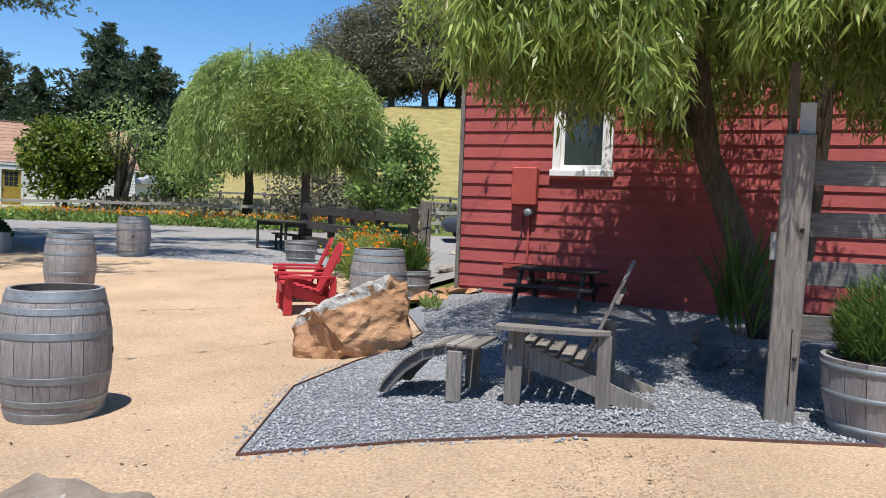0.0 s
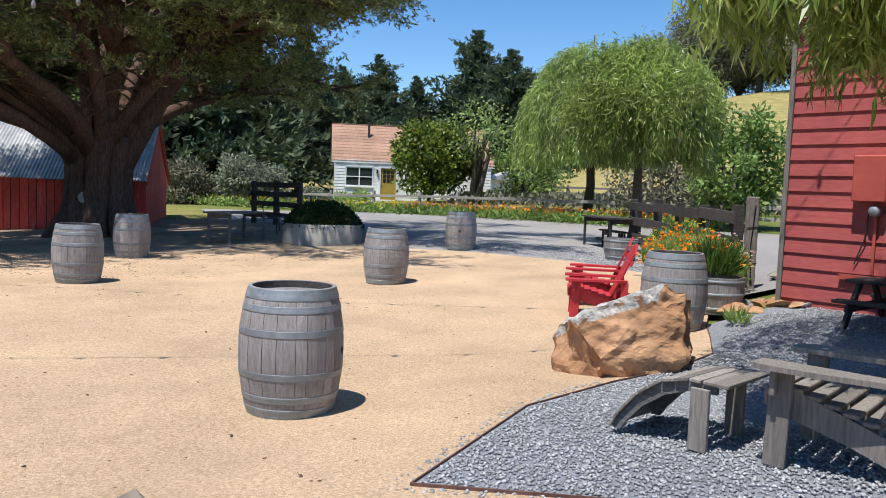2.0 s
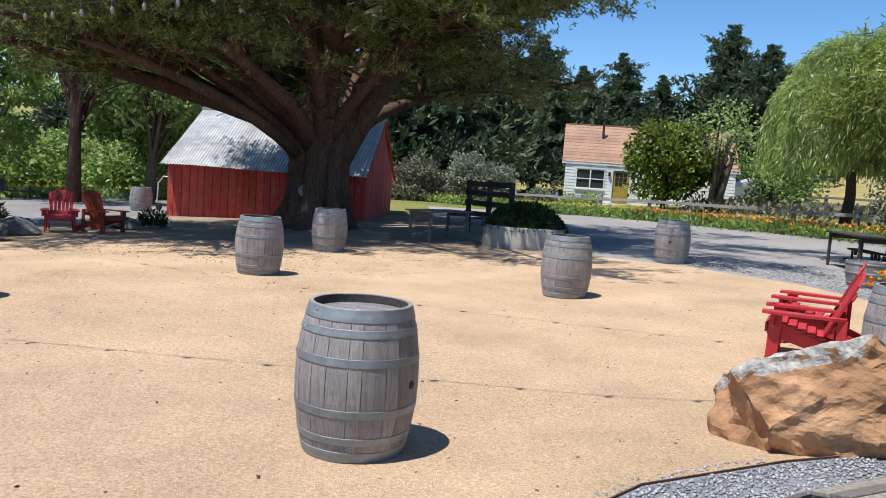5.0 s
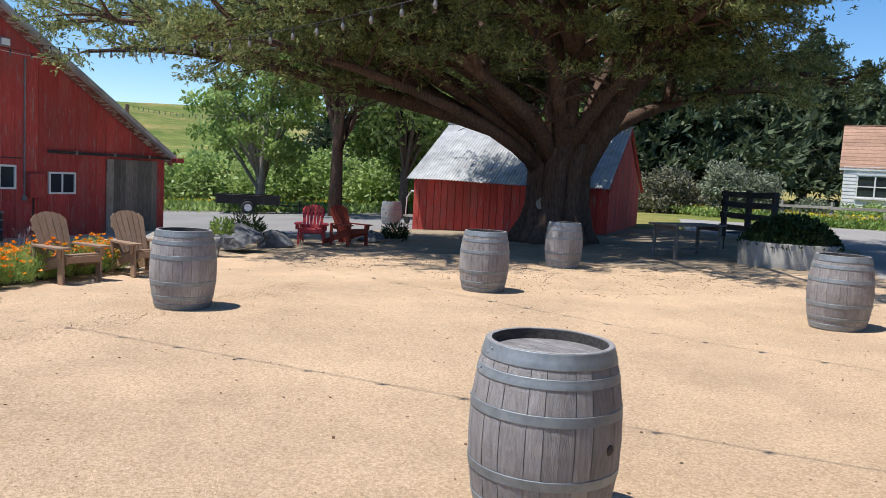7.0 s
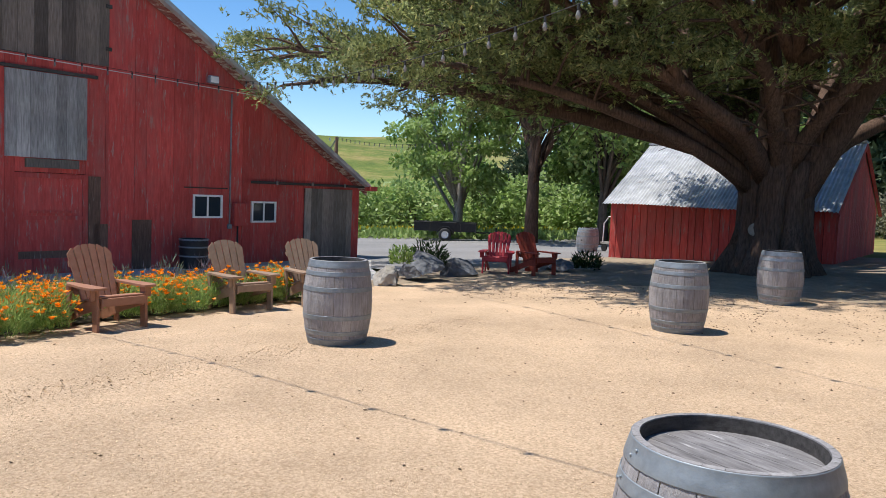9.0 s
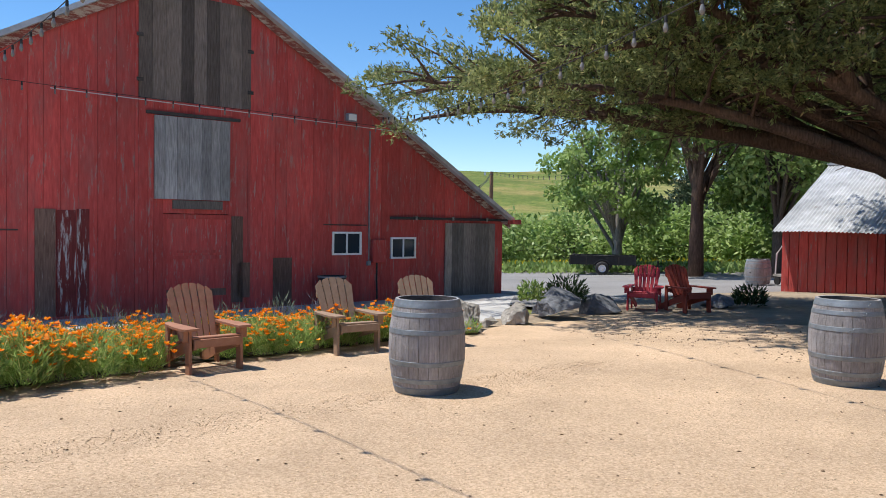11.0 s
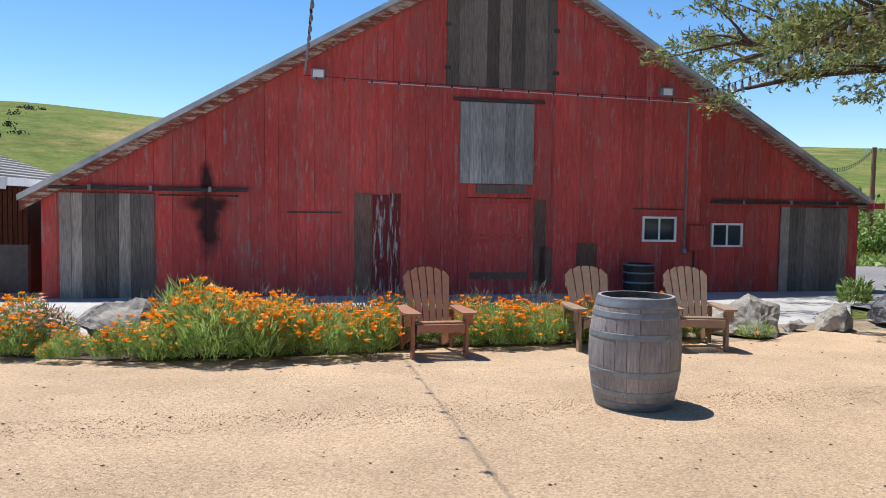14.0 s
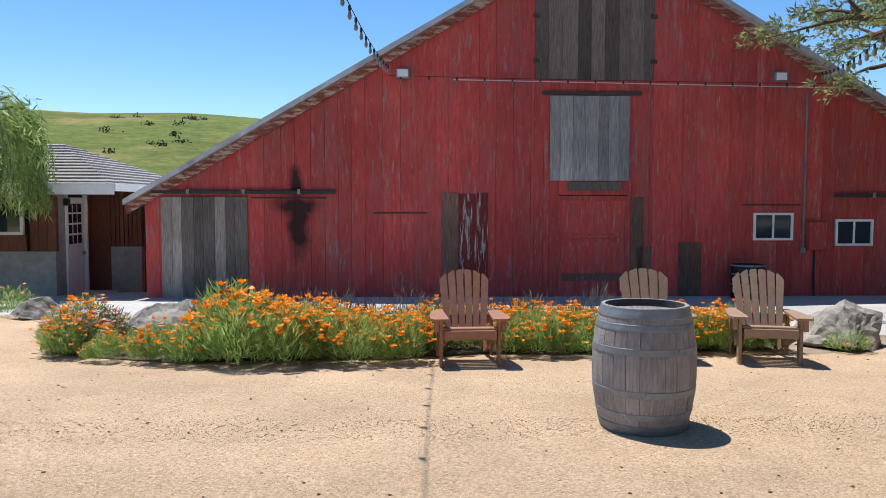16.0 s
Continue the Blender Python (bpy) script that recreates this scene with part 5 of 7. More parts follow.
def build_house():
    h = thing("red_house", HOUSE, "small red house with lapped board siding and a white window", "house", kind="structure")
    L, top, D = 9.0, 4.6, 6.0
    wx0, wx1, wz0, wz1 = 1.40, 2.02, 2.02, 2.9
    bm = bmesh.new()
    for a, b, z0, z1 in ((0.0, wx0, 0, top), (wx1, L, 0, top), (wx0, wx1, 0, wz0), (wx0, wx1, wz1, top)):
        box(bm, a, b, 0.0, 0.12, z0, z1)
    wall = part("front_wall", bm, M_RED_HOUSE, h)
    expo = 0.186
    k = 0
    z = -0.05
    while z < top:
        cuts = [(-0.03, L)] if not (z + expo > wz0 - 0.12 and z < wz1 + 0.1) else [(-0.03, wx0 - 0.11), (wx1 + 0.11, L)]
        for a, b in cuts:
            joins = [a]
            rng = random.Random(k * 7 + int(a * 10))
            while joins[-1] < b - 1.5:
                joins.append(min(b, joins[-1] + rng.uniform(2.0, 4.2)))
            if joins[-1] < b:
                joins.append(b)
            for p, q in zip(joins, joins[1:]):
                bm = bmesh.new()
                vs = []
                for x in (p + 0.001, q - 0.001):
                    vs.append([bm.verts.new(c) for c in ((x, -0.034, z), (x, -0.004, z), (x, -0.004, z + expo + 0.02), (x, -0.010, z + expo + 0.02))])
                for i in range(4):
                    j = (i + 1) % 4
                    bm.faces.new([vs[0][i], vs[0][j], vs[1][j], vs[1][i]])
                bm.faces.new(vs[0][::-1]); bm.faces.new(vs[1])
                bmesh.ops.recalc_face_normals(bm, faces=bm.faces)
                part("clapboard", bm, M_RED_HOUSE, wall)
        z += expo
        k += 1
    part("corner_board", bx(-0.09, -0.032, -0.05, 0.08, -0.05, top), M_GREY_WOOD, h, "grey weathered corner board")
    part("side_wall", bx(0.0, 0.12, 0.12, D, -0.3, top), M_RED_HOUSE, h)
    part("side_wall", bx(L - 0.12, L, 0.12, D, -0.3, top), M_RED_HOUSE, h)
    part("rear_wall", bx(0.12, L - 0.12, D - 0.12, D, -0.3, top), M_RED_HOUSE, h)
    for a, b in ((-0.45, D / 2), (D / 2, D + 0.45)):
        bm = bmesh.new()
        za, zb = (top - 0.15, top + 1.9) if a < 0 else (top + 1.9, top - 0.15)
        vs = [bm.verts.new(c) for c in ((-0.4, a, za), (L + 0.4, a, za), (L + 0.4, b, zb), (-0.4, b, zb), (-0.4, a, za + 0.1), (L + 0.4, a, za + 0.1), (L + 0.4, b, zb + 0.1), (-0.4, b, zb + 0.1))]
        for f in ((0, 3, 2, 1), (4, 5, 6, 7), (0, 1, 5, 4), (1, 2, 6, 5), (2, 3, 7, 6), (3, 0, 4, 7)):
            bm.faces.new([vs[i] for i in f])
        part("roof", bm, M_SHINGLE, h)
    # window: white casing, sash, dark glass with a blind behind
    w = part("window", bx(wx0 - 0.10, wx0, -0.05, 0.05, wz0, wz1 + 0.1), M_WHITE, h, "white wooden sash window")
    for r in ((wx1, wx1 + 0.10, wz0, wz1 + 0.1), (wx0, wx1, wz1, wz1 + 0.1)):
        part("casing", bx(r[0], r[1], -0.05, 0.05, r[2], r[3]), M_WHITE, w)
    part("sill", bx(wx0 - 0.13, wx1 + 0.13, -0.085, 0.05, wz0 - 0.09, wz0, None, 0.008), M_WHITE, w, "white sill")
    for r in ((wx0, wx0 + 0.05, wz0, wz1), (wx1 - 0.05, wx1, wz0, wz1), (wx0 + 0.05, wx1 - 0.05, wz0, wz0 + 0.07), (wx0 + 0.05, wx1 - 0.05, wz1 - 0.05, wz1)):
        part("sash", bx(r[0], r[1], 0.0, 0.04, r[2], r[3]), M_WHITE, w)
    part("pane", bx(wx0 + 0.04, wx1 - 0.04, 0.018, 0.024, wz0 + 0.06, wz1 - 0.04), M_GLASS, w, "dark reflecting glass")
    part("apron", bx(wx0 - 0.13, wx1 + 0.13, -0.045, -0.03, wz0 - 0.13, wz0 - 0.092), M_BARN, w)
    # meter box, conduit, gauge
    part("meter_box", bx(0.76, 1.12, -0.17, -0.036, 1.52, 2.04, None, 0.012), M_METER, h, "painted red metal meter box")
    bm = bmesh.new()
    lathe(bm, [(0.001, 0.10), (0.05, 0.10), (0.062, 0.085), (0.065, 0.0), (0.05, 0.0)], 16)
    for v in bm.verts:
        v.co = pose(1.0, -0.045, 1.42, 90, 0, 0) @ v.co
    part("meter", bm, M_HOOP, h, "round glass-fronted meter", True)
    part("conduit", bx(0.985, 1.015, -0.065, -0.036, 0.70, 1.40), M_METER, h)
    bm = bmesh.new()
    tube(bm, [(0.92, -0.05, 1.42), (0.90, -0.06, 1.1), (0.80, -0.05, 0.80)], 0.008, 5)
    part("wire", bm, M_CABLE, h)
    part("ledger", bx(0.65, 1.3, -0.075, -0.036, 0.62, 0.68), M_METER, h)
    part("hose_pipe", bx(4.15, 4.18, -0.06, -0.036, -0.05, 0.75), M_BARN, h)
    return h


M_METER = mat("red_painted_metal", (0.40, 0.075, 0.055), (0.47, 0.095, 0.07), 8, 0.6, 0.1, 60)
build_house()


# ---- corrugated shed behind the cypress ----
def build_shed():
    s = thing("red_shed", pose(-25.55, 12.15, -0.30, 0, 0, 46), "low red boarded shed with a corrugated tin roof", "shed", kind="structure")
    L, D, H, R = 6.7, 6.3, 1.92, 3.95
    bm = bx(0.03, L - 0.03, 0.06, 0.12, 0, H)
    wall = part("front_wall", bm, M_DARK, s)
    plank_wall(wall, 0.0, L, lambda u: H, -0.25, 0.26, 0.0, 0.05, M_BARN, (), 21, gap=0.02)
    for x in (0.0, L - 0.1):
        bm = bmesh.new()
        vs = [(0.12, -0.3), (D, -0.3), (D, H), (D / 2, R - 0.1), (0.12, H)]
        a = [bm.verts.new((x, p[0], p[1])) for p in vs]
        b = [bm.verts.new((x + 0.1, p[0], p[1])) for p in vs]
        bm.faces.new(a); bm.faces.new(b[::-1])
        for i in range(5):
            bm.faces.new([a[i], b[i], b[(i + 1) % 5], a[(i + 1) % 5]])
        bmesh.ops.recalc_face_normals(bm, faces=bm.faces)
        part("gable_wall", bm, M_BARN, s)
    part("rear_wall", bx(0.1, L - 0.1, D - 0.1, D, -0.3, H), M_BARN, s)
    # gable boards
    for k in range(21):
        y0 = 0.12 + (D - 0.12) * k / 21
        y1 = 0.12 + (D - 0.12) * (k + 1) / 21
        zt = lambda y: H + (R - 0.1 - H) * (1 - abs(y - D / 2) / (D / 2)) - 0.02
        bm = bmesh.new()
        a = [bm.verts.new((L + 0.004, y, z)) for y, z in ((y0 + 0.005, -0.25), (y1 - 0.005, -0.25), (y1 - 0.005, zt(y1)), (y0 + 0.005, zt(y0)))]
        b = [bm.verts.new((L + 0.03, v.co.y, v.co.z)) for v in a]
        bm.faces.new(a[::-1]); bm.faces.new(b)
        for i in range(4):
            bm.faces.new([a[i], b[i], b[(i + 1) % 4], a[(i + 1) % 4]])
        bmesh.ops.recalc_face_normals(bm, faces=bm.faces)
        part("plank", bm, M_BARN, s)
    # corrugated sheets, in three courses a side
    for side in (0, 1):
        for course in range(3):
            nx = 64
            f0, f1 = course / 3 - 0.02, (course + 1) / 3 + 0.02
            verts, faces = [], []
            for j, f in enumerate((f0, f1)):
                y = -0.38 + (D / 2 + 0.38) * f
                z = H - 0.08 + (R - H + 0.12) * f + 0.012 * (2 - course)
                for i in range(nx * 2 + 1):
                    x = -0.10 + (L + 0.22) * i / (nx * 2)
                    yy = y if side == 0 else D - y
                    verts.append((x + (0.12 * f if i == 0 else 0), yy, z + (0.019 if i % 2 else -0.019) + 0.02 * math.sin(x * 1.3)))
            w = nx * 2 + 1
            for i in range(w - 1):
                q = (i, i + 1, w + i + 1, w + i)
                faces.append(q if side == 0 else q[::-1])
            me = bpy.data.meshes.new("roof_sheet")
            me.from_pydata(verts, [], faces)
            part("roof_sheet", me, M_ROOF_TIN, s, "weathered corrugated tin sheets")
    part("ridge_cap", bx(-0.10, L + 0.12, D / 2 - 0.14, D / 2 + 0.14, R + 0.0, R + 0.05), M_ROOF_TIN, s)
    for y0, y1, z0, z1 in ((-0.38, D / 2, H - 0.10, R + 0.02), (D + 0.38, D / 2, H - 0.10, R + 0.02)):
        bm = bmesh.new()
        tube(bm, [(L + 0.09, y0, z0 - 0.06), (L + 0.09, y1, z1 - 0.06)], 0.07, 4)
        part("barge_board", bm, M_BARN, s)
    return s


build_shed()


# ---- white cottage ----
def build_cottage():
    c = thing("cottage", pose(-33.0, 40.6, 0.78, 0, 0, 41), "small white clapboard cottage with a brown shingle roof", "house", kind="structure")
    L, D, H, R = 10.5, 7.0, 2.6, 5.15
    win = (0.75, 2.45, 0.95, 2.22)
    door = (3.02, 4.05, 0.12, 2.2)
    bm = bmesh.new()
    for a, b, z0, z1 in ((0, win[0], -0.4, H), (win[1], door[0], -0.4, H), (door[1], L, -0.4, H), (win[0], win[1], -0.4, win[2]), (win[0], win[1], win[3], H), (door[0], door[1], door[3], H), (door[0], door[1], -0.4, door[2])):
        box(bm, a, b, 0, 0.14, z0, z1)
    wall = part("front_wall", bm, M_WHITE, c)
    k, z = 0, -0.1
    while z < H - 0.05:
        spans = []
        for a, b in ((-0.02, win[0] - 0.1), (win[1] + 0.1, door[0] - 0.1), (door[1] + 0.1, L)):
            spans.append((a, b))
        if z + 0.2 < win[2] - 0.1 or z > win[3] + 0.1:
            spans = [(-0.02, door[0] - 0.1), (door[1] + 0.1, L)] if z < door[3] else [(-0.02, L)]
        for a, b in spans:
            bm = bmesh.new()
            prism(bm, [(a, z), (b, z), (b, z + 0.2), (a, z + 0.2)], -0.012, -0.003)
            for v in bm.verts:
                if v.co.z < z + 0.1 and v.co.y < -0.01:
                    v.co.y -= 0.018
            part("clapboard", bm, M_WHITE, wall)
        z += 0.2
    for x in (0.0, L - 0.14):
        bm = bmesh.new()
        vs = [(0.14, -0.4), (D, -0.4), (D, H), (D / 2, R - 0.1), (0.14, H)]
        a = [bm.verts.new((x, p[0], p[1])) for p in vs]
        b = [bm.verts.new((x + 0.14, p[0], p[1])) for p in vs]
        bm.faces.new(a); bm.faces.new(b[::-1])
        for i in range(5):
            bm.faces.new([a[i], b[i], b[(i + 1) % 5], a[(i + 1) % 5]])
        bmesh.ops.recalc_face_normals(bm, faces=bm.faces)
        part("gable_wall", bm, M_WHITE, c)
    part("rear_wall", bx(0.14, L - 0.14, D - 0.14, D, -0.4, H), M_WHITE, c)
    # shingle courses
    for side in (0, 1):
        roof = part("roof", bx(-0.25, L + 0.25, *((-0.07, -0.05) if side == 0 else (D + 0.05, D + 0.07)), H - 0.12, H + 0.02), M_WHITE, c, "shingled roof slope with white fascia")
        for i in range(12):
            f0, f1 = i / 12, (i + 1) / 12 + 0.02
            bm = bmesh.new()
            vs = []
            for f, lift in ((f0, 0.035), (f1, 0.01)):
                y = -0.07 + (D / 2 + 0.07) * f
                y = y if side == 0 else D - y
                zz = H + (R - H + 0.1) * f
                vs += [(-0.25, y, zz + lift), (L + 0.25, y, zz + lift), (-0.25, y, zz - 0.03), (L + 0.25, y, zz - 0.03)]
            v = [bm.verts.new(p) for p in vs]
            for f in ((0, 1, 5, 4), (2, 6, 7, 3), (0, 2, 3, 1), (4, 5, 7, 6), (0, 4, 6, 2), (1, 3, 7, 5)):
                bm.faces.new([v[j] for j in f])
            bmesh.ops.recalc_face_normals(bm, faces=bm.faces)
            part("shingle_course", bm, M_SHINGLE, roof)
    part("vent_pipe", bx(2.2, 2.36, 2.2, 2.36, R - 1.0, R + 0.25), M_DARK_WOOD, c, "short dark vent pipe")
    for a, b in ((win[0], (win[0] + win[1]) / 2 - 0.04), ((win[0] + win[1]) / 2 + 0.04, win[1])):
        w = part("window", bx(a - 0.09, b + 0.09, -0.07, -0.035, win[3], win[3] + 0.1), M_WHITE, c, "white double-hung window")
        for r in ((a - 0.06, a, win[2], win[3]), (b, b + 0.06, win[2], win[3]), (a, b, win[2], win[2] + 0.07), (a, b, win[3] - 0.06, win[3]), (a, b, (win[2] + win[3]) / 2 - 0.03, (win[2] + win[3]) / 2 + 0.03)):
            part("sash", bx(r[0], r[1], -0.05, 0.0, r[2], r[3]), M_WHITE, w)
        part("sill", bx(a - 0.1, b + 0.1, -0.10, -0.03, win[2] - 0.08, win[2]), M_WHITE, w)
        part("pane", bx(a, b, 0.002, 0.01, win[2], win[3]), M_GLASS, w, "dark glass pane")
    d = part("door", bx(door[0], door[1], 0.03, 0.08, door[2], door[3]), M_MUSTARD, c, "mustard-yellow door with nine small panes")
    for r in ((door[0] - 0.12, door[0], door[2], door[3] + 0.12), (door[1], door[1] + 0.12, door[2], door[3] + 0.12), (door[0], door[1], door[3], door[3] + 0.12)):
        part("casing", bx(r[0], r[1], -0.045, 0.03, r[2], r[3]), M_WHITE, d)
    for i in range(3):
        for j in range(3):
            x = door[0] + 0.16 + i * 0.25
            zz = door[2] + 1.12 + j * 0.29
            part("pane", bx(x, x + 0.21, 0.02, 0.028, zz, zz + 0.25), M_GLASS, d)
    part("door_knob", bx(door[0] + 0.06, door[0] + 0.11, -0.03, 0.028, door[2] + 0.95, door[2] + 1.0), M_HOOP, d)
    part("step", bx(2.7, 4.4, -1.3, -0.04, -0.5, 0.02), M_CONCRETE, c, "concrete step")
    part("porch_lamp", bx(2.72, 2.84, -0.16, -0.02, 1.85, 2.1), M_BLACK_METAL, c, "small dark porch lamp")
    # the small lean-to wing
    part("wing_wall", bx(L, L + 3.6, 1.2, 4.0, -0.4, 1.75), M_WHITE, c, "white side wing")
    bm = bmesh.new()
    prism(bm, [(L - 0.02, 1.76), (L + 3.85, 1.76), (L + 1.9, 2.5)], 0.95, 4.3)
    part("wing_roof", bm, M_ROOF_TIN, c, "grey gable of the side wing")
    return c


M_MUSTARD = mat("mustard_paint", (0.36, 0.25, 0.045), (0.44, 0.31, 0.06), 6, 0.6, 0.05, 40)
build_cottage()


# ---- brown building beside the barn ----
M_TILE = mat("grey_roof_tile", (0.26, 0.24, 0.22), (0.38, 0.36, 0.34), 8, 0.9, 0.4, 40, large=0.25)


def build_side_building():
    s = thing("brown_building", BARN, "low brown boarded building on a concrete block base", "building", kind="structure")
    z0, zb, zt = -0.75, 0.50, 1.86
    # front block (nearer the yard) and set-back block
    part("block_base", bx(-9.0, -0.35, 0.45, 0.65, z0, zb), M_BLOCK, s, "grey concrete block base")
    part("block_base", bx(0.12, 0.85, 2.3, 2.5, z0, zb), M_BLOCK, s, "grey concrete block base")
    for k in range(46):
        u = -9.0 + 8.65 * k / 46
        if -3.2 < u < -1.05:
            continue
        part("batten_board", bx(u + 0.004, u + 0.184, 0.50, 0.62, zb, zt), M_BROWN_SIDING, s)
    for u0, u1, a, b in ((-3.25, -1.0, zb, 0.85), (-3.25, -1.0, 1.75, zt)):
        part("batten_board", bx(u0, u1, 0.50, 0.62, a, b), M_BROWN_SIDING, s)
    w = framed_window(s, -3.2, -1.05, 0.86, 1.74, 0.48, 2, M_WHITE, 0.07)
    for k in range(7):
        u = 0.12 + 0.73 * k / 7
        part("batten_board", bx(u + 0.01, u + 0.098, 2.32, 2.44, zb, zt), M_BROWN_SIDING, s)
    # side wall with the white door, facing the passage
    part("side_wall", bx(-0.47, -0.35, 0.65, 0.98, z0, zt), M_BLOCK, s)
    part("side_wall", bx(-0.47, -0.35, 1.98, 2.3, z0, zt), M_BROWN_SIDING, s)
    part("side_wall", bx(-0.35, 0.12, 2.3, 2.42, z0, zt), M_BROWN_SIDING, s)
    d = part("door", bx(-0.43, -0.37, 1.0, 1.96, -0.55, 1.68), M_WHITE, s, "white door with a grid of small panes")
    for i in range(3):
        for j in range(4):
            y, zz = 1.14 + i * 0.24, 0.62 + j * 0.24
            part("pane", bx(-0.368, -0.362, y, y + 0.19, zz, zz + 0.2), M_GLASS, d)
    for y in (0.94, 1.97):
        part("door_post", bx(-0.40, -0.30, y, y + 0.06, -0.6, 1.75), M_WHITE, d)
    part("door_handle", bx(-0.36, -0.30, 1.82, 1.88, 0.35, 0.42), M_HOOP, d)
    part("rear_wall", bx(-9.0, 0.85, 6.6, 6.75, z0, zt), M_BROWN_SIDING, s)
    part("end_wall", bx(0.73, 0.85, 2.5, 6.6, z0, zt), M_BROWN_SIDING, s)
    # hipped roof in courses, with pale fascia
    for k in range(14):
        f0, f1 = k / 14, (k + 1) / 14
        bm = bmesh.new()
        def rim(f, dz):
            return [(-9.4 + 2.0 * f, 3.4 * f, zt + 0.05 + 1.12 * f + dz), (1.12 - 2.6 * f, 3.4 * f, zt + 0.05 + 1.12 * f + dz), (1.12 - 2.6 * f, 7.0 - 3.4 * f, zt + 0.05 + 1.12 * f + dz), (-9.4 + 2.0 * f, 7.0 - 3.4 * f, zt + 0.05 + 1.12 * f + dz)]
        a, b = [bm.verts.new(p) for p in rim(f0, 0.05)], [bm.verts.new(p) for p in rim(f1, 0.012)]
        c = [bm.verts.new(p) for p in rim(f0, 0.0)]
        for i in range(4):
            j = (i + 1) % 4
            bm.faces.new([a[i], a[j], b[j], b[i]])
            bm.faces.new([c[i], c[j], a[j], a[i]])
        part("roof_course", bm, M_TILE, s)
    part("fascia", bx(-9.4, 1.12, -0.04, -0.005, zt - 0.12, zt + 0.12), M_WHITE, s, "pale fascia board")
    part("soffit", bx(-9.3, 1.07, 0.0, 2.6, zt + 0.0, zt + 0.03), M_WHITE, s)
    part("fascia", bx(1.125, 1.16, -0.04, 7.0, zt - 0.05, zt + 0.12), M_WHITE, s)
    lamp = part("wall_lamp", bx(-0.30, -0.18, 0.75, 0.87, 1.5, 1.66, None, 0.02), M_BLACK_METAL, s, "small dark wall lamp")
    return s


build_side_building()


# ---- fences ----
def rail_fence(name, points, post_h, rails, post_w, rail_h, material, label, spacing=2.4, rail_t=0.05, group="", level=True):
    """Posts along a line, with rails from post to post."""
    f = thing(name, Matrix(), label, "fence", group, "")
    rng = random.Random(5)
    for (xa, ya), (xb, yb) in zip(points, points[1:]):
        L = math.hypot(xb - xa, yb - ya)
        n = max(1, round(L / spacing))
        ang = math.degrees(math.atan2(yb - ya, xb - xa))
        prev = None
        for i in range(n + 1):
            x, y = xa + (xb - xa) * i / n, ya + (yb - ya) * i / n
            z = ground_z(x, y)
            if i or (xa, ya) == points[0]:
                part("post", bx(-post_w / 2, post_w / 2, -post_w / 2, post_w / 2, -0.3, post_h + rng.uniform(-0.03, 0.05), pose(x, y, z, rng.uniform(-1.5, 1.5), rng.uniform(-1.5, 1.5), ang), 0.006), material, f)
            if prev:
                px, py, pz = prev
                for h in rails:
                    a, b = Vector((px, py, pz + h + rng.uniform(-0.02, 0.02))), Vector((x, y, z + h + rng.uniform(-0.02, 0.02)))
                    d = (b - a)
                    m = Matrix.Translation((a + b) / 2) @ d.to_track_quat("X", "Z").to_matrix().to_4x4()
                    off = -(post_w / 2 + rail_t / 2 + 0.002)
                    part("rail", bx(-d.length / 2 - 0.06, d.length / 2 + 0.06, off - rail_t / 2, off + rail_t / 2, -rail_h / 2, rail_h / 2, m, 0.004), material, f)
            prev = (x, y, z)
    return f


M_RAIL = mat("silvery_split_rail", (0.30, 0.275, 0.24), (0.48, 0.45, 0.40), 6, 0.9, 0.4, 40, (0.8, 6, 6), rand=0.15)
rail_fence("rail_fence", [(-40, 31.5), (-30.5, 33.8), (-22, 34.4), (-14, 32.6), (-6, 30.6), (4, 29.2), (14, 29)], 1.05, (0.42, 0.82), 0.13, 0.13, M_RAIL, "silver-grey split-rail fence behind the flower border", 2.6)
rail_fence("rail_fence", [(-22, 47), (-10, 45), (4, 43), (16, 42)], 1.2, (0.4, 0.75, 1.08), 0.13, 0.12, M_GREY_WOOD_X, "dark grey rail fence on the meadow slope", 2.8)
rail_fence("plank_fence", [(-5.75, 19.9), (-4.75, 18.6), (-2.0, 13.75)], 1.28, (0.38, 0.75, 1.12), 0.15, 0.19, M_DARK_WOOD, "dark weathered plank fence beside the planters", 2.0)
rail_fence("plank_fence", [(-19.6, 20.5), (-16.8, 19.8)], 1.45, (0.35, 0.7, 1.05, 1.36), 0.14, 0.17, M_DARK_WOOD, "dark plank fence panel under the big tree", 1.6)


def gate_post():
    p = thing("gate_post", on_ground(-1.77, 13.5, 20), "tall weathered grey square gate post with wire strands", "post")
    part("post_body", bx(-0.085, 0.085, -0.085, 0.085, -0.3, 1.42, None, 0.012), M_GREY_WOOD, p)
    bm = bmesh.new()
    tube(bm, [(0.02, -0.095, 0.1), (-0.01, -0.095, 0.7), (0.03, -0.095, 1.3)], 0.008, 5)
    part("wire", bm, M_BLACK_METAL, p)
    for z in (0.4, 0.95):
        bm = bmesh.new()
        tube(bm, [(-0.092, -0.092, z), (0.092, -0.092, z + 0.02), (0.094, 0.092, z)], 0.006, 5)
        part("wire", bm, M_BLACK_METAL, p)
    return p


gate_post()


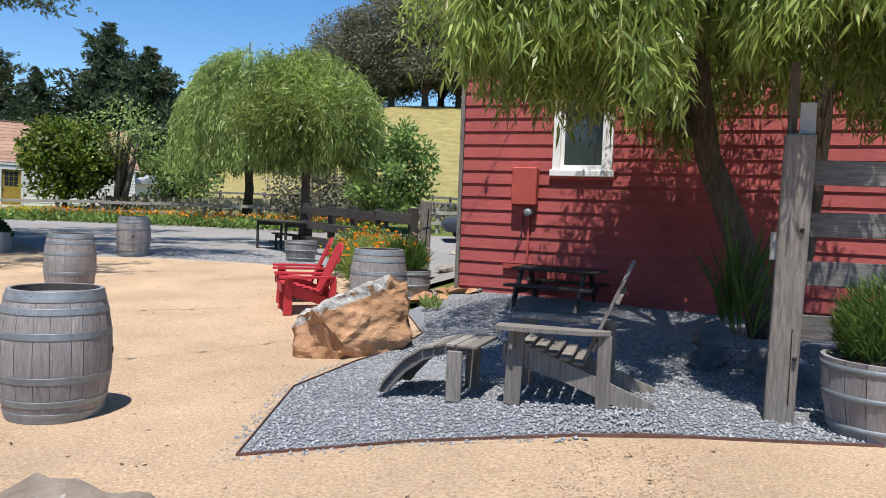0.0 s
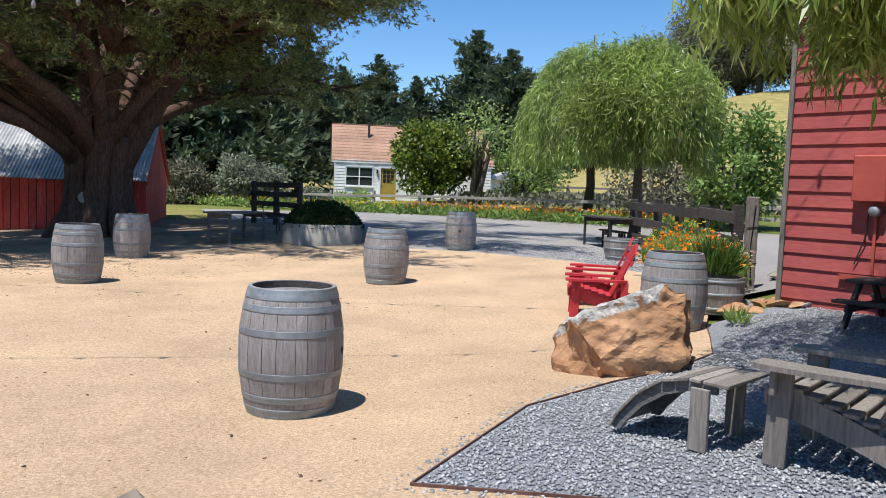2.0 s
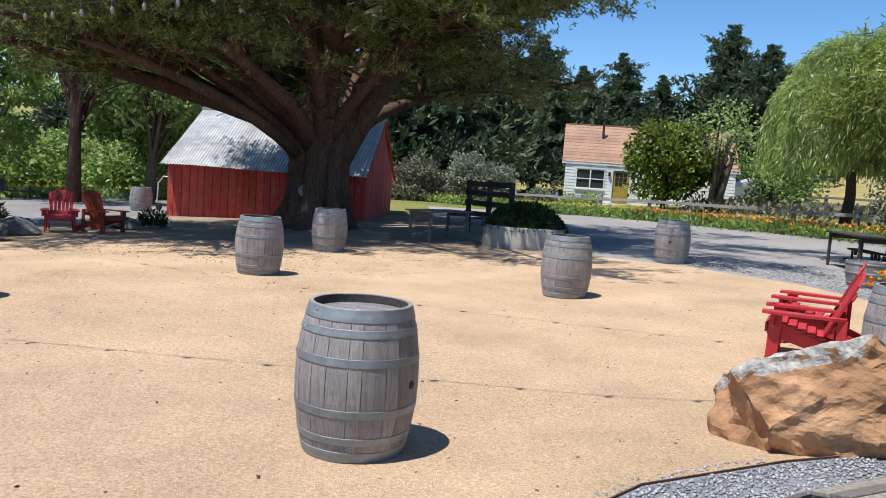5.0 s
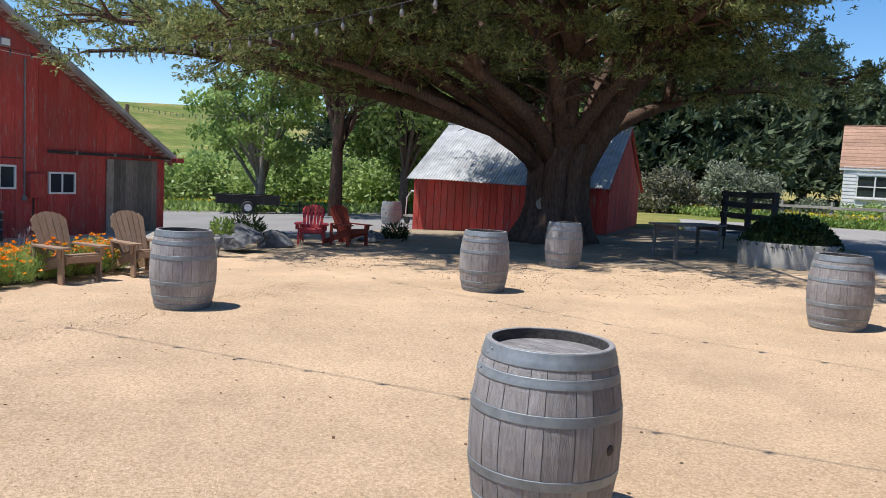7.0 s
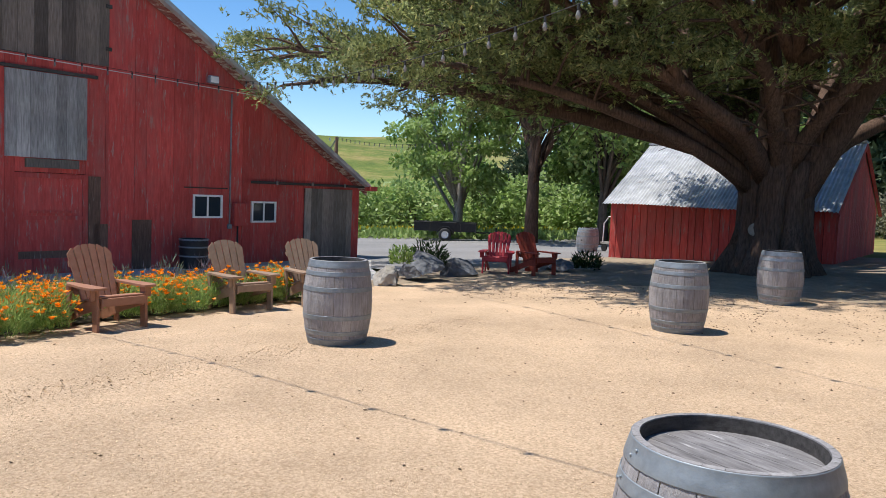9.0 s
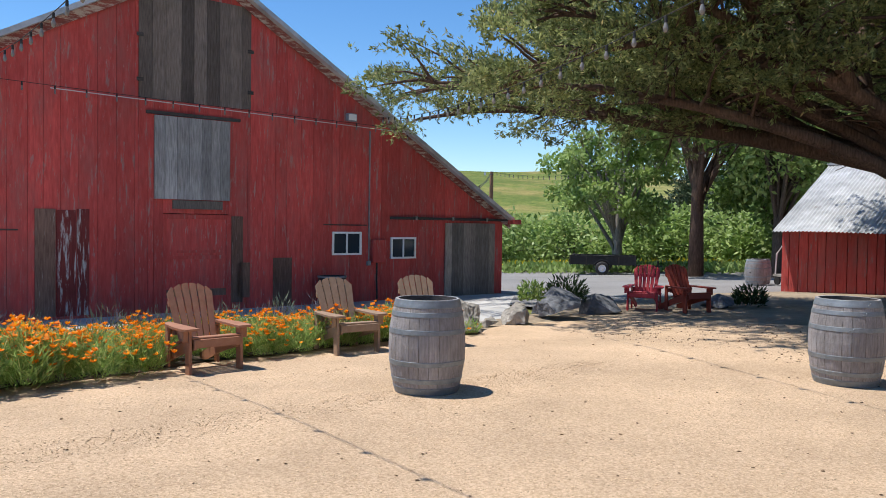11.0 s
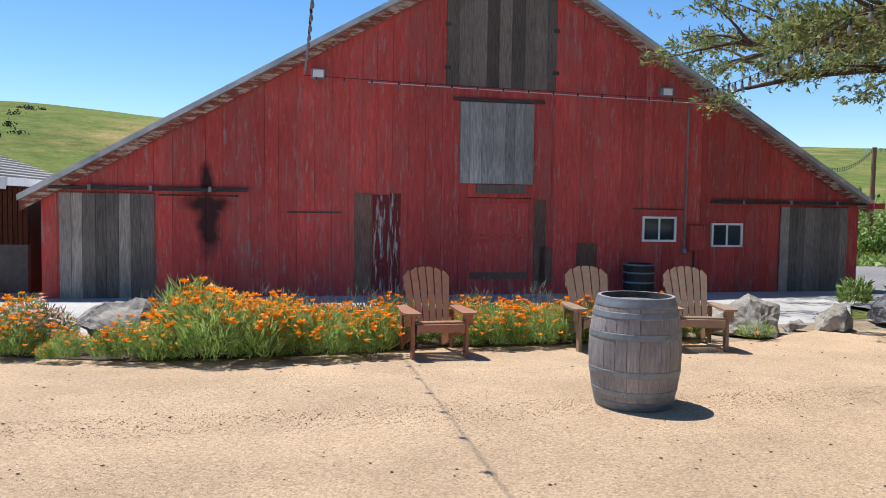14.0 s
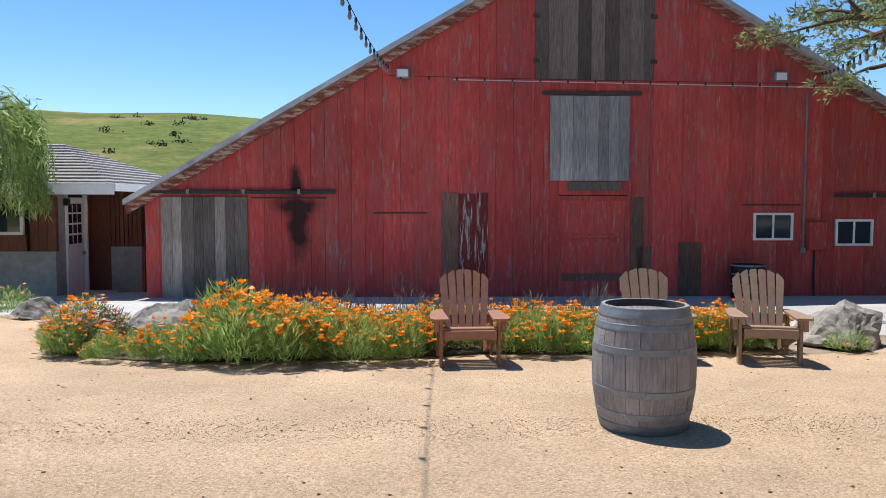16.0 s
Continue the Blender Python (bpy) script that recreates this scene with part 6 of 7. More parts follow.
def yard_post():
    """The thick cracked post by the willow, with planks running off it."""
    f = thing("plank_fence", on_ground(1.68, 5.22, -14) @ Matrix.Diagonal((0.86, 0.86, 0.86, 1)), "thick cracked grey post with weathered planks bolted to it", "fence")
    part("post", bx(-0.105, 0.105, -0.10, 0.10, -0.3, 2.16, pose(0, 0, 0, 0.5, 1.0, 0), 0.014), M_GREY_WOOD, f, "thick grey post with a long drying crack")
    for x0, z0 in ((0.02, 0.5), (0.05, 1.2), (-0.04, 1.75)):
        part("drying_crack", bx(x0 + 0.03, x0 + 0.038, -0.107, -0.098, z0 - 0.35, z0 + 0.22), M_DARK, f)
    for z in (1.90, 1.50, 1.13, 0.72):
        part("plank", bx(0.05, 3.3, 0.105, 0.145, z - 0.10, z + 0.085, pose(0, 0, 0, 0, 1.0 if z > 1.5 else -0.8, 0), 0.005), M_GREY_WOOD_X, f, "weathered plank with flaking pale paint")
    part("post", bx(2.3, 2.5, 0.17, 0.37, -0.3, 2.0, None, 0.01), M_GREY_WOOD, f)
    part("sign_plate", bx(0.03, 0.14, 0.02, 0.05, 2.155, 2.40), M_CONCRETE, f, "pale plate above the post")
    part("upper_stake", bx(-0.05, 0.015, 0.02, 0.09, 2.15, 2.7), M_BARK_GREY, f)
    part("tag", bx(-0.125, -0.065, 0.0, 0.03, 1.22, 1.43), M_CONCRETE, f, "small white tag")
    for z in (1.45, 0.5):
        bm = bmesh.new()
        bmesh.ops.create_icosphere(bm, subdivisions=1, radius=0.02, matrix=Matrix.Translation((0.08, -0.122, z)))
        part("bolt", bm, M_BLACK_METAL, f)
    return f


yard_post()


# ---- chairs ----
def adirondack(m, material, label, group="", slats=6, name="adirondack_chair"):
    """A slatted low garden chair; it faces its own -y, front feet at y = 0."""
    c = thing(name, m, label, "chair", group)
    w = 0.28
    for s in (-1, 1):
        x = s * (w + 0.02)
        part("front_leg", bx(x - 0.018, x + 0.018, 0.0, 0.11, 0.0, 0.48, pose(0, 0, 0, -2, 0, 0), 0.005), material, c)
        bm = bmesh.new()
        prism(bm, [(0.0, 0.27), (0.0, 0.38), (0.12, 0.385), (0.45, 0.27), (0.98, 0.07), (0.98, 0.0), (0.84, 0.0), (0.40, 0.16)], 0.0, 0.028, pose(s * (w - 0.03) + 0.014, 0, 0, 0, 0, 90))
        part("side_rail", bm, material, c)
        bm = bmesh.new()
        prism(bm, [(-0.10, 0.0), (-0.13, 0.06), (-0.13, 0.30), (-0.09, 0.62), (-0.03, 0.74), (0.03, 0.74), (0.05, 0.2), (0.05, 0.0)], 0.0, 0.026, pose(0, 0, 0))
        for v in bm.verts:
            px, py, pz = v.co
            v.co = Vector((s * (w + 0.04) - s * (px + 0.04) * 1.0, pz - 0.06, 0.485 + py))
        bmesh.ops.recalc_face_normals(bm, faces=bm.faces)
        part("armrest", bm, material, c)
        part("arm_bracket", bx(x + s * 0.02, x + s * 0.075, 0.03, 0.06, 0.36, 0.48, None, 0.004), material, c)
        part("back_leg", bx(x - 0.014, x + 0.014, 0.60, 0.69, 0.0, 0.485, pose(0, 0, 0, 0, 0, 0), 0.004), material, c)
    for i in range(6):
        y = 0.0 + i * 0.088
        z = 0.385 - 0.022 * max(0, i - 0.6) * 1.1
        part("seat_slat", bx(-w, w, y, y + 0.078, z, z + 0.022, None, 0.005), material, c)
    part("front_apron", bx(-w + 0.01, w - 0.01, -0.025, -0.002, 0.29, 0.385, None, 0.005), material, c)
    back = pose(0, 0.47, 0.24, -24, 0, 0)
    n = slats
    for i in range(n):
        t0, t1 = i / n, (i + 1) / n
        xb0, xb1 = -0.22 + 0.44 * t0, -0.22 + 0.44 * t1
        xt0, xt1 = -0.285 + 0.57 * t0, -0.285 + 0.57 * t1
        mid = abs((t0 + t1) / 2 - 0.5) * 2
        h = lambda t: 0.775 - 0.11 * (abs(t - 0.5) * 2) ** 2.2
        bm = bmesh.new()
        prism(bm, [(xb0 + 0.006, 0), (xb1 - 0.006, 0), (xt1 - 0.010, h(t1) - 0.012), (xt1 - 0.022, h(t1)), (xt0 + 0.022, h(t0)), (xt0 + 0.010, h(t0) - 0.012)], 0.0, 0.022, back)
        part("back_slat", bm, material, c)
    for z in (0.16, 0.50):
        part("back_rail", bx(-0.27, 0.27, 0.024, 0.05, z, z + 0.07, back, 0.004), material, c)
    part("rear_rail", bx(-w, w, 0.60, 0.63, 0.38, 0.46, None, 0.004), material, c)
    return c


def chair_at(x, y, rz, lift=0.022):
    return on_ground(x, y, rz, lift)


adirondack(chair_at(-10.2, 1.24, 137), M_CHAIR_BROWN, "warm brown slatted garden chair at the edge of the poppies", "chairs along the flower bed", 6)
adirondack(chair_at(-11.75, 2.52, 131), M_CHAIR_TAN, "tan-brown slatted garden chair among the poppies", "chairs along the flower bed", 5)
adirondack(chair_at(-12.42, 3.45, 122), M_CHAIR_TAN, "tan slatted garden chair beside the grey boulder", "chairs along the flower bed", 6)
adirondack(chair_at(-3.22, 10.02, -66), M_CHAIR_RED, "bright red slatted garden chair behind the boulder", "red chairs by the planters")
adirondack(chair_at(-3.62, 11.05, -72), M_CHAIR_RED, "bright red slatted garden chair next to its twin", "red chairs by the planters")
adirondack(chair_at(-18.45, 7.10, 74), M_CHAIR_RED, "deep red slatted chair in the shade of the big tree", "chairs under the tree")
adirondack(chair_at(-17.95, 8.15, 118), M_CHAIR_MAROON, "faded red-brown slatted chair in the shade of the big tree", "chairs under the tree")
adirondack(on_ground(-0.06, 5.67, -99, 0.036), M_GREY_WOOD, "weathered bare grey wooden garden chair on the gravel", "", 6).scale = (1.06, 1.04, 1.08)


def footstool():
    s = thing("footstool", on_ground(0, 0, 0, 0.0), "weathered grey slatted footstool with a curved end", "footstool")
    s.matrix_basis = on_ground(-0.378, 5.41, -13, 0.03)
    arc = [(0.0, 0.335), (-0.16, 0.33), (-0.32, 0.27), (-0.46, 0.17), (-0.56, 0.06), (-0.60, 0.0), (-0.66, 0.0), (-0.60, 0.10), (-0.48, 0.24), (-0.33, 0.345), (-0.16, 0.385), (0.0, 0.385)]
    for y in (0.0, 0.46):
        bm = bmesh.new()
        prism(bm, arc, y, y + 0.03)
        part("side_rail", bm, M_GREY_WOOD_X, s)
        part("leg", bx(-0.14, -0.03, y - 0.035, y - 0.003, 0.0, 0.36, None, 0.004), M_GREY_WOOD, s)
    top = arc[6:]
    for (xa, za), (xb, zb) in zip(top, top[1:]):
        L = math.hypot(xb - xa, zb - za)
        n = max(1, round(L / 0.075))
        for i in range(n):
            t = (i + 0.5) / n
            m = pose(xa + (xb - xa) * t, 0.245, za + (zb - za) * t, 0, -math.degrees(math.atan2(zb - za, xb - xa)), 0)
            part("slat", bx(-L / n * 0.44, L / n * 0.44, -0.27, 0.27, 0.003, 0.022, m, 0.003), M_GREY_WOOD, s)
    part("end_slat", bx(-0.02, 0.08, -0.03, 0.52, 0.386, 0.408, None, 0.004), M_GREY_WOOD, s)
    return s


footstool()


def picnic_table(m, L, H, label):
    t = thing("picnic_table", m, label, "table")
    for i in range(4):
        part("top_board", bx(-L / 2, L / 2, -0.29 + i * 0.147, -0.29 + i * 0.147 + 0.138, H - 0.035, H, None, 0.005), M_DARK_WOOD, t)
    for y in (-0.60, 0.42):
        part("bench_board", bx(-L / 2, L / 2, y, y + 0.20, H * 0.6 - 0.035, H * 0.6, None, 0.005), M_DARK_WOOD, t)
    for x in (-L / 2 + 0.14, L / 2 - 0.18):
        for s in (-1, 1):
            bm = bmesh.new()
            prism(bm, [(s * 0.50, 0.0), (s * 0.60, 0.0), (s * 0.24, H - 0.04), (s * 0.14, H - 0.04)], 0.0, 0.04, pose(x, 0, 0, 0, 0, 90))
            part("leg", bm, M_DARK_WOOD, t)
        part("cross_brace", bx(x + 0.002, x + 0.038, -0.62, 0.62, H * 0.6 - 0.12, H * 0.6 - 0.038, None, 0.003), M_DARK_WOOD, t)
    return t


picnic_table(on_ground(0.45, 10.35, -17, 0.03), 1.15, 0.50, "small dark weathered picnic table against the red house")


def trestle_table(m, L, W, H, label, material, leg=0.06):
    t = thing("table", m, label, "table")
    for i in range(5):
        part("top_board", bx(-L / 2, L / 2, -W / 2 + W * i / 5 + 0.004, -W / 2 + W * (i + 1) / 5 - 0.004, H - 0.04, H, None, 0.004), material, t)
    for x in (-L / 2 + 0.15, L / 2 - 0.15):
        for y in (-W / 2 + 0.08, W / 2 - 0.08):
            part("leg", bx(x - leg / 2, x + leg / 2, y - leg / 2, y + leg / 2, 0, H - 0.042, None, 0.004), material, t)
        part("end_rail", bx(x - 0.02, x + 0.02, -W / 2 + 0.12, W / 2 - 0.12, H - 0.15, H - 0.045), material, t)
    part("stretcher", bx(-L / 2 + 0.18, L / 2 - 0.18, -0.03, 0.03, 0.16, 0.22), material, t)
    return t


trestle_table(on_ground(-14.4, 14.9, 105, 0.02), 1.9, 0.75, 0.76, "grey wooden trestle table under the big tree", M_GREY_WOOD_X)
trestle_table(on_ground(-6.5, 20.3, 130, 0.02), 2.3, 0.85, 0.80, "dark slatted outdoor table beside the small willow", M_DARK_WOOD)
trestle_table(on_ground(-6.42, 20.36, 130, 0.02), 1.5, 0.3, 0.45, "low dark bench pushed under the table", M_DARK_WOOD, 0.045)


# ---- rocks ----
def rock(m, size, seed, material, label, name="boulder", detail=3, rough=0.22, category="rock", group="", extra=None):
    """A rock: a chipped, noise-worn lump of this size, standing on its base."""
    rng = random.Random(seed)
    bm = bmesh.new()
    pts = extra or [(rng.uniform(-1, 1), rng.uniform(-1, 1), rng.uniform(0.0, 1)) for _ in range(16)]
    for p in pts:
        v = Vector(p) if extra else Vector((p[0], p[1], 0)).normalized() * rng.uniform(0.7, 1.0) * math.sqrt(max(0.1, 1 - p[2] ** 2)) + Vector((0, 0, p[2] * 1.0))
        bm.verts.new((v.x * size[0], v.y * size[1], v.z * size[2] - (0.12 * size[2] if not extra else 0)))
    r = bmesh.ops.convex_hull(bm, input=bm.verts)
    bmesh.ops.delete(bm, geom=[e for e in r["geom_interior"] if isinstance(e, bmesh.types.BMVert)], context="VERTS")
    for _ in range(detail):
        bmesh.ops.subdivide_edges(bm, edges=[e for e in bm.edges if e.calc_length() > 0.05], cuts=1, use_grid_fill=True)
    bmesh.ops.triangulate(bm, faces=bm.faces)
    bm.normal_update()
    k = max(size)
    for v in bm.verts:
        p = v.co / k + Vector((seed, 0, 0))
        d = noise.fractal(p * 2.2, 1.0, 2.0, 4) * rough * 0.6 + abs(noise.noise(p * 4.0)) * -rough * 0.35 + noise.noise(p * 11) * rough * 0.12
        v.co += v.normal * d * k * 0.6
    ob = part(name, bm, material)
    ob.matrix_basis = m
    return tagged(ob, label, category, group)


big = rock(on_ground(-1.67, 7.66, 0, -0.04), (1, 1, 1), 77, M_ROCK_TAN, "large tan sandstone boulder with a lichen-grey top, on the gravel edge", "boulder", 5, 0.25, extra=
           [(-0.55, -0.30, -0.1), (-0.02, -0.60, -0.1), (0.46, -0.15, -0.1), (0.50, 0.50, -0.1), (-0.15, 0.75, -0.1), (-0.56, -0.24, 0.40), (-0.30, -0.62, 0.54), (0.02, -0.66, 0.22), (0.36, -0.12, 0.86), (0.52, -0.02, 0.80), (0.53, -0.1, 0.35), (0.44, 0.50, 0.62), (-0.30, 0.62, 0.36)])
big.scale = (1.0, 1.0, 0.97)
big.data.materials.append(M_ROCK_SPECK)
for f in big.data.polygons:
    if f.normal.z > 0.0 and f.center.z > 0.53 + 0.5 * f.center.x - 0.1 * f.center.y and f.center.x < 0.34:
        f.material_index = 1
rock(on_ground(-14.55, 3.5), (0.88, 0.66, 0.66), 5, M_ROCK_GREY, "rounded grey lichen-spotted boulder at the end of the flower bed")
rock(on_ground(-8.85, -2.4, 30), (0.88, 0.66, 0.68), 6, M_ROCK_GREY, "pale grey boulder among the poppies")
rock(on_ground(-8.9, -6.9), (0.50, 0.45, 0.42), 7, M_ROCK_GREY, "grey boulder beside the brown building")
rock(on_ground(-15.75, 4.55, 20), (0.42, 0.36, 0.46), 8, M_ROCK_GREY, "squarish pale stone block beside the dark rocks")
rock(on_ground(-15.3, 4.05), (0.30, 0.22, 0.20), 9, M_ROCK_GREY, "small grey stone at the yard's edge")
rock(on_ground(-17.0, 5.35, 10), (0.92, 0.7, 0.74), 10, M_ROCK_DARK, "large dark blue-grey boulder in the shade", rough=0.15)
rock(on_ground(-17.9, 6.2, 80), (0.55, 0.5, 0.5), 11, M_ROCK_DARK, "dark boulder behind the red chairs", rough=0.15)
rock(on_ground(-19.3, 8.9, 40), (0.5, 0.45, 0.36), 12, M_ROCK_DARK, "dark stone by the red chairs")
rock(on_ground(1.68, 7.05, 0, 0.14), (0.24, 0.22, 0.30), 13, M_ROCK_DARK, "dark stone stacked at the foot of the willow")
rock(on_ground(1.60, 6.80, 50), (0.30, 0.25, 0.28), 14, M_ROCK_DARK, "dark stone at the foot of the willow")
rock(on_ground(2.0, 6.45, 110), (0.48, 0.34, 0.28), 15, M_ROCK_DARK, "flat dark stone at the foot of the willow")
rock(on_ground(-1.55, 2.64, 15), (0.70, 0.47, 0.50), 16, M_ROCK_BROWN, "low grey boulder in the yard", rough=0.15)
rng_r = random.Random(8)
for i in range(16):
    x, y = -1.05 + rng_r.uniform(-0.45, 0.45), 11.15 + rng_r.uniform(-0.45, 0.55)
    s = rng_r.uniform(0.09, 0.22)
    rock(on_ground(x, y, rng_r.uniform(0, 360)), (s * 1.3, s, s * 0.75), 30 + i, M_ROCK_TAN if i % 3 else M_ROCK_GREY, "tan rubble stone heaped at the corner of the house", "stone", 2, group="rubble at the house corner")
for i in range(12):
    x, y = -0.6 + rng_r.uniform(-0.9, 0.9), 15.2 + rng_r.uniform(-0.5, 0.5)
    s = rng_r.uniform(0.2, 0.4)
    rock(on_ground(x, y, rng_r.uniform(0, 360), 0.02 + 0.3 * (i % 3)), (s * 1.3, s, s * 0.7), 60 + i, M_ROCK_GREY, "grey stone of the dry wall behind the gate", "stone", 2, group="dry stone wall")


# ---- planters ----
def half_barrel(m, label, r0=0.30, r1=0.36, h=0.46, material=None):
    b = thing("barrel_planter", m, label, "planter", "barrel planters")
    n = 18
    for i in range(n):
        a0, a1 = 2 * math.pi * i / n + 0.006, 2 * math.pi * (i + 1) / n - 0.006
        bm = bmesh.new()
        ring = []
        for r, z in ((r0, 0), ((r0 + r1) / 2 + 0.02, h / 2), (r1, h), (r1 - 0.03, h), (r1 - 0.03, h - 0.08)):
            ring.append([bm.verts.new((r * math.cos(a), r * math.sin(a), z)) for a in (a0, (a0 + a1) / 2, a1)])
        for p, q in zip(ring, ring[1:]):
            for j in range(2):
                bm.faces.new([p[j], p[j + 1], q[j + 1], q[j]])
        part("stave", bm, material or M_OAK, b)
    for z in (0.05, h * 0.5, h - 0.07):
        bm = bmesh.new()
        rr = lambda q: r0 + (r1 - r0) * q / h + 0.02 * (1 - abs(q - h / 2) / (h / 2)) + 0.004
        lathe(bm, [(rr(z) - 0.003, z), (rr(z) + 0.002, z + 0.002), (rr(z + 0.04) + 0.002, z + 0.038), (rr(z + 0.04) - 0.003, z + 0.04)], 32)
        part("hoop", bm, M_HOOP, b, "", True)
    bm = bmesh.new()
    lathe(bm, [(r1 - 0.03, h - 0.06), (0.15, h - 0.045), (0.001, h - 0.04)], 20)
    part("soil", bm, M_SOIL, b, "dark potting soil")
    return b


half_barrel(on_ground(-1.72, 11.15, 10), "half-barrel planter with grasses and orange flowers by the gate post")
half_barrel(on_ground(-2.4, 12.1, 40), "half-barrel planter overflowing with orange poppies")
half_barrel(on_ground(2.25, 5.02, 70), "half-barrel planter holding a rosemary bush", 0.31, 0.38, 0.48)
half_barrel(on_ground(-5.0, 16.9, 70), "half-barrel planter beside the plank fence")


def herb(m, label, count, height, spread, material, seed, leaf=0.08, width=0.012, up=1.0, name="plant", category="plant", flower=None, flowers=0, fsize=0.05, group=""):
    """A clump of fine stems and leaves, with flowers on top where given."""
    rng = np.random.default_rng(seed)
    t = thing(name, m, label, category, group)
    a = rng.uniform(0, 2 * math.pi, count)
    r = spread * np.sqrt(rng.random(count))
    hgt = height * (1 - 0.55 * (r / spread) ** 2) * rng.uniform(0.15, 1.0, count)
    lean = 0.25
    roots = np.stack([r * np.cos(a) * (0.55 + lean * hgt / height * 1.6), r * np.sin(a) * (0.55 + lean * hgt / height * 1.6), hgt], 1)
    d = np.stack([np.cos(a) * 0.6, np.sin(a) * 0.6, np.full(count, up)], 1) + rng.normal(size=(count, 3)) * 0.5
    part("foliage", leaf_mesh("foliage", roots, d, leaf * rng.uniform(0.5, 1.4, count), np.full(count, width) * rng.uniform(0.6, 1.3, count), rng=rng), material, t)
    if flower:
        petals_r, petals_d = [], []
        aa = rng.uniform(0, 2 * math.pi, flowers)
        rr = spread * np.sqrt(rng.random(flowers)) * 1.0
        hh = height * (1 - 0.5 * (rr / spread) ** 2) * rng.uniform(0.75, 1.18, flowers)
        for i in range(flowers):
            c = np.array([rr[i] * math.cos(aa[i]), rr[i] * math.sin(aa[i]), hh[i]])
            tilt = rng.normal(size=3) * 0.35
            for k in range(5):
                b = 2 * math.pi * k / 5 + aa[i]
                petals_r.append(c)
                petals_d.append(np.array([math.cos(b), math.sin(b), 0.75]) + tilt)
        R, D = np.array(petals_r), np.array(petals_d)
        q = len(R)
        sides = np.cross(D, np.array([0, 0, 1.0]))
        part("bloom", leaf_mesh("bloom", R, D, np.full(q, fsize), np.full(q, fsize * 0.95), sides=np.cross(D, sides), rng=rng), flower, t)["kind"] = "stuff"
    return t


herb(on_ground(2.25, 5.02, 0, 0.43), "bushy green rosemary in the barrel planter", 5200, 0.55, 0.42, M_IRIS, 3, 0.10, 0.010, 1.2, "rosemary_bush", "bush")
herb(on_ground(-1.72, 11.15, 0, 0.42), "strap-leaved grasses with a few orange flowers in the planter", 900, 0.40, 0.36, M_IRIS, 4, 0.24, 0.018, 1.6, "planter_grass", "plant", M_POPPY, 14)
herb(on_ground(-2.4, 12.1, 0, 0.42), "mound of orange poppies in the planter", 3000, 0.50, 0.70, M_POPPY_LEAF, 5, 0.10, 0.014, 1.0, "poppy_plant", "plant", M_POPPY, 130)
herb(on_ground(-2.45, 12.9, 0, 0.0), "leafy green flowering clump beside the plank fence", 4200, 0.95, 0.85, M_BROAD_LIGHT, 6, 0.10, 0.03, 1.0, "garden_plant", "plant", M_POPPY, 110)
herb(on_ground(-3.0, 14.3, 0, 0.0), "leafy green flowering clump beside the plank fence", 4200, 0.95, 0.95, M_BROAD, 7, 0.10, 0.03, 1.0, "garden_plant", "plant", M_YELLOW, 60)
herb(on_ground(2.05, 7.6), "tall sword-leaved iris at the foot of the willow", 110, 0.8, 0.22, M_IRIS, 8, 0.7, 0.035, 2.2, "iris_clump", "plant")
herb(on_ground(-1.2, 10.05), "small bright green tuft in the gravel", 160, 0.16, 0.16, M_BROAD_LIGHT, 9, 0.12, 0.02, 1.2, "weed_tuft", "plant")
herb(on_ground(-2.0, 12.9, 0, 0), "white-flowered shrub behind the gate post", 1200, 0.9, 0.5, M_BROAD_LIGHT, 10, 0.09, 0.025, 1.0, "flowering_shrub", "shrub", M_PINK, 60, 0.04)


def round_planter():
    p = thing("round_planter", on_ground(-12.55, 16.05), "round grey stone planter with a clipped dark hedge", "planter")
    bm = bmesh.new()
    lathe(bm, [(1.0, -0.1), (1.02, 0.46), (1.0, 0.48), (0.86, 0.48), (0.86, 0.30), (0.001, 0.30)], 36)
    part("stone_ring", bm, M_BLOCK, p, "pale stone ring", True)
    rng = np.random.default_rng(2)
    k = 7000
    a, r = rng.uniform(0, 2 * math.pi, k), 1.0 * np.sqrt(rng.random(k))
    z = 0.34 + (0.62 * (1 - r ** 3) + 0.08) * rng.uniform(0.3, 1.0, k)
    roots = np.stack([r * np.cos(a), r * np.sin(a), z], 1)
    d = rng.normal(size=(k, 3)) * 0.7 + np.array([0, 0, 0.5])
    part("hedge", leaf_mesh("hedge", roots, d, np.full(k, 0.10), np.full(k, 0.045), rng=rng), M_HEDGE, p, "dark clipped hedge")
    return p


round_planter()


def dark_tub():
    m = BARN @ pose(14.5, -0.62, 0, 0, 0, 0)
    t = thing("rain_tub", pose(m.translation.x, m.translation.y, ground_z(m.translation.x, m.translation.y), 0, 0, 135), "black ribbed water tub standing against the barn", "tub")
    bm = bmesh.new()
    prof = []
    for i in range(9):
        z = 0.74 * i / 8
        prof.append((0.33 + (0.018 if i % 2 else 0.0), z))
    lathe(bm, prof + [(0.30, 0.74), (0.29, 0.67), (0.001, 0.67)], 28)
    part("tub_body", bm, M_BLACK_METAL, t, "", True)
    for z in (0.30, 0.52, 0.70):
        bm = bmesh.new()
        lathe(bm, [(0.348, z), (0.36, z + 0.01), (0.36, z + 0.03), (0.348, z + 0.04)], 28)
        part("hoop", bm, M_HOOP, t, "", True)
    return t


dark_tub()


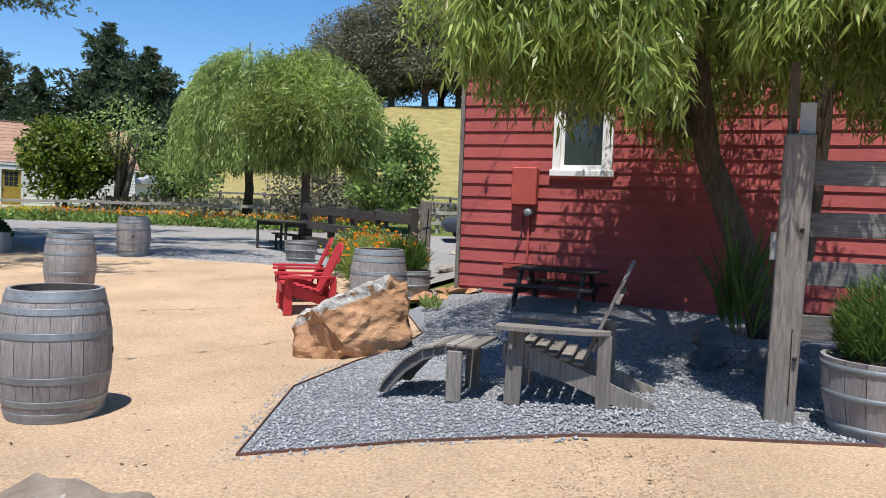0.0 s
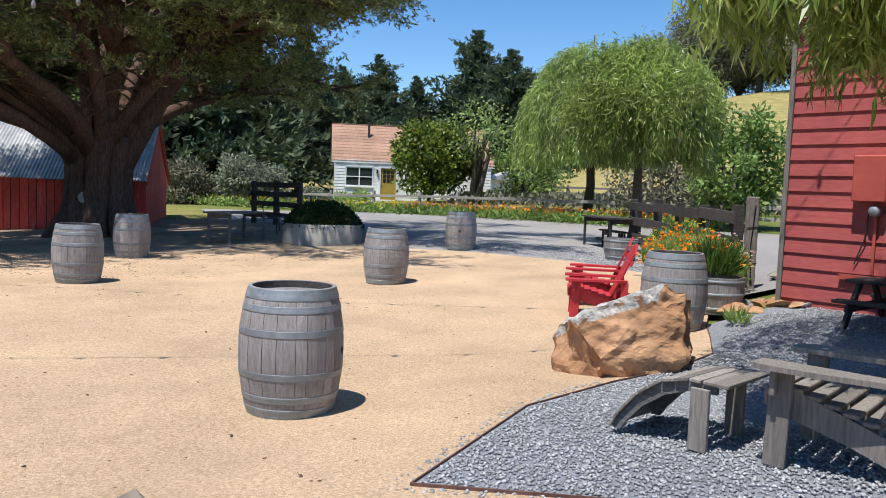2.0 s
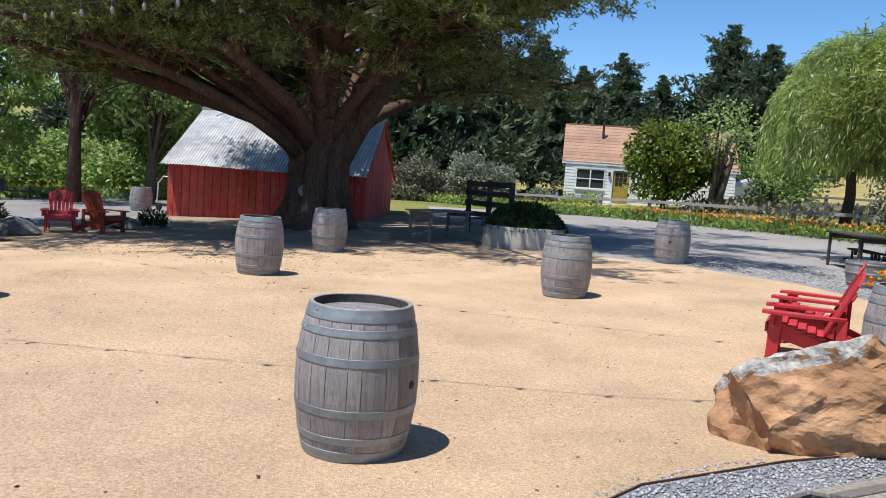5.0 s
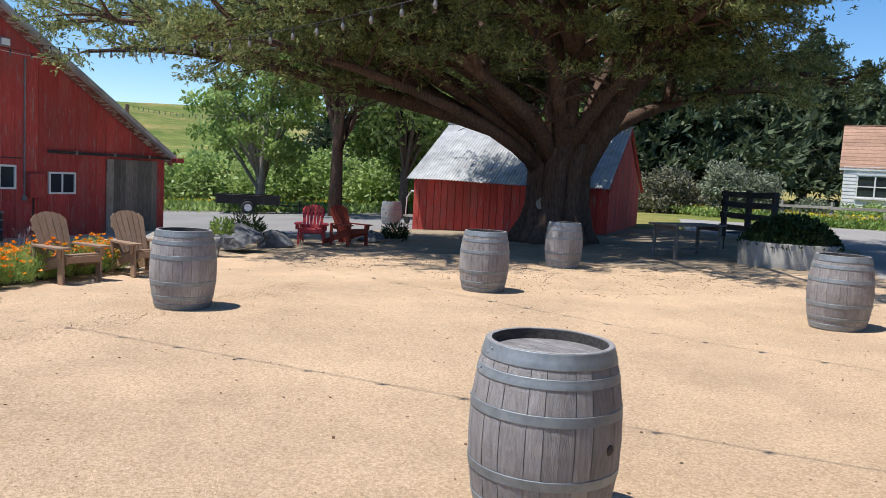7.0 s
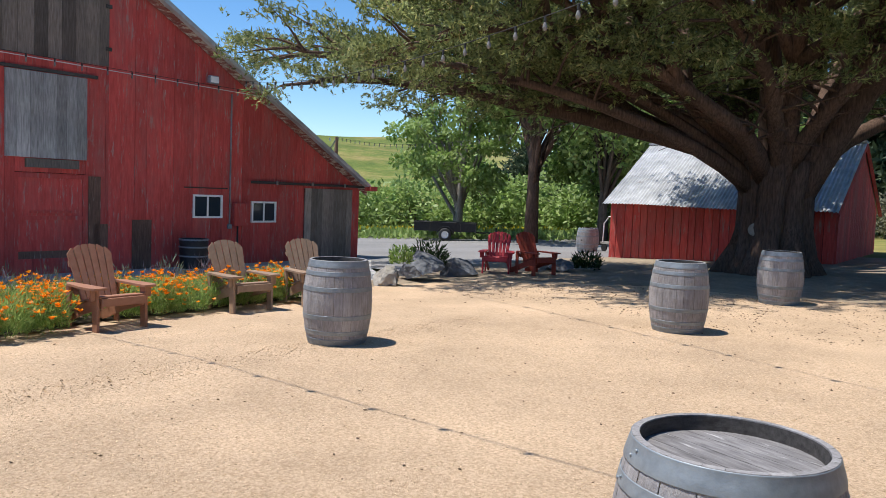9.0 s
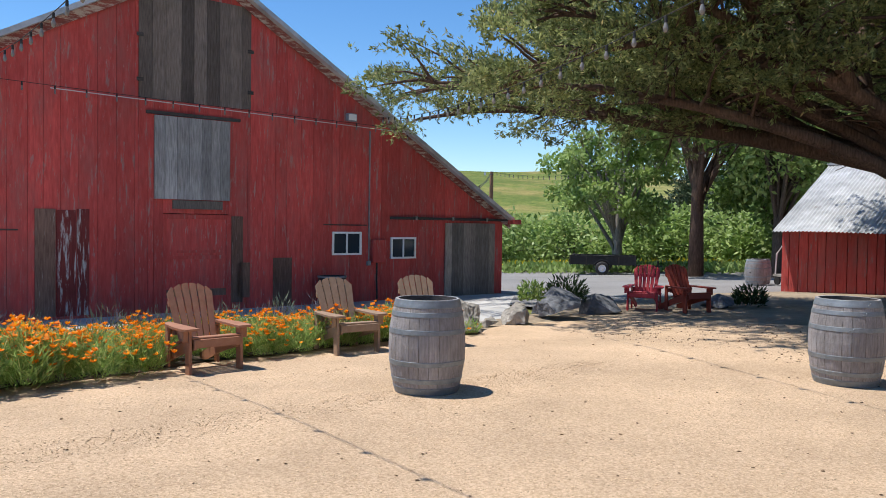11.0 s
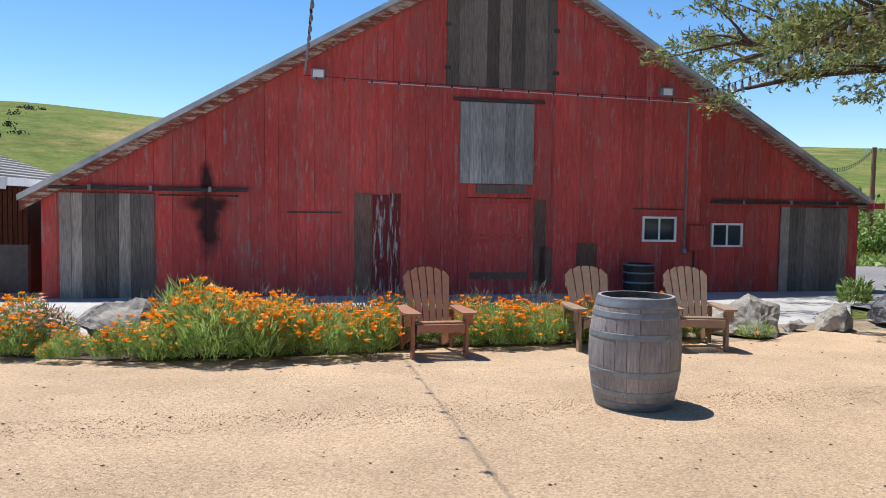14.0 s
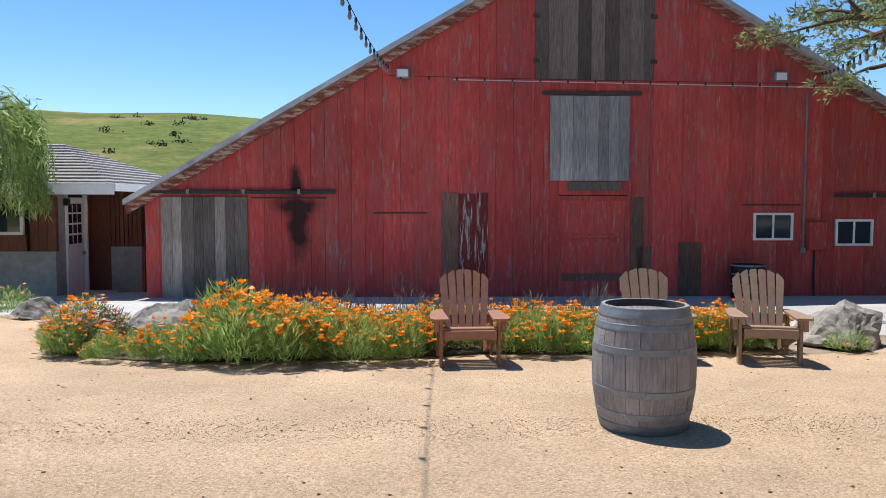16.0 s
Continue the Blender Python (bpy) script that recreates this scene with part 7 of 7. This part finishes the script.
# ---- trailer, pole, far odds and ends ----
def trailer():
    t = thing("utility_trailer", on_ground(-41.2, 8.6, 82, 0.02), "black single-axle utility trailer with low sides parked beyond the lane", "trailer")
    part("bed", bx(-1.6, 1.6, -0.75, 0.75, 0.50, 0.56, None, 0.01), M_BLACK_METAL, t)
    for y in (-0.79, 0.75):
        part("side_panel", bx(-1.6, 1.6, y, y + 0.04, 0.50, 0.92, None, 0.008), M_BLACK_METAL, t)
        part("top_rail", bx(-1.63, 1.63, y - 0.012, y + 0.052, 0.922, 0.97, None, 0.008), M_BLACK_METAL, t)
        for x in (-1.58, -0.8, 0.76, 1.54):
            part("stake", bx(x, x + 0.05, y - 0.03, y - 0.003, 0.46, 0.918), M_DARK_WOOD, t)
    for x in (-1.6, 1.56):
        part("end_panel", bx(x, x + 0.04, -0.745, 0.745, 0.565, 0.92), M_BLACK_METAL, t)
    for y in (-0.97, 0.81):
        bm = bmesh.new()
        lathe(bm, [(0.19, 0.0), (0.30, 0.0), (0.335, 0.03), (0.335, 0.13), (0.30, 0.16), (0.19, 0.16)], 24)
        for v in bm.verts:
            v.co = pose(0, y + 0.16, 0.335, 90, 0, 0) @ v.co
        wheel = part("wheel", bm, M_CABLE, t, "black rubber tyre", True)
        bm = bmesh.new()
        lathe(bm, [(0.001, 0.15), (0.06, 0.15), (0.17, 0.11), (0.19, 0.15), (0.001, 0.02)], 16)
        for v in bm.verts:
            v.co = pose(0, y + 0.16, 0.335, 90, 0, 0) @ v.co
        part("rim", bm, M_WHITE, wheel, "white steel rim")
        bm = bmesh.new()
        tube(bm, [(0.42 * math.cos(a), y + 0.08, 0.335 + 0.42 * math.sin(a)) for a in [math.pi * k / 8 for k in range(9)]], 0.03, 5)
        part("fender", bm, M_BLACK_METAL, t)
    part("tongue", bx(1.6, 2.9, -0.05, 0.05, 0.42, 0.50), M_BLACK_METAL, t)
    part("jack", bx(2.6, 2.68, -0.04, 0.04, -0.02, 0.75), M_BLACK_METAL, t)
    part("axle", bx(-0.05, 0.05, -0.8, 0.8, 0.3, 0.37), M_BLACK_METAL, t)
    return t


trailer()


def pole():
    p = thing("utility_pole", on_ground(-50.2, 2.6), "leaning rust-brown wooden utility pole at the field edge", "pole")
    bm = bmesh.new()
    tube(bm, [(0, 0, -0.5), (0.05, 0, 3.0), (0.1, 0.02, 6.1)], [0.15, 0.13, 0.11], 10)
    part("shaft", bm, M_CHAIR_BROWN, p)
    part("insulator", bx(0.05, 0.15, -0.45, -0.35, 5.87, 6.05), M_WHITE, p)
    return p


pole()


def garden_arch():
    b = thing("iron_bench", on_ground(-15.6, 17.6, 110), "wrought iron garden bench with a looped back", "bench")
    for x in (-0.55, 0.55):
        bm = bmesh.new()
        tube(bm, [(x, -0.2, 0), (x, -0.2, 0.42), (x, 0.2, 0.44), (x, 0.26, 0.9)], 0.018, 6)
        part("leg", bm, M_BLACK_METAL, b)
        bm = bmesh.new()
        tube(bm, [(x, 0.2, 0), (x, 0.2, 0.44)], 0.018, 6)
        part("leg", bm, M_BLACK_METAL, b)
    bm = bmesh.new()
    tube(bm, [(0.56 * math.cos(a), 0.26, 0.72 + 0.34 * math.sin(a)) for a in [math.pi * i / 12 for i in range(13)]], 0.016, 6)
    part("back_loop", bm, M_BLACK_METAL, b)
    for i in range(5):
        part("seat_bar", bx(-0.55, 0.55, -0.2 + i * 0.09, -0.15 + i * 0.09, 0.44, 0.455), M_BLACK_METAL, b)
    return b


garden_arch()


def hoop_cart():
    """The light pipe frame that stands beside the shed."""
    b = thing("pipe_cart", on_ground(-28.6, 13.6, 20), "low pale cart with a bent pipe frame beside the shed", "cart")
    part("deck", bx(-0.7, 0.7, -0.35, 0.35, 0.28, 0.36), M_RAIL, b)
    for y in (-0.33, 0.33):
        bm = bmesh.new()
        tube(bm, [(-0.6, y, 0.36), (-0.55, y, 1.05), (-0.3, y, 1.3), (0.45, y, 1.3)], 0.025, 6)
        part("pipe", bm, M_WHITE, b)
    for x in (-0.5, 0.5):
        for y in (-0.32, 0.32):
            bm = bmesh.new()
            lathe(bm, [(0.001, -0.03), (0.14, -0.03), (0.14, 0.03), (0.001, 0.03)], 14)
            for v in bm.verts:
                v.co = pose(x, y, 0.14, 90, 0, 0) @ v.co
            part("wheel", bm, M_CABLE, b)
    return b


hoop_cart()


def parked_car():
    c = thing("car", on_ground(-1.0, 27.5, 12), "small blue-grey car parked beyond the gate", "car")
    bm = bmesh.new()
    prism(bm, [(-2.0, 0.35), (-1.95, 0.75), (-1.2, 0.88), (-0.75, 1.32), (0.7, 1.36), (1.35, 0.92), (1.95, 0.82), (2.05, 0.4), (1.9, 0.28), (-1.9, 0.28)], -0.82, 0.82)
    bmesh.ops.bevel(bm, geom=bm.edges[:], offset=0.06, segments=2, affect="EDGES")
    part("body", bm, M_CAR, c, "", True)
    for s in (-1, 1):
        for pts in ([(-0.68, 0.92), (-0.62, 1.22), (-0.05, 1.28), (-0.05, 0.92)], [(0.03, 0.92), (0.03, 1.28), (0.62, 1.28), (1.02, 0.94)]):
            bm = bmesh.new()
            prism(bm, pts, s * 0.826 - 0.004, s * 0.826 + 0.004)
            part("window", bm, M_GLASS, c)
        for x in (-1.25, 1.25):
            bm = bmesh.new()
            lathe(bm, [(0.001, -0.09), (0.20, -0.09), (0.30, -0.09), (0.31, 0.0), (0.30, 0.09), (0.001, 0.09)], 20)
            for v in bm.verts:
                v.co = pose(x, s * 0.76, 0.31, 90, 0, 0) @ v.co
            part("wheel", bm, M_CABLE, c, "", True)
    return c


M_CAR = plain("blue_grey_car_paint", (0.07, 0.09, 0.12), 0.25, 0.3)
parked_car()


# ---- string lights ----
def string_lights(a, b, sag, n_bulbs, label, bulb=0.026, cable_r=0.006, skip=0):
    a, b = Vector(a), Vector(b)
    s = thing("string_lights", Matrix.Translation(a), label, "string lights", "festoon lights")
    N = 40
    pts = []
    for i in range(N + 1):
        t = i / N
        p = (b - a) * t
        p.z -= sag * 4 * t * (1 - t)
        pts.append(p)
    bm = bmesh.new()
    tube(bm, pts, cable_r, 5)
    part("cable", bm, M_CABLE, s, "thin black cable")
    me = None
    me2 = None
    for k in range(n_bulbs):
        t = (k + 0.5) / n_bulbs
        p = (b - a) * t
        p.z -= sag * 4 * t * (1 - t)
        if me is None:
            bm = bmesh.new()
            lathe(bm, [(0.001, 0.0), (0.016, -0.004), (0.018, -0.06), (0.014, -0.07)], 8)
            me = mesh_of(bm, "socket"); me.materials.append(M_CABLE)
            bm = bmesh.new()
            lathe(bm, [(0.014, -0.068), (bulb * 0.8, -0.10), (bulb, -0.13), (bulb * 0.75, -0.16), (0.001, -0.175)], 10)
            me2 = mesh_of(bm, "bulb"); me2.materials.append(M_BULB)
        o = part("socket", me, None, s)
        o.location = p
        o2 = part("bulb", me2, None, o, "clear glass bulb")
    return s


def barn_point(u, w, z):
    return BARN @ Vector((u, w, z))


string_lights(barn_point(6.95, -0.25, 4.42), (1.35, 10.25, 5.4), 0.95, 34, "festoon lights strung from the barn to the red house")
string_lights(barn_point(6.9, -0.2, 4.24), barn_point(16.9, -0.2, 4.12), 0.02, 17, "festoon lights strung across the barn wall", 0.02)
string_lights(barn_point(16.1, -0.3, 4.35), (1.2, 10.9, 5.3), 1.1, 42, "festoon lights from the barn over the yard to the house", 0.03)
string_lights(barn_point(16.9, -0.3, 4.05), (-50.0, 2.6, 4.9), 1.3, 44, "festoon lights strung from the barn to the far pole", 0.03)
string_lights((-50.0, 2.6, 4.9), (-19.0, 13.0, 4.6), 0.9, 40, "festoon lights strung from the pole to the cypress", 0.03)
bm_c = bmesh.new()
tube(bm_c, [barn_point(8.3 + 9.2 * i / 16, -0.14, 4.17 - 0.07 * i / 16 * 2) for i in range(17)], 0.010, 5)
tagged(part("power_cable", bm_c, M_CABLE_WHITE), "pale power cable stapled across the barn wall", "cable")


# ---- poppy bed ----
BED = [((-7.35, -2.7), (-8.3, -3.8)), ((-7.55, -2.0), (-8.6, -3.4)), ((-7.95, -0.9), (-9.4, -2.4)), ((-8.9, -0.1), (-10.3, -1.5)), ((-9.75, 0.55), (-11.0, -0.7)), ((-10.7, 0.9), (-11.8, 0.0)), ((-11.5, 1.75), (-12.6, 0.9)), ((-12.5, 2.5), (-13.3, 1.8)), ((-13.4, 3.2), (-14.0, 2.6))]
draped("bed_soil", [tuple(0.8 * f + 0.2 * r for f, r in zip(*p)) for p in BED] + [p[1] for p in reversed(BED)], 0.034, M_SOIL, "dark soil of the poppy bed", "soil")
rng_b = random.Random(19)
n_plants = 0
for (f0, b0), (f1, b1) in zip(BED, BED[1:]):
    L = math.hypot(f1[0] - f0[0], f1[1] - f0[1])
    for i in range(max(2, round(L / 0.30))):
        for j in range(4):
            s, t = (i + rng_b.uniform(0.1, 0.9)) / max(2, round(L / 0.30)), (j + rng_b.uniform(0.15, 0.85)) / 4
            x = (f0[0] + (f1[0] - f0[0]) * s) * (1 - t) + (b0[0] + (b1[0] - b0[0]) * s) * t
            y = (f0[1] + (f1[1] - f0[1]) * s) * (1 - t) + (b0[1] + (b1[1] - b0[1]) * s) * t
            left = ss(-10.5, -8.0, x)
            if math.hypot(x + 10.45, y - 0.9) < 0.55 or math.hypot(x + 8.8, y + 2.35) < 0.66:
                continue
            h = (0.44 + 0.52 * left * (0.3 + t)) * (0.55 if y < -1.9 else 1.0) * rng_b.uniform(0.85, 1.15)
            key = (rng_b.randrange(5))
            n_plants += 1
            if n_plants <= 5:
                ob = herb(on_ground(x, y, rng_b.uniform(0, 360), 0.03), "feathery orange-flowered poppy plant in the bed by the barn", 1500, 0.55, 0.36, M_POPPY_LEAF, 100 + n_plants, 0.10, 0.011, 1.1, "poppy_plant", "plant", M_POPPY, (28, 38, 18, 46, 24)[n_plants - 1], 0.054, "poppy bed")
                if n_plants == 1:
                    plants = []
                plants.append(ob)
                base = ob
            else:
                base = copy_thing(plants[key], on_ground(x, y, rng_b.uniform(0, 360), 0.03))
            k = h / 0.55
            gap = abs((x + 9.05) * 0.857 - (y + 3.15) * 0.515)
            if gap < 0.75 and -9.2 < x < -7.6 and y < -0.9:
                k *= 0.55
            base.scale = (k * 1.05, k * 1.05, k)
rng_l = random.Random(4)
for i in range(20):
    f = (i + rng_l.uniform(0.2, 0.8)) / 20
    x, y = -9.1 - 4.0 * f + rng_l.uniform(-0.12, 0.12), -2.7 + 4.35 * f + rng_l.uniform(-0.12, 0.12)
    herb(on_ground(x, y), "wispy grey lavender spikes at the back of the bed", 420, rng_l.uniform(0.5, 0.72), 0.36, M_LAVENDER if i % 3 else M_SAGE, 200 + i, 0.13, 0.012, 2.0, "lavender_plant", "plant", group="lavender")
for i, (x, y) in enumerate(((-8.3, -3.1), (-7.8, -2.7))):
    herb(on_ground(x, y), "pale pink flowering clump beside the boulder", 900, 0.5, 0.4, M_SAGE, 210 + i, 0.09, 0.014, 1.1, "pink_flower_clump", "plant", M_PINK, 60, 0.04)
herb(on_ground(-14.0, 3.75), "green tuft with an orange flower by the boulder", 500, 0.22, 0.3, M_POPPY_LEAF, 220, 0.09, 0.012, 1.1, "poppy_plant", "plant", M_POPPY, 6, 0.05)
herb(on_ground(-15.6, 4.75, 0, 0.40), "small dark shrub behind the stone block", 500, 0.4, 0.3, M_BROAD, 221, 0.1, 0.03, 1.1, "shrub", "shrub")
herb(on_ground(-17.9, 5.5, 0, 0.2), "dark green shrub among the rocks", 900, 0.6, 0.6, M_HEDGE, 222, 0.12, 0.03, 1.0, "shrub", "shrub")
herb(on_ground(-8.7, -7.5), "orange flowers beside the brown building", 900, 0.5, 0.5, M_POPPY_LEAF, 223, 0.09, 0.014, 1.1, "poppy_plant", "plant", M_POPPY, 14, 0.05)
herb(on_ground(-19.6, 9.6, 0, 0.0), "low shrub by the shaded stones", 900, 0.5, 0.5, M_HEDGE, 224, 0.12, 0.03, 1.0, "shrub", "shrub")

# flower border along the rail fence
rng_f = np.random.default_rng(77)


def border(name, a, b, depth, count, material, leaf, h, label, z_off=0.0):
    t = rng_f.random(count)
    x, y = a[0] + (b[0] - a[0]) * t, a[1] + (b[1] - a[1]) * t
    nx, ny = -(b[1] - a[1]), b[0] - a[0]
    l = math.hypot(nx, ny)
    o = rng_f.normal(size=count) * depth
    x, y = x + nx / l * o, y + ny / l * o
    z = np.array([ground_z(p, q) for p, q in zip(x, y)]) + h * rng_f.random(count) + z_off
    d = rng_f.normal(size=(count, 3)) * 0.5 + np.array([0, 0, 0.8])
    me = leaf_mesh(name, np.stack([x, y, z], 1), d, np.full(count, leaf) * rng_f.uniform(0.6, 1.4, count), np.full(count, leaf * 0.5), rng=rng_f)
    return tagged(part(name, me, material), label, "flower border", kind="stuff")


for a, b in (((-29, 32.9), (-22, 33.4)), ((-22, 33.4), (-14, 31.7)), ((-14, 31.7), (-6, 29.7))):
    border("border_foliage", a, b, 0.45, 3600, M_BROAD, 0.20, 0.35, "leafy green border along the rail fence")
    border("border_flowers", a, b, 0.40, 430, M_POPPY if a[0] > -28 else M_YELLOW, 0.13, 0.25, "band of orange and yellow flowers along the rail fence", 0.3)
border("border_foliage", (-38, 32), (-29, 32.9), 0.6, 4200, M_BROAD_LIGHT, 0.2, 0.4, "leafy green border along the rail fence")
border("border_flowers", (-38, 32.4), (-31, 33.2), 0.5, 700, M_YELLOW, 0.15, 0.25, "yellow flowers along the rail fence", 0.3)
border("field_flowers", (-50, 0.5), (-46, 20), 1.4, 1500, M_YELLOW, 0.22, 0.3, "yellow wildflowers at the edge of the field", 0.2)
border("field_grass", (-47.5, 0.5), (-43, 22), 1.6, 9000, M_BROAD_LIGHT, 0.35, 0.3, "rough green grass beyond the lane")
border("meadow_scrub", (-24, 44), (2, 40), 2.2, 7000, M_OLIVE, 0.3, 0.6, "dry brush and garden scrub beyond the fence")


# a scatter of small dark shrubs on the far hillside
rng_h = np.random.default_rng(12)
k_h = 15
hy, hr = np.radians(rng_h.uniform(148.5, 155, k_h)), rng_h.uniform(165, 250, k_h)
hx, hyy = -hr * np.sin(hy), hr * np.cos(hy)
hz = np.array([ground_z(x, y) for x, y in zip(hx, hyy)])
per_h = 60
h_roots = np.repeat(np.stack([hx, hyy, hz], 1), per_h, 0) + rng_h.normal(size=(k_h * per_h, 3)) * np.repeat(rng_h.uniform(0.3, 1.1, k_h), per_h)[:, None] * np.array([1, 1, 0.5])
tagged(part("hill_shrubs", leaf_mesh("hill_shrubs", h_roots, rng_h.normal(size=(k_h * per_h, 3)) + np.array([0, 0, 0.4]), np.full(k_h * per_h, 0.7), np.full(k_h * per_h, 0.4), rng=rng_h), M_HEDGE), "small dark shrubs scattered on the green hillside", "shrubs", kind="stuff")


# ---- edging, joints in the yard, gravel chips, litter ----
def ribbon(bm, pts, width, lift, height):
    """A low upright strip along a line on the ground."""
    for (xa, ya), (xb, yb) in zip(pts, pts[1:]):
        L = math.hypot(xb - xa, yb - ya)
        n = max(1, round(L / 0.4))
        for i in range(n):
            p = [(xa + (xb - xa) * t, ya + (yb - ya) * t) for t in (i / n, (i + 1) / n)]
            nx, ny = -(yb - ya) / L * width / 2, (xb - xa) / L * width / 2
            vs = []
            for (x, y) in p:
                z = ground_z(x, y) + lift
                vs.append([bm.verts.new(c) for c in ((x - nx, y - ny, z), (x + nx, y + ny, z), (x + nx, y + ny, z + height), (x - nx, y - ny, z + height))])
            for k in range(4):
                j = (k + 1) % 4
                bm.faces.new([vs[0][k], vs[0][j], vs[1][j], vs[1][k]])


bm_e = bmesh.new()
ribbon(bm_e, GRAVEL_BED[-6:] + GRAVEL_BED[:6], 0.009, 0.0, 0.040)
tagged(part("steel_edging", bm_e, M_RUST), "thin rusty steel edging between gravel and yard", "edging", kind="structure")


def chips(name, count, inside, size, lift, material, label, category, seed, flat=0.6):
    """Loose stones as one mesh: small uneven octahedra scattered over an outline."""
    rng = np.random.default_rng(seed)
    pts = []
    xs, ys = [p[0] for p in inside], [p[1] for p in inside]
    def ok(x, y):
        r = False
        j = len(inside) - 1
        for i in range(len(inside)):
            (xi, yi), (xj, yj) = inside[i], inside[j]
            if (yi > y) != (yj > y) and x < (xj - xi) * (y - yi) / (yj - yi) + xi:
                r = not r
            j = i
        return r
    while len(pts) < count:
        x, y = rng.uniform(min(xs), max(xs)), rng.uniform(min(ys), max(ys))
        if ok(x, y):
            pts.append((x, y, ground_z(x, y) + lift))
    P = np.array(pts)
    base = np.array([(1, 0, 0), (0, 1, 0), (-1, 0, 0), (0, -1, 0), (0, 0, 1), (0, 0, -1)], float)
    s = size * rng.uniform(0.5, 1.4, (count, 1, 1))
    v = base[None] * s * rng.uniform(0.6, 1.3, (count, 6, 1)) * np.array([1, 1, flat])
    a = rng.uniform(0, 2 * math.pi, count)
    ca, sa = np.cos(a)[:, None], np.sin(a)[:, None]
    x, y = v[:, :, 0] * ca - v[:, :, 1] * sa, v[:, :, 0] * sa + v[:, :, 1] * ca
    tilt = rng.normal(size=(count, 1)) * 0.4
    v = np.stack([x, y, v[:, :, 2] + x * tilt], 2) + P[:, None, :]
    tri = np.array([(0, 1, 4), (1, 2, 4), (2, 3, 4), (3, 0, 4), (1, 0, 5), (2, 1, 5), (3, 2, 5), (0, 3, 5)])
    f = (tri[None] + (np.arange(count) * 6)[:, None, None]).reshape(-1, 3)
    me = bpy.data.meshes.new(name)
    k = len(f)
    me.vertices.add(count * 6)
    me.vertices.foreach_set("co", v.ravel())
    me.loops.add(k * 3)
    me.loops.foreach_set("vertex_index", f.ravel())
    me.polygons.add(k)
    me.polygons.foreach_set("loop_start", np.arange(0, k * 3, 3))
    me.polygons.foreach_set("loop_total", np.full(k, 3))
    me.update(calc_edges=True)
    return tagged(part(name, me, material), label, category, kind="stuff")


NEAR_BED = [(-1.55, 4.20), (-0.61, 4.49), (0.31, 4.64), (1.22, 4.70), (2.3, 4.79), (3.2, 6.2), (2.8, 9.8), (-0.4, 11.4), (-1.3, 10.1), (-1.07, 8.5), (-1.16, 7.65), (-1.49, 7.0), (-1.75, 5.93)]
chips("gravel_chips", 46000, NEAR_BED, 0.0125, 0.032, M_STONE_CHIP, "blue-grey crushed stone chips", "gravel", 5)
chips("drive_stones", 6000, [(-3.6, 14.8), (-5.6, 16.0), (-8.2, 16.4), (-9.8, 16.6), (-9.0, 20), (-3.5, 20), (-2.4, 15)], 0.022, 0.022, M_STONE_CHIP, "loose grey stones of the driveway", "gravel", 6)
WALKED = [(2.0, 2.0), (2.2, 4.6), (0.3, 4.5), (-1.6, 4.05), (-1.95, 6.3), (-1.75, 7.7), (-3.0, 12.5), (-8, 15.5), (-12, 13), (-14.5, 8), (-14, 4), (-10, 0), (-7.5, -1.2), (-4, -1), (-2.5, 2.2), (0, 2.4)]
chips("sand_grains", 48000, [(-0.6, 2.4), (2.0, 4.4), (0.3, 4.5), (-1.65, 4.05), (-1.95, 6.3), (-2.4, 9.5), (-8, 10.5), (-11.5, 5), (-10, 1.4), (-7, -0.5), (-4, 0.5), (-2.4, 3.4)], 0.0065, 0.022, M_GRAIN, "coarse tan granite grains lying on the yard", "grit", 7)
chips("fallen_bits", 600, WALKED, 0.013, 0.026, M_LITTER, "dark bits of leaf and bark on the yard", "leaf litter", 8, 0.25)
chips("leaf_litter", 1500, [(-12.0, 14.0), (-15.0, 9.8), (-16.8, 6.6), (-14.4, 5.2), (-9.5, 9.5), (-9.4, 15.0)], 0.014, 0.026, M_LITTER, "dry leaf litter along the shaded edge of the yard", "leaf litter", 9, 0.25)
chips("bed_edge_grit", 320, [(-1.67, 4.05), (-0.6, 4.38), (0.4, 4.52), (0.4, 4.60), (-0.6, 4.47), (-1.58, 4.2), (-1.80, 5.93), (-1.58, 6.95), (-1.68, 6.95), (-1.90, 5.93)], 0.013, 0.024, M_STONE_CHIP, "stray grey chips spilled over the edging", "gravel", 10)
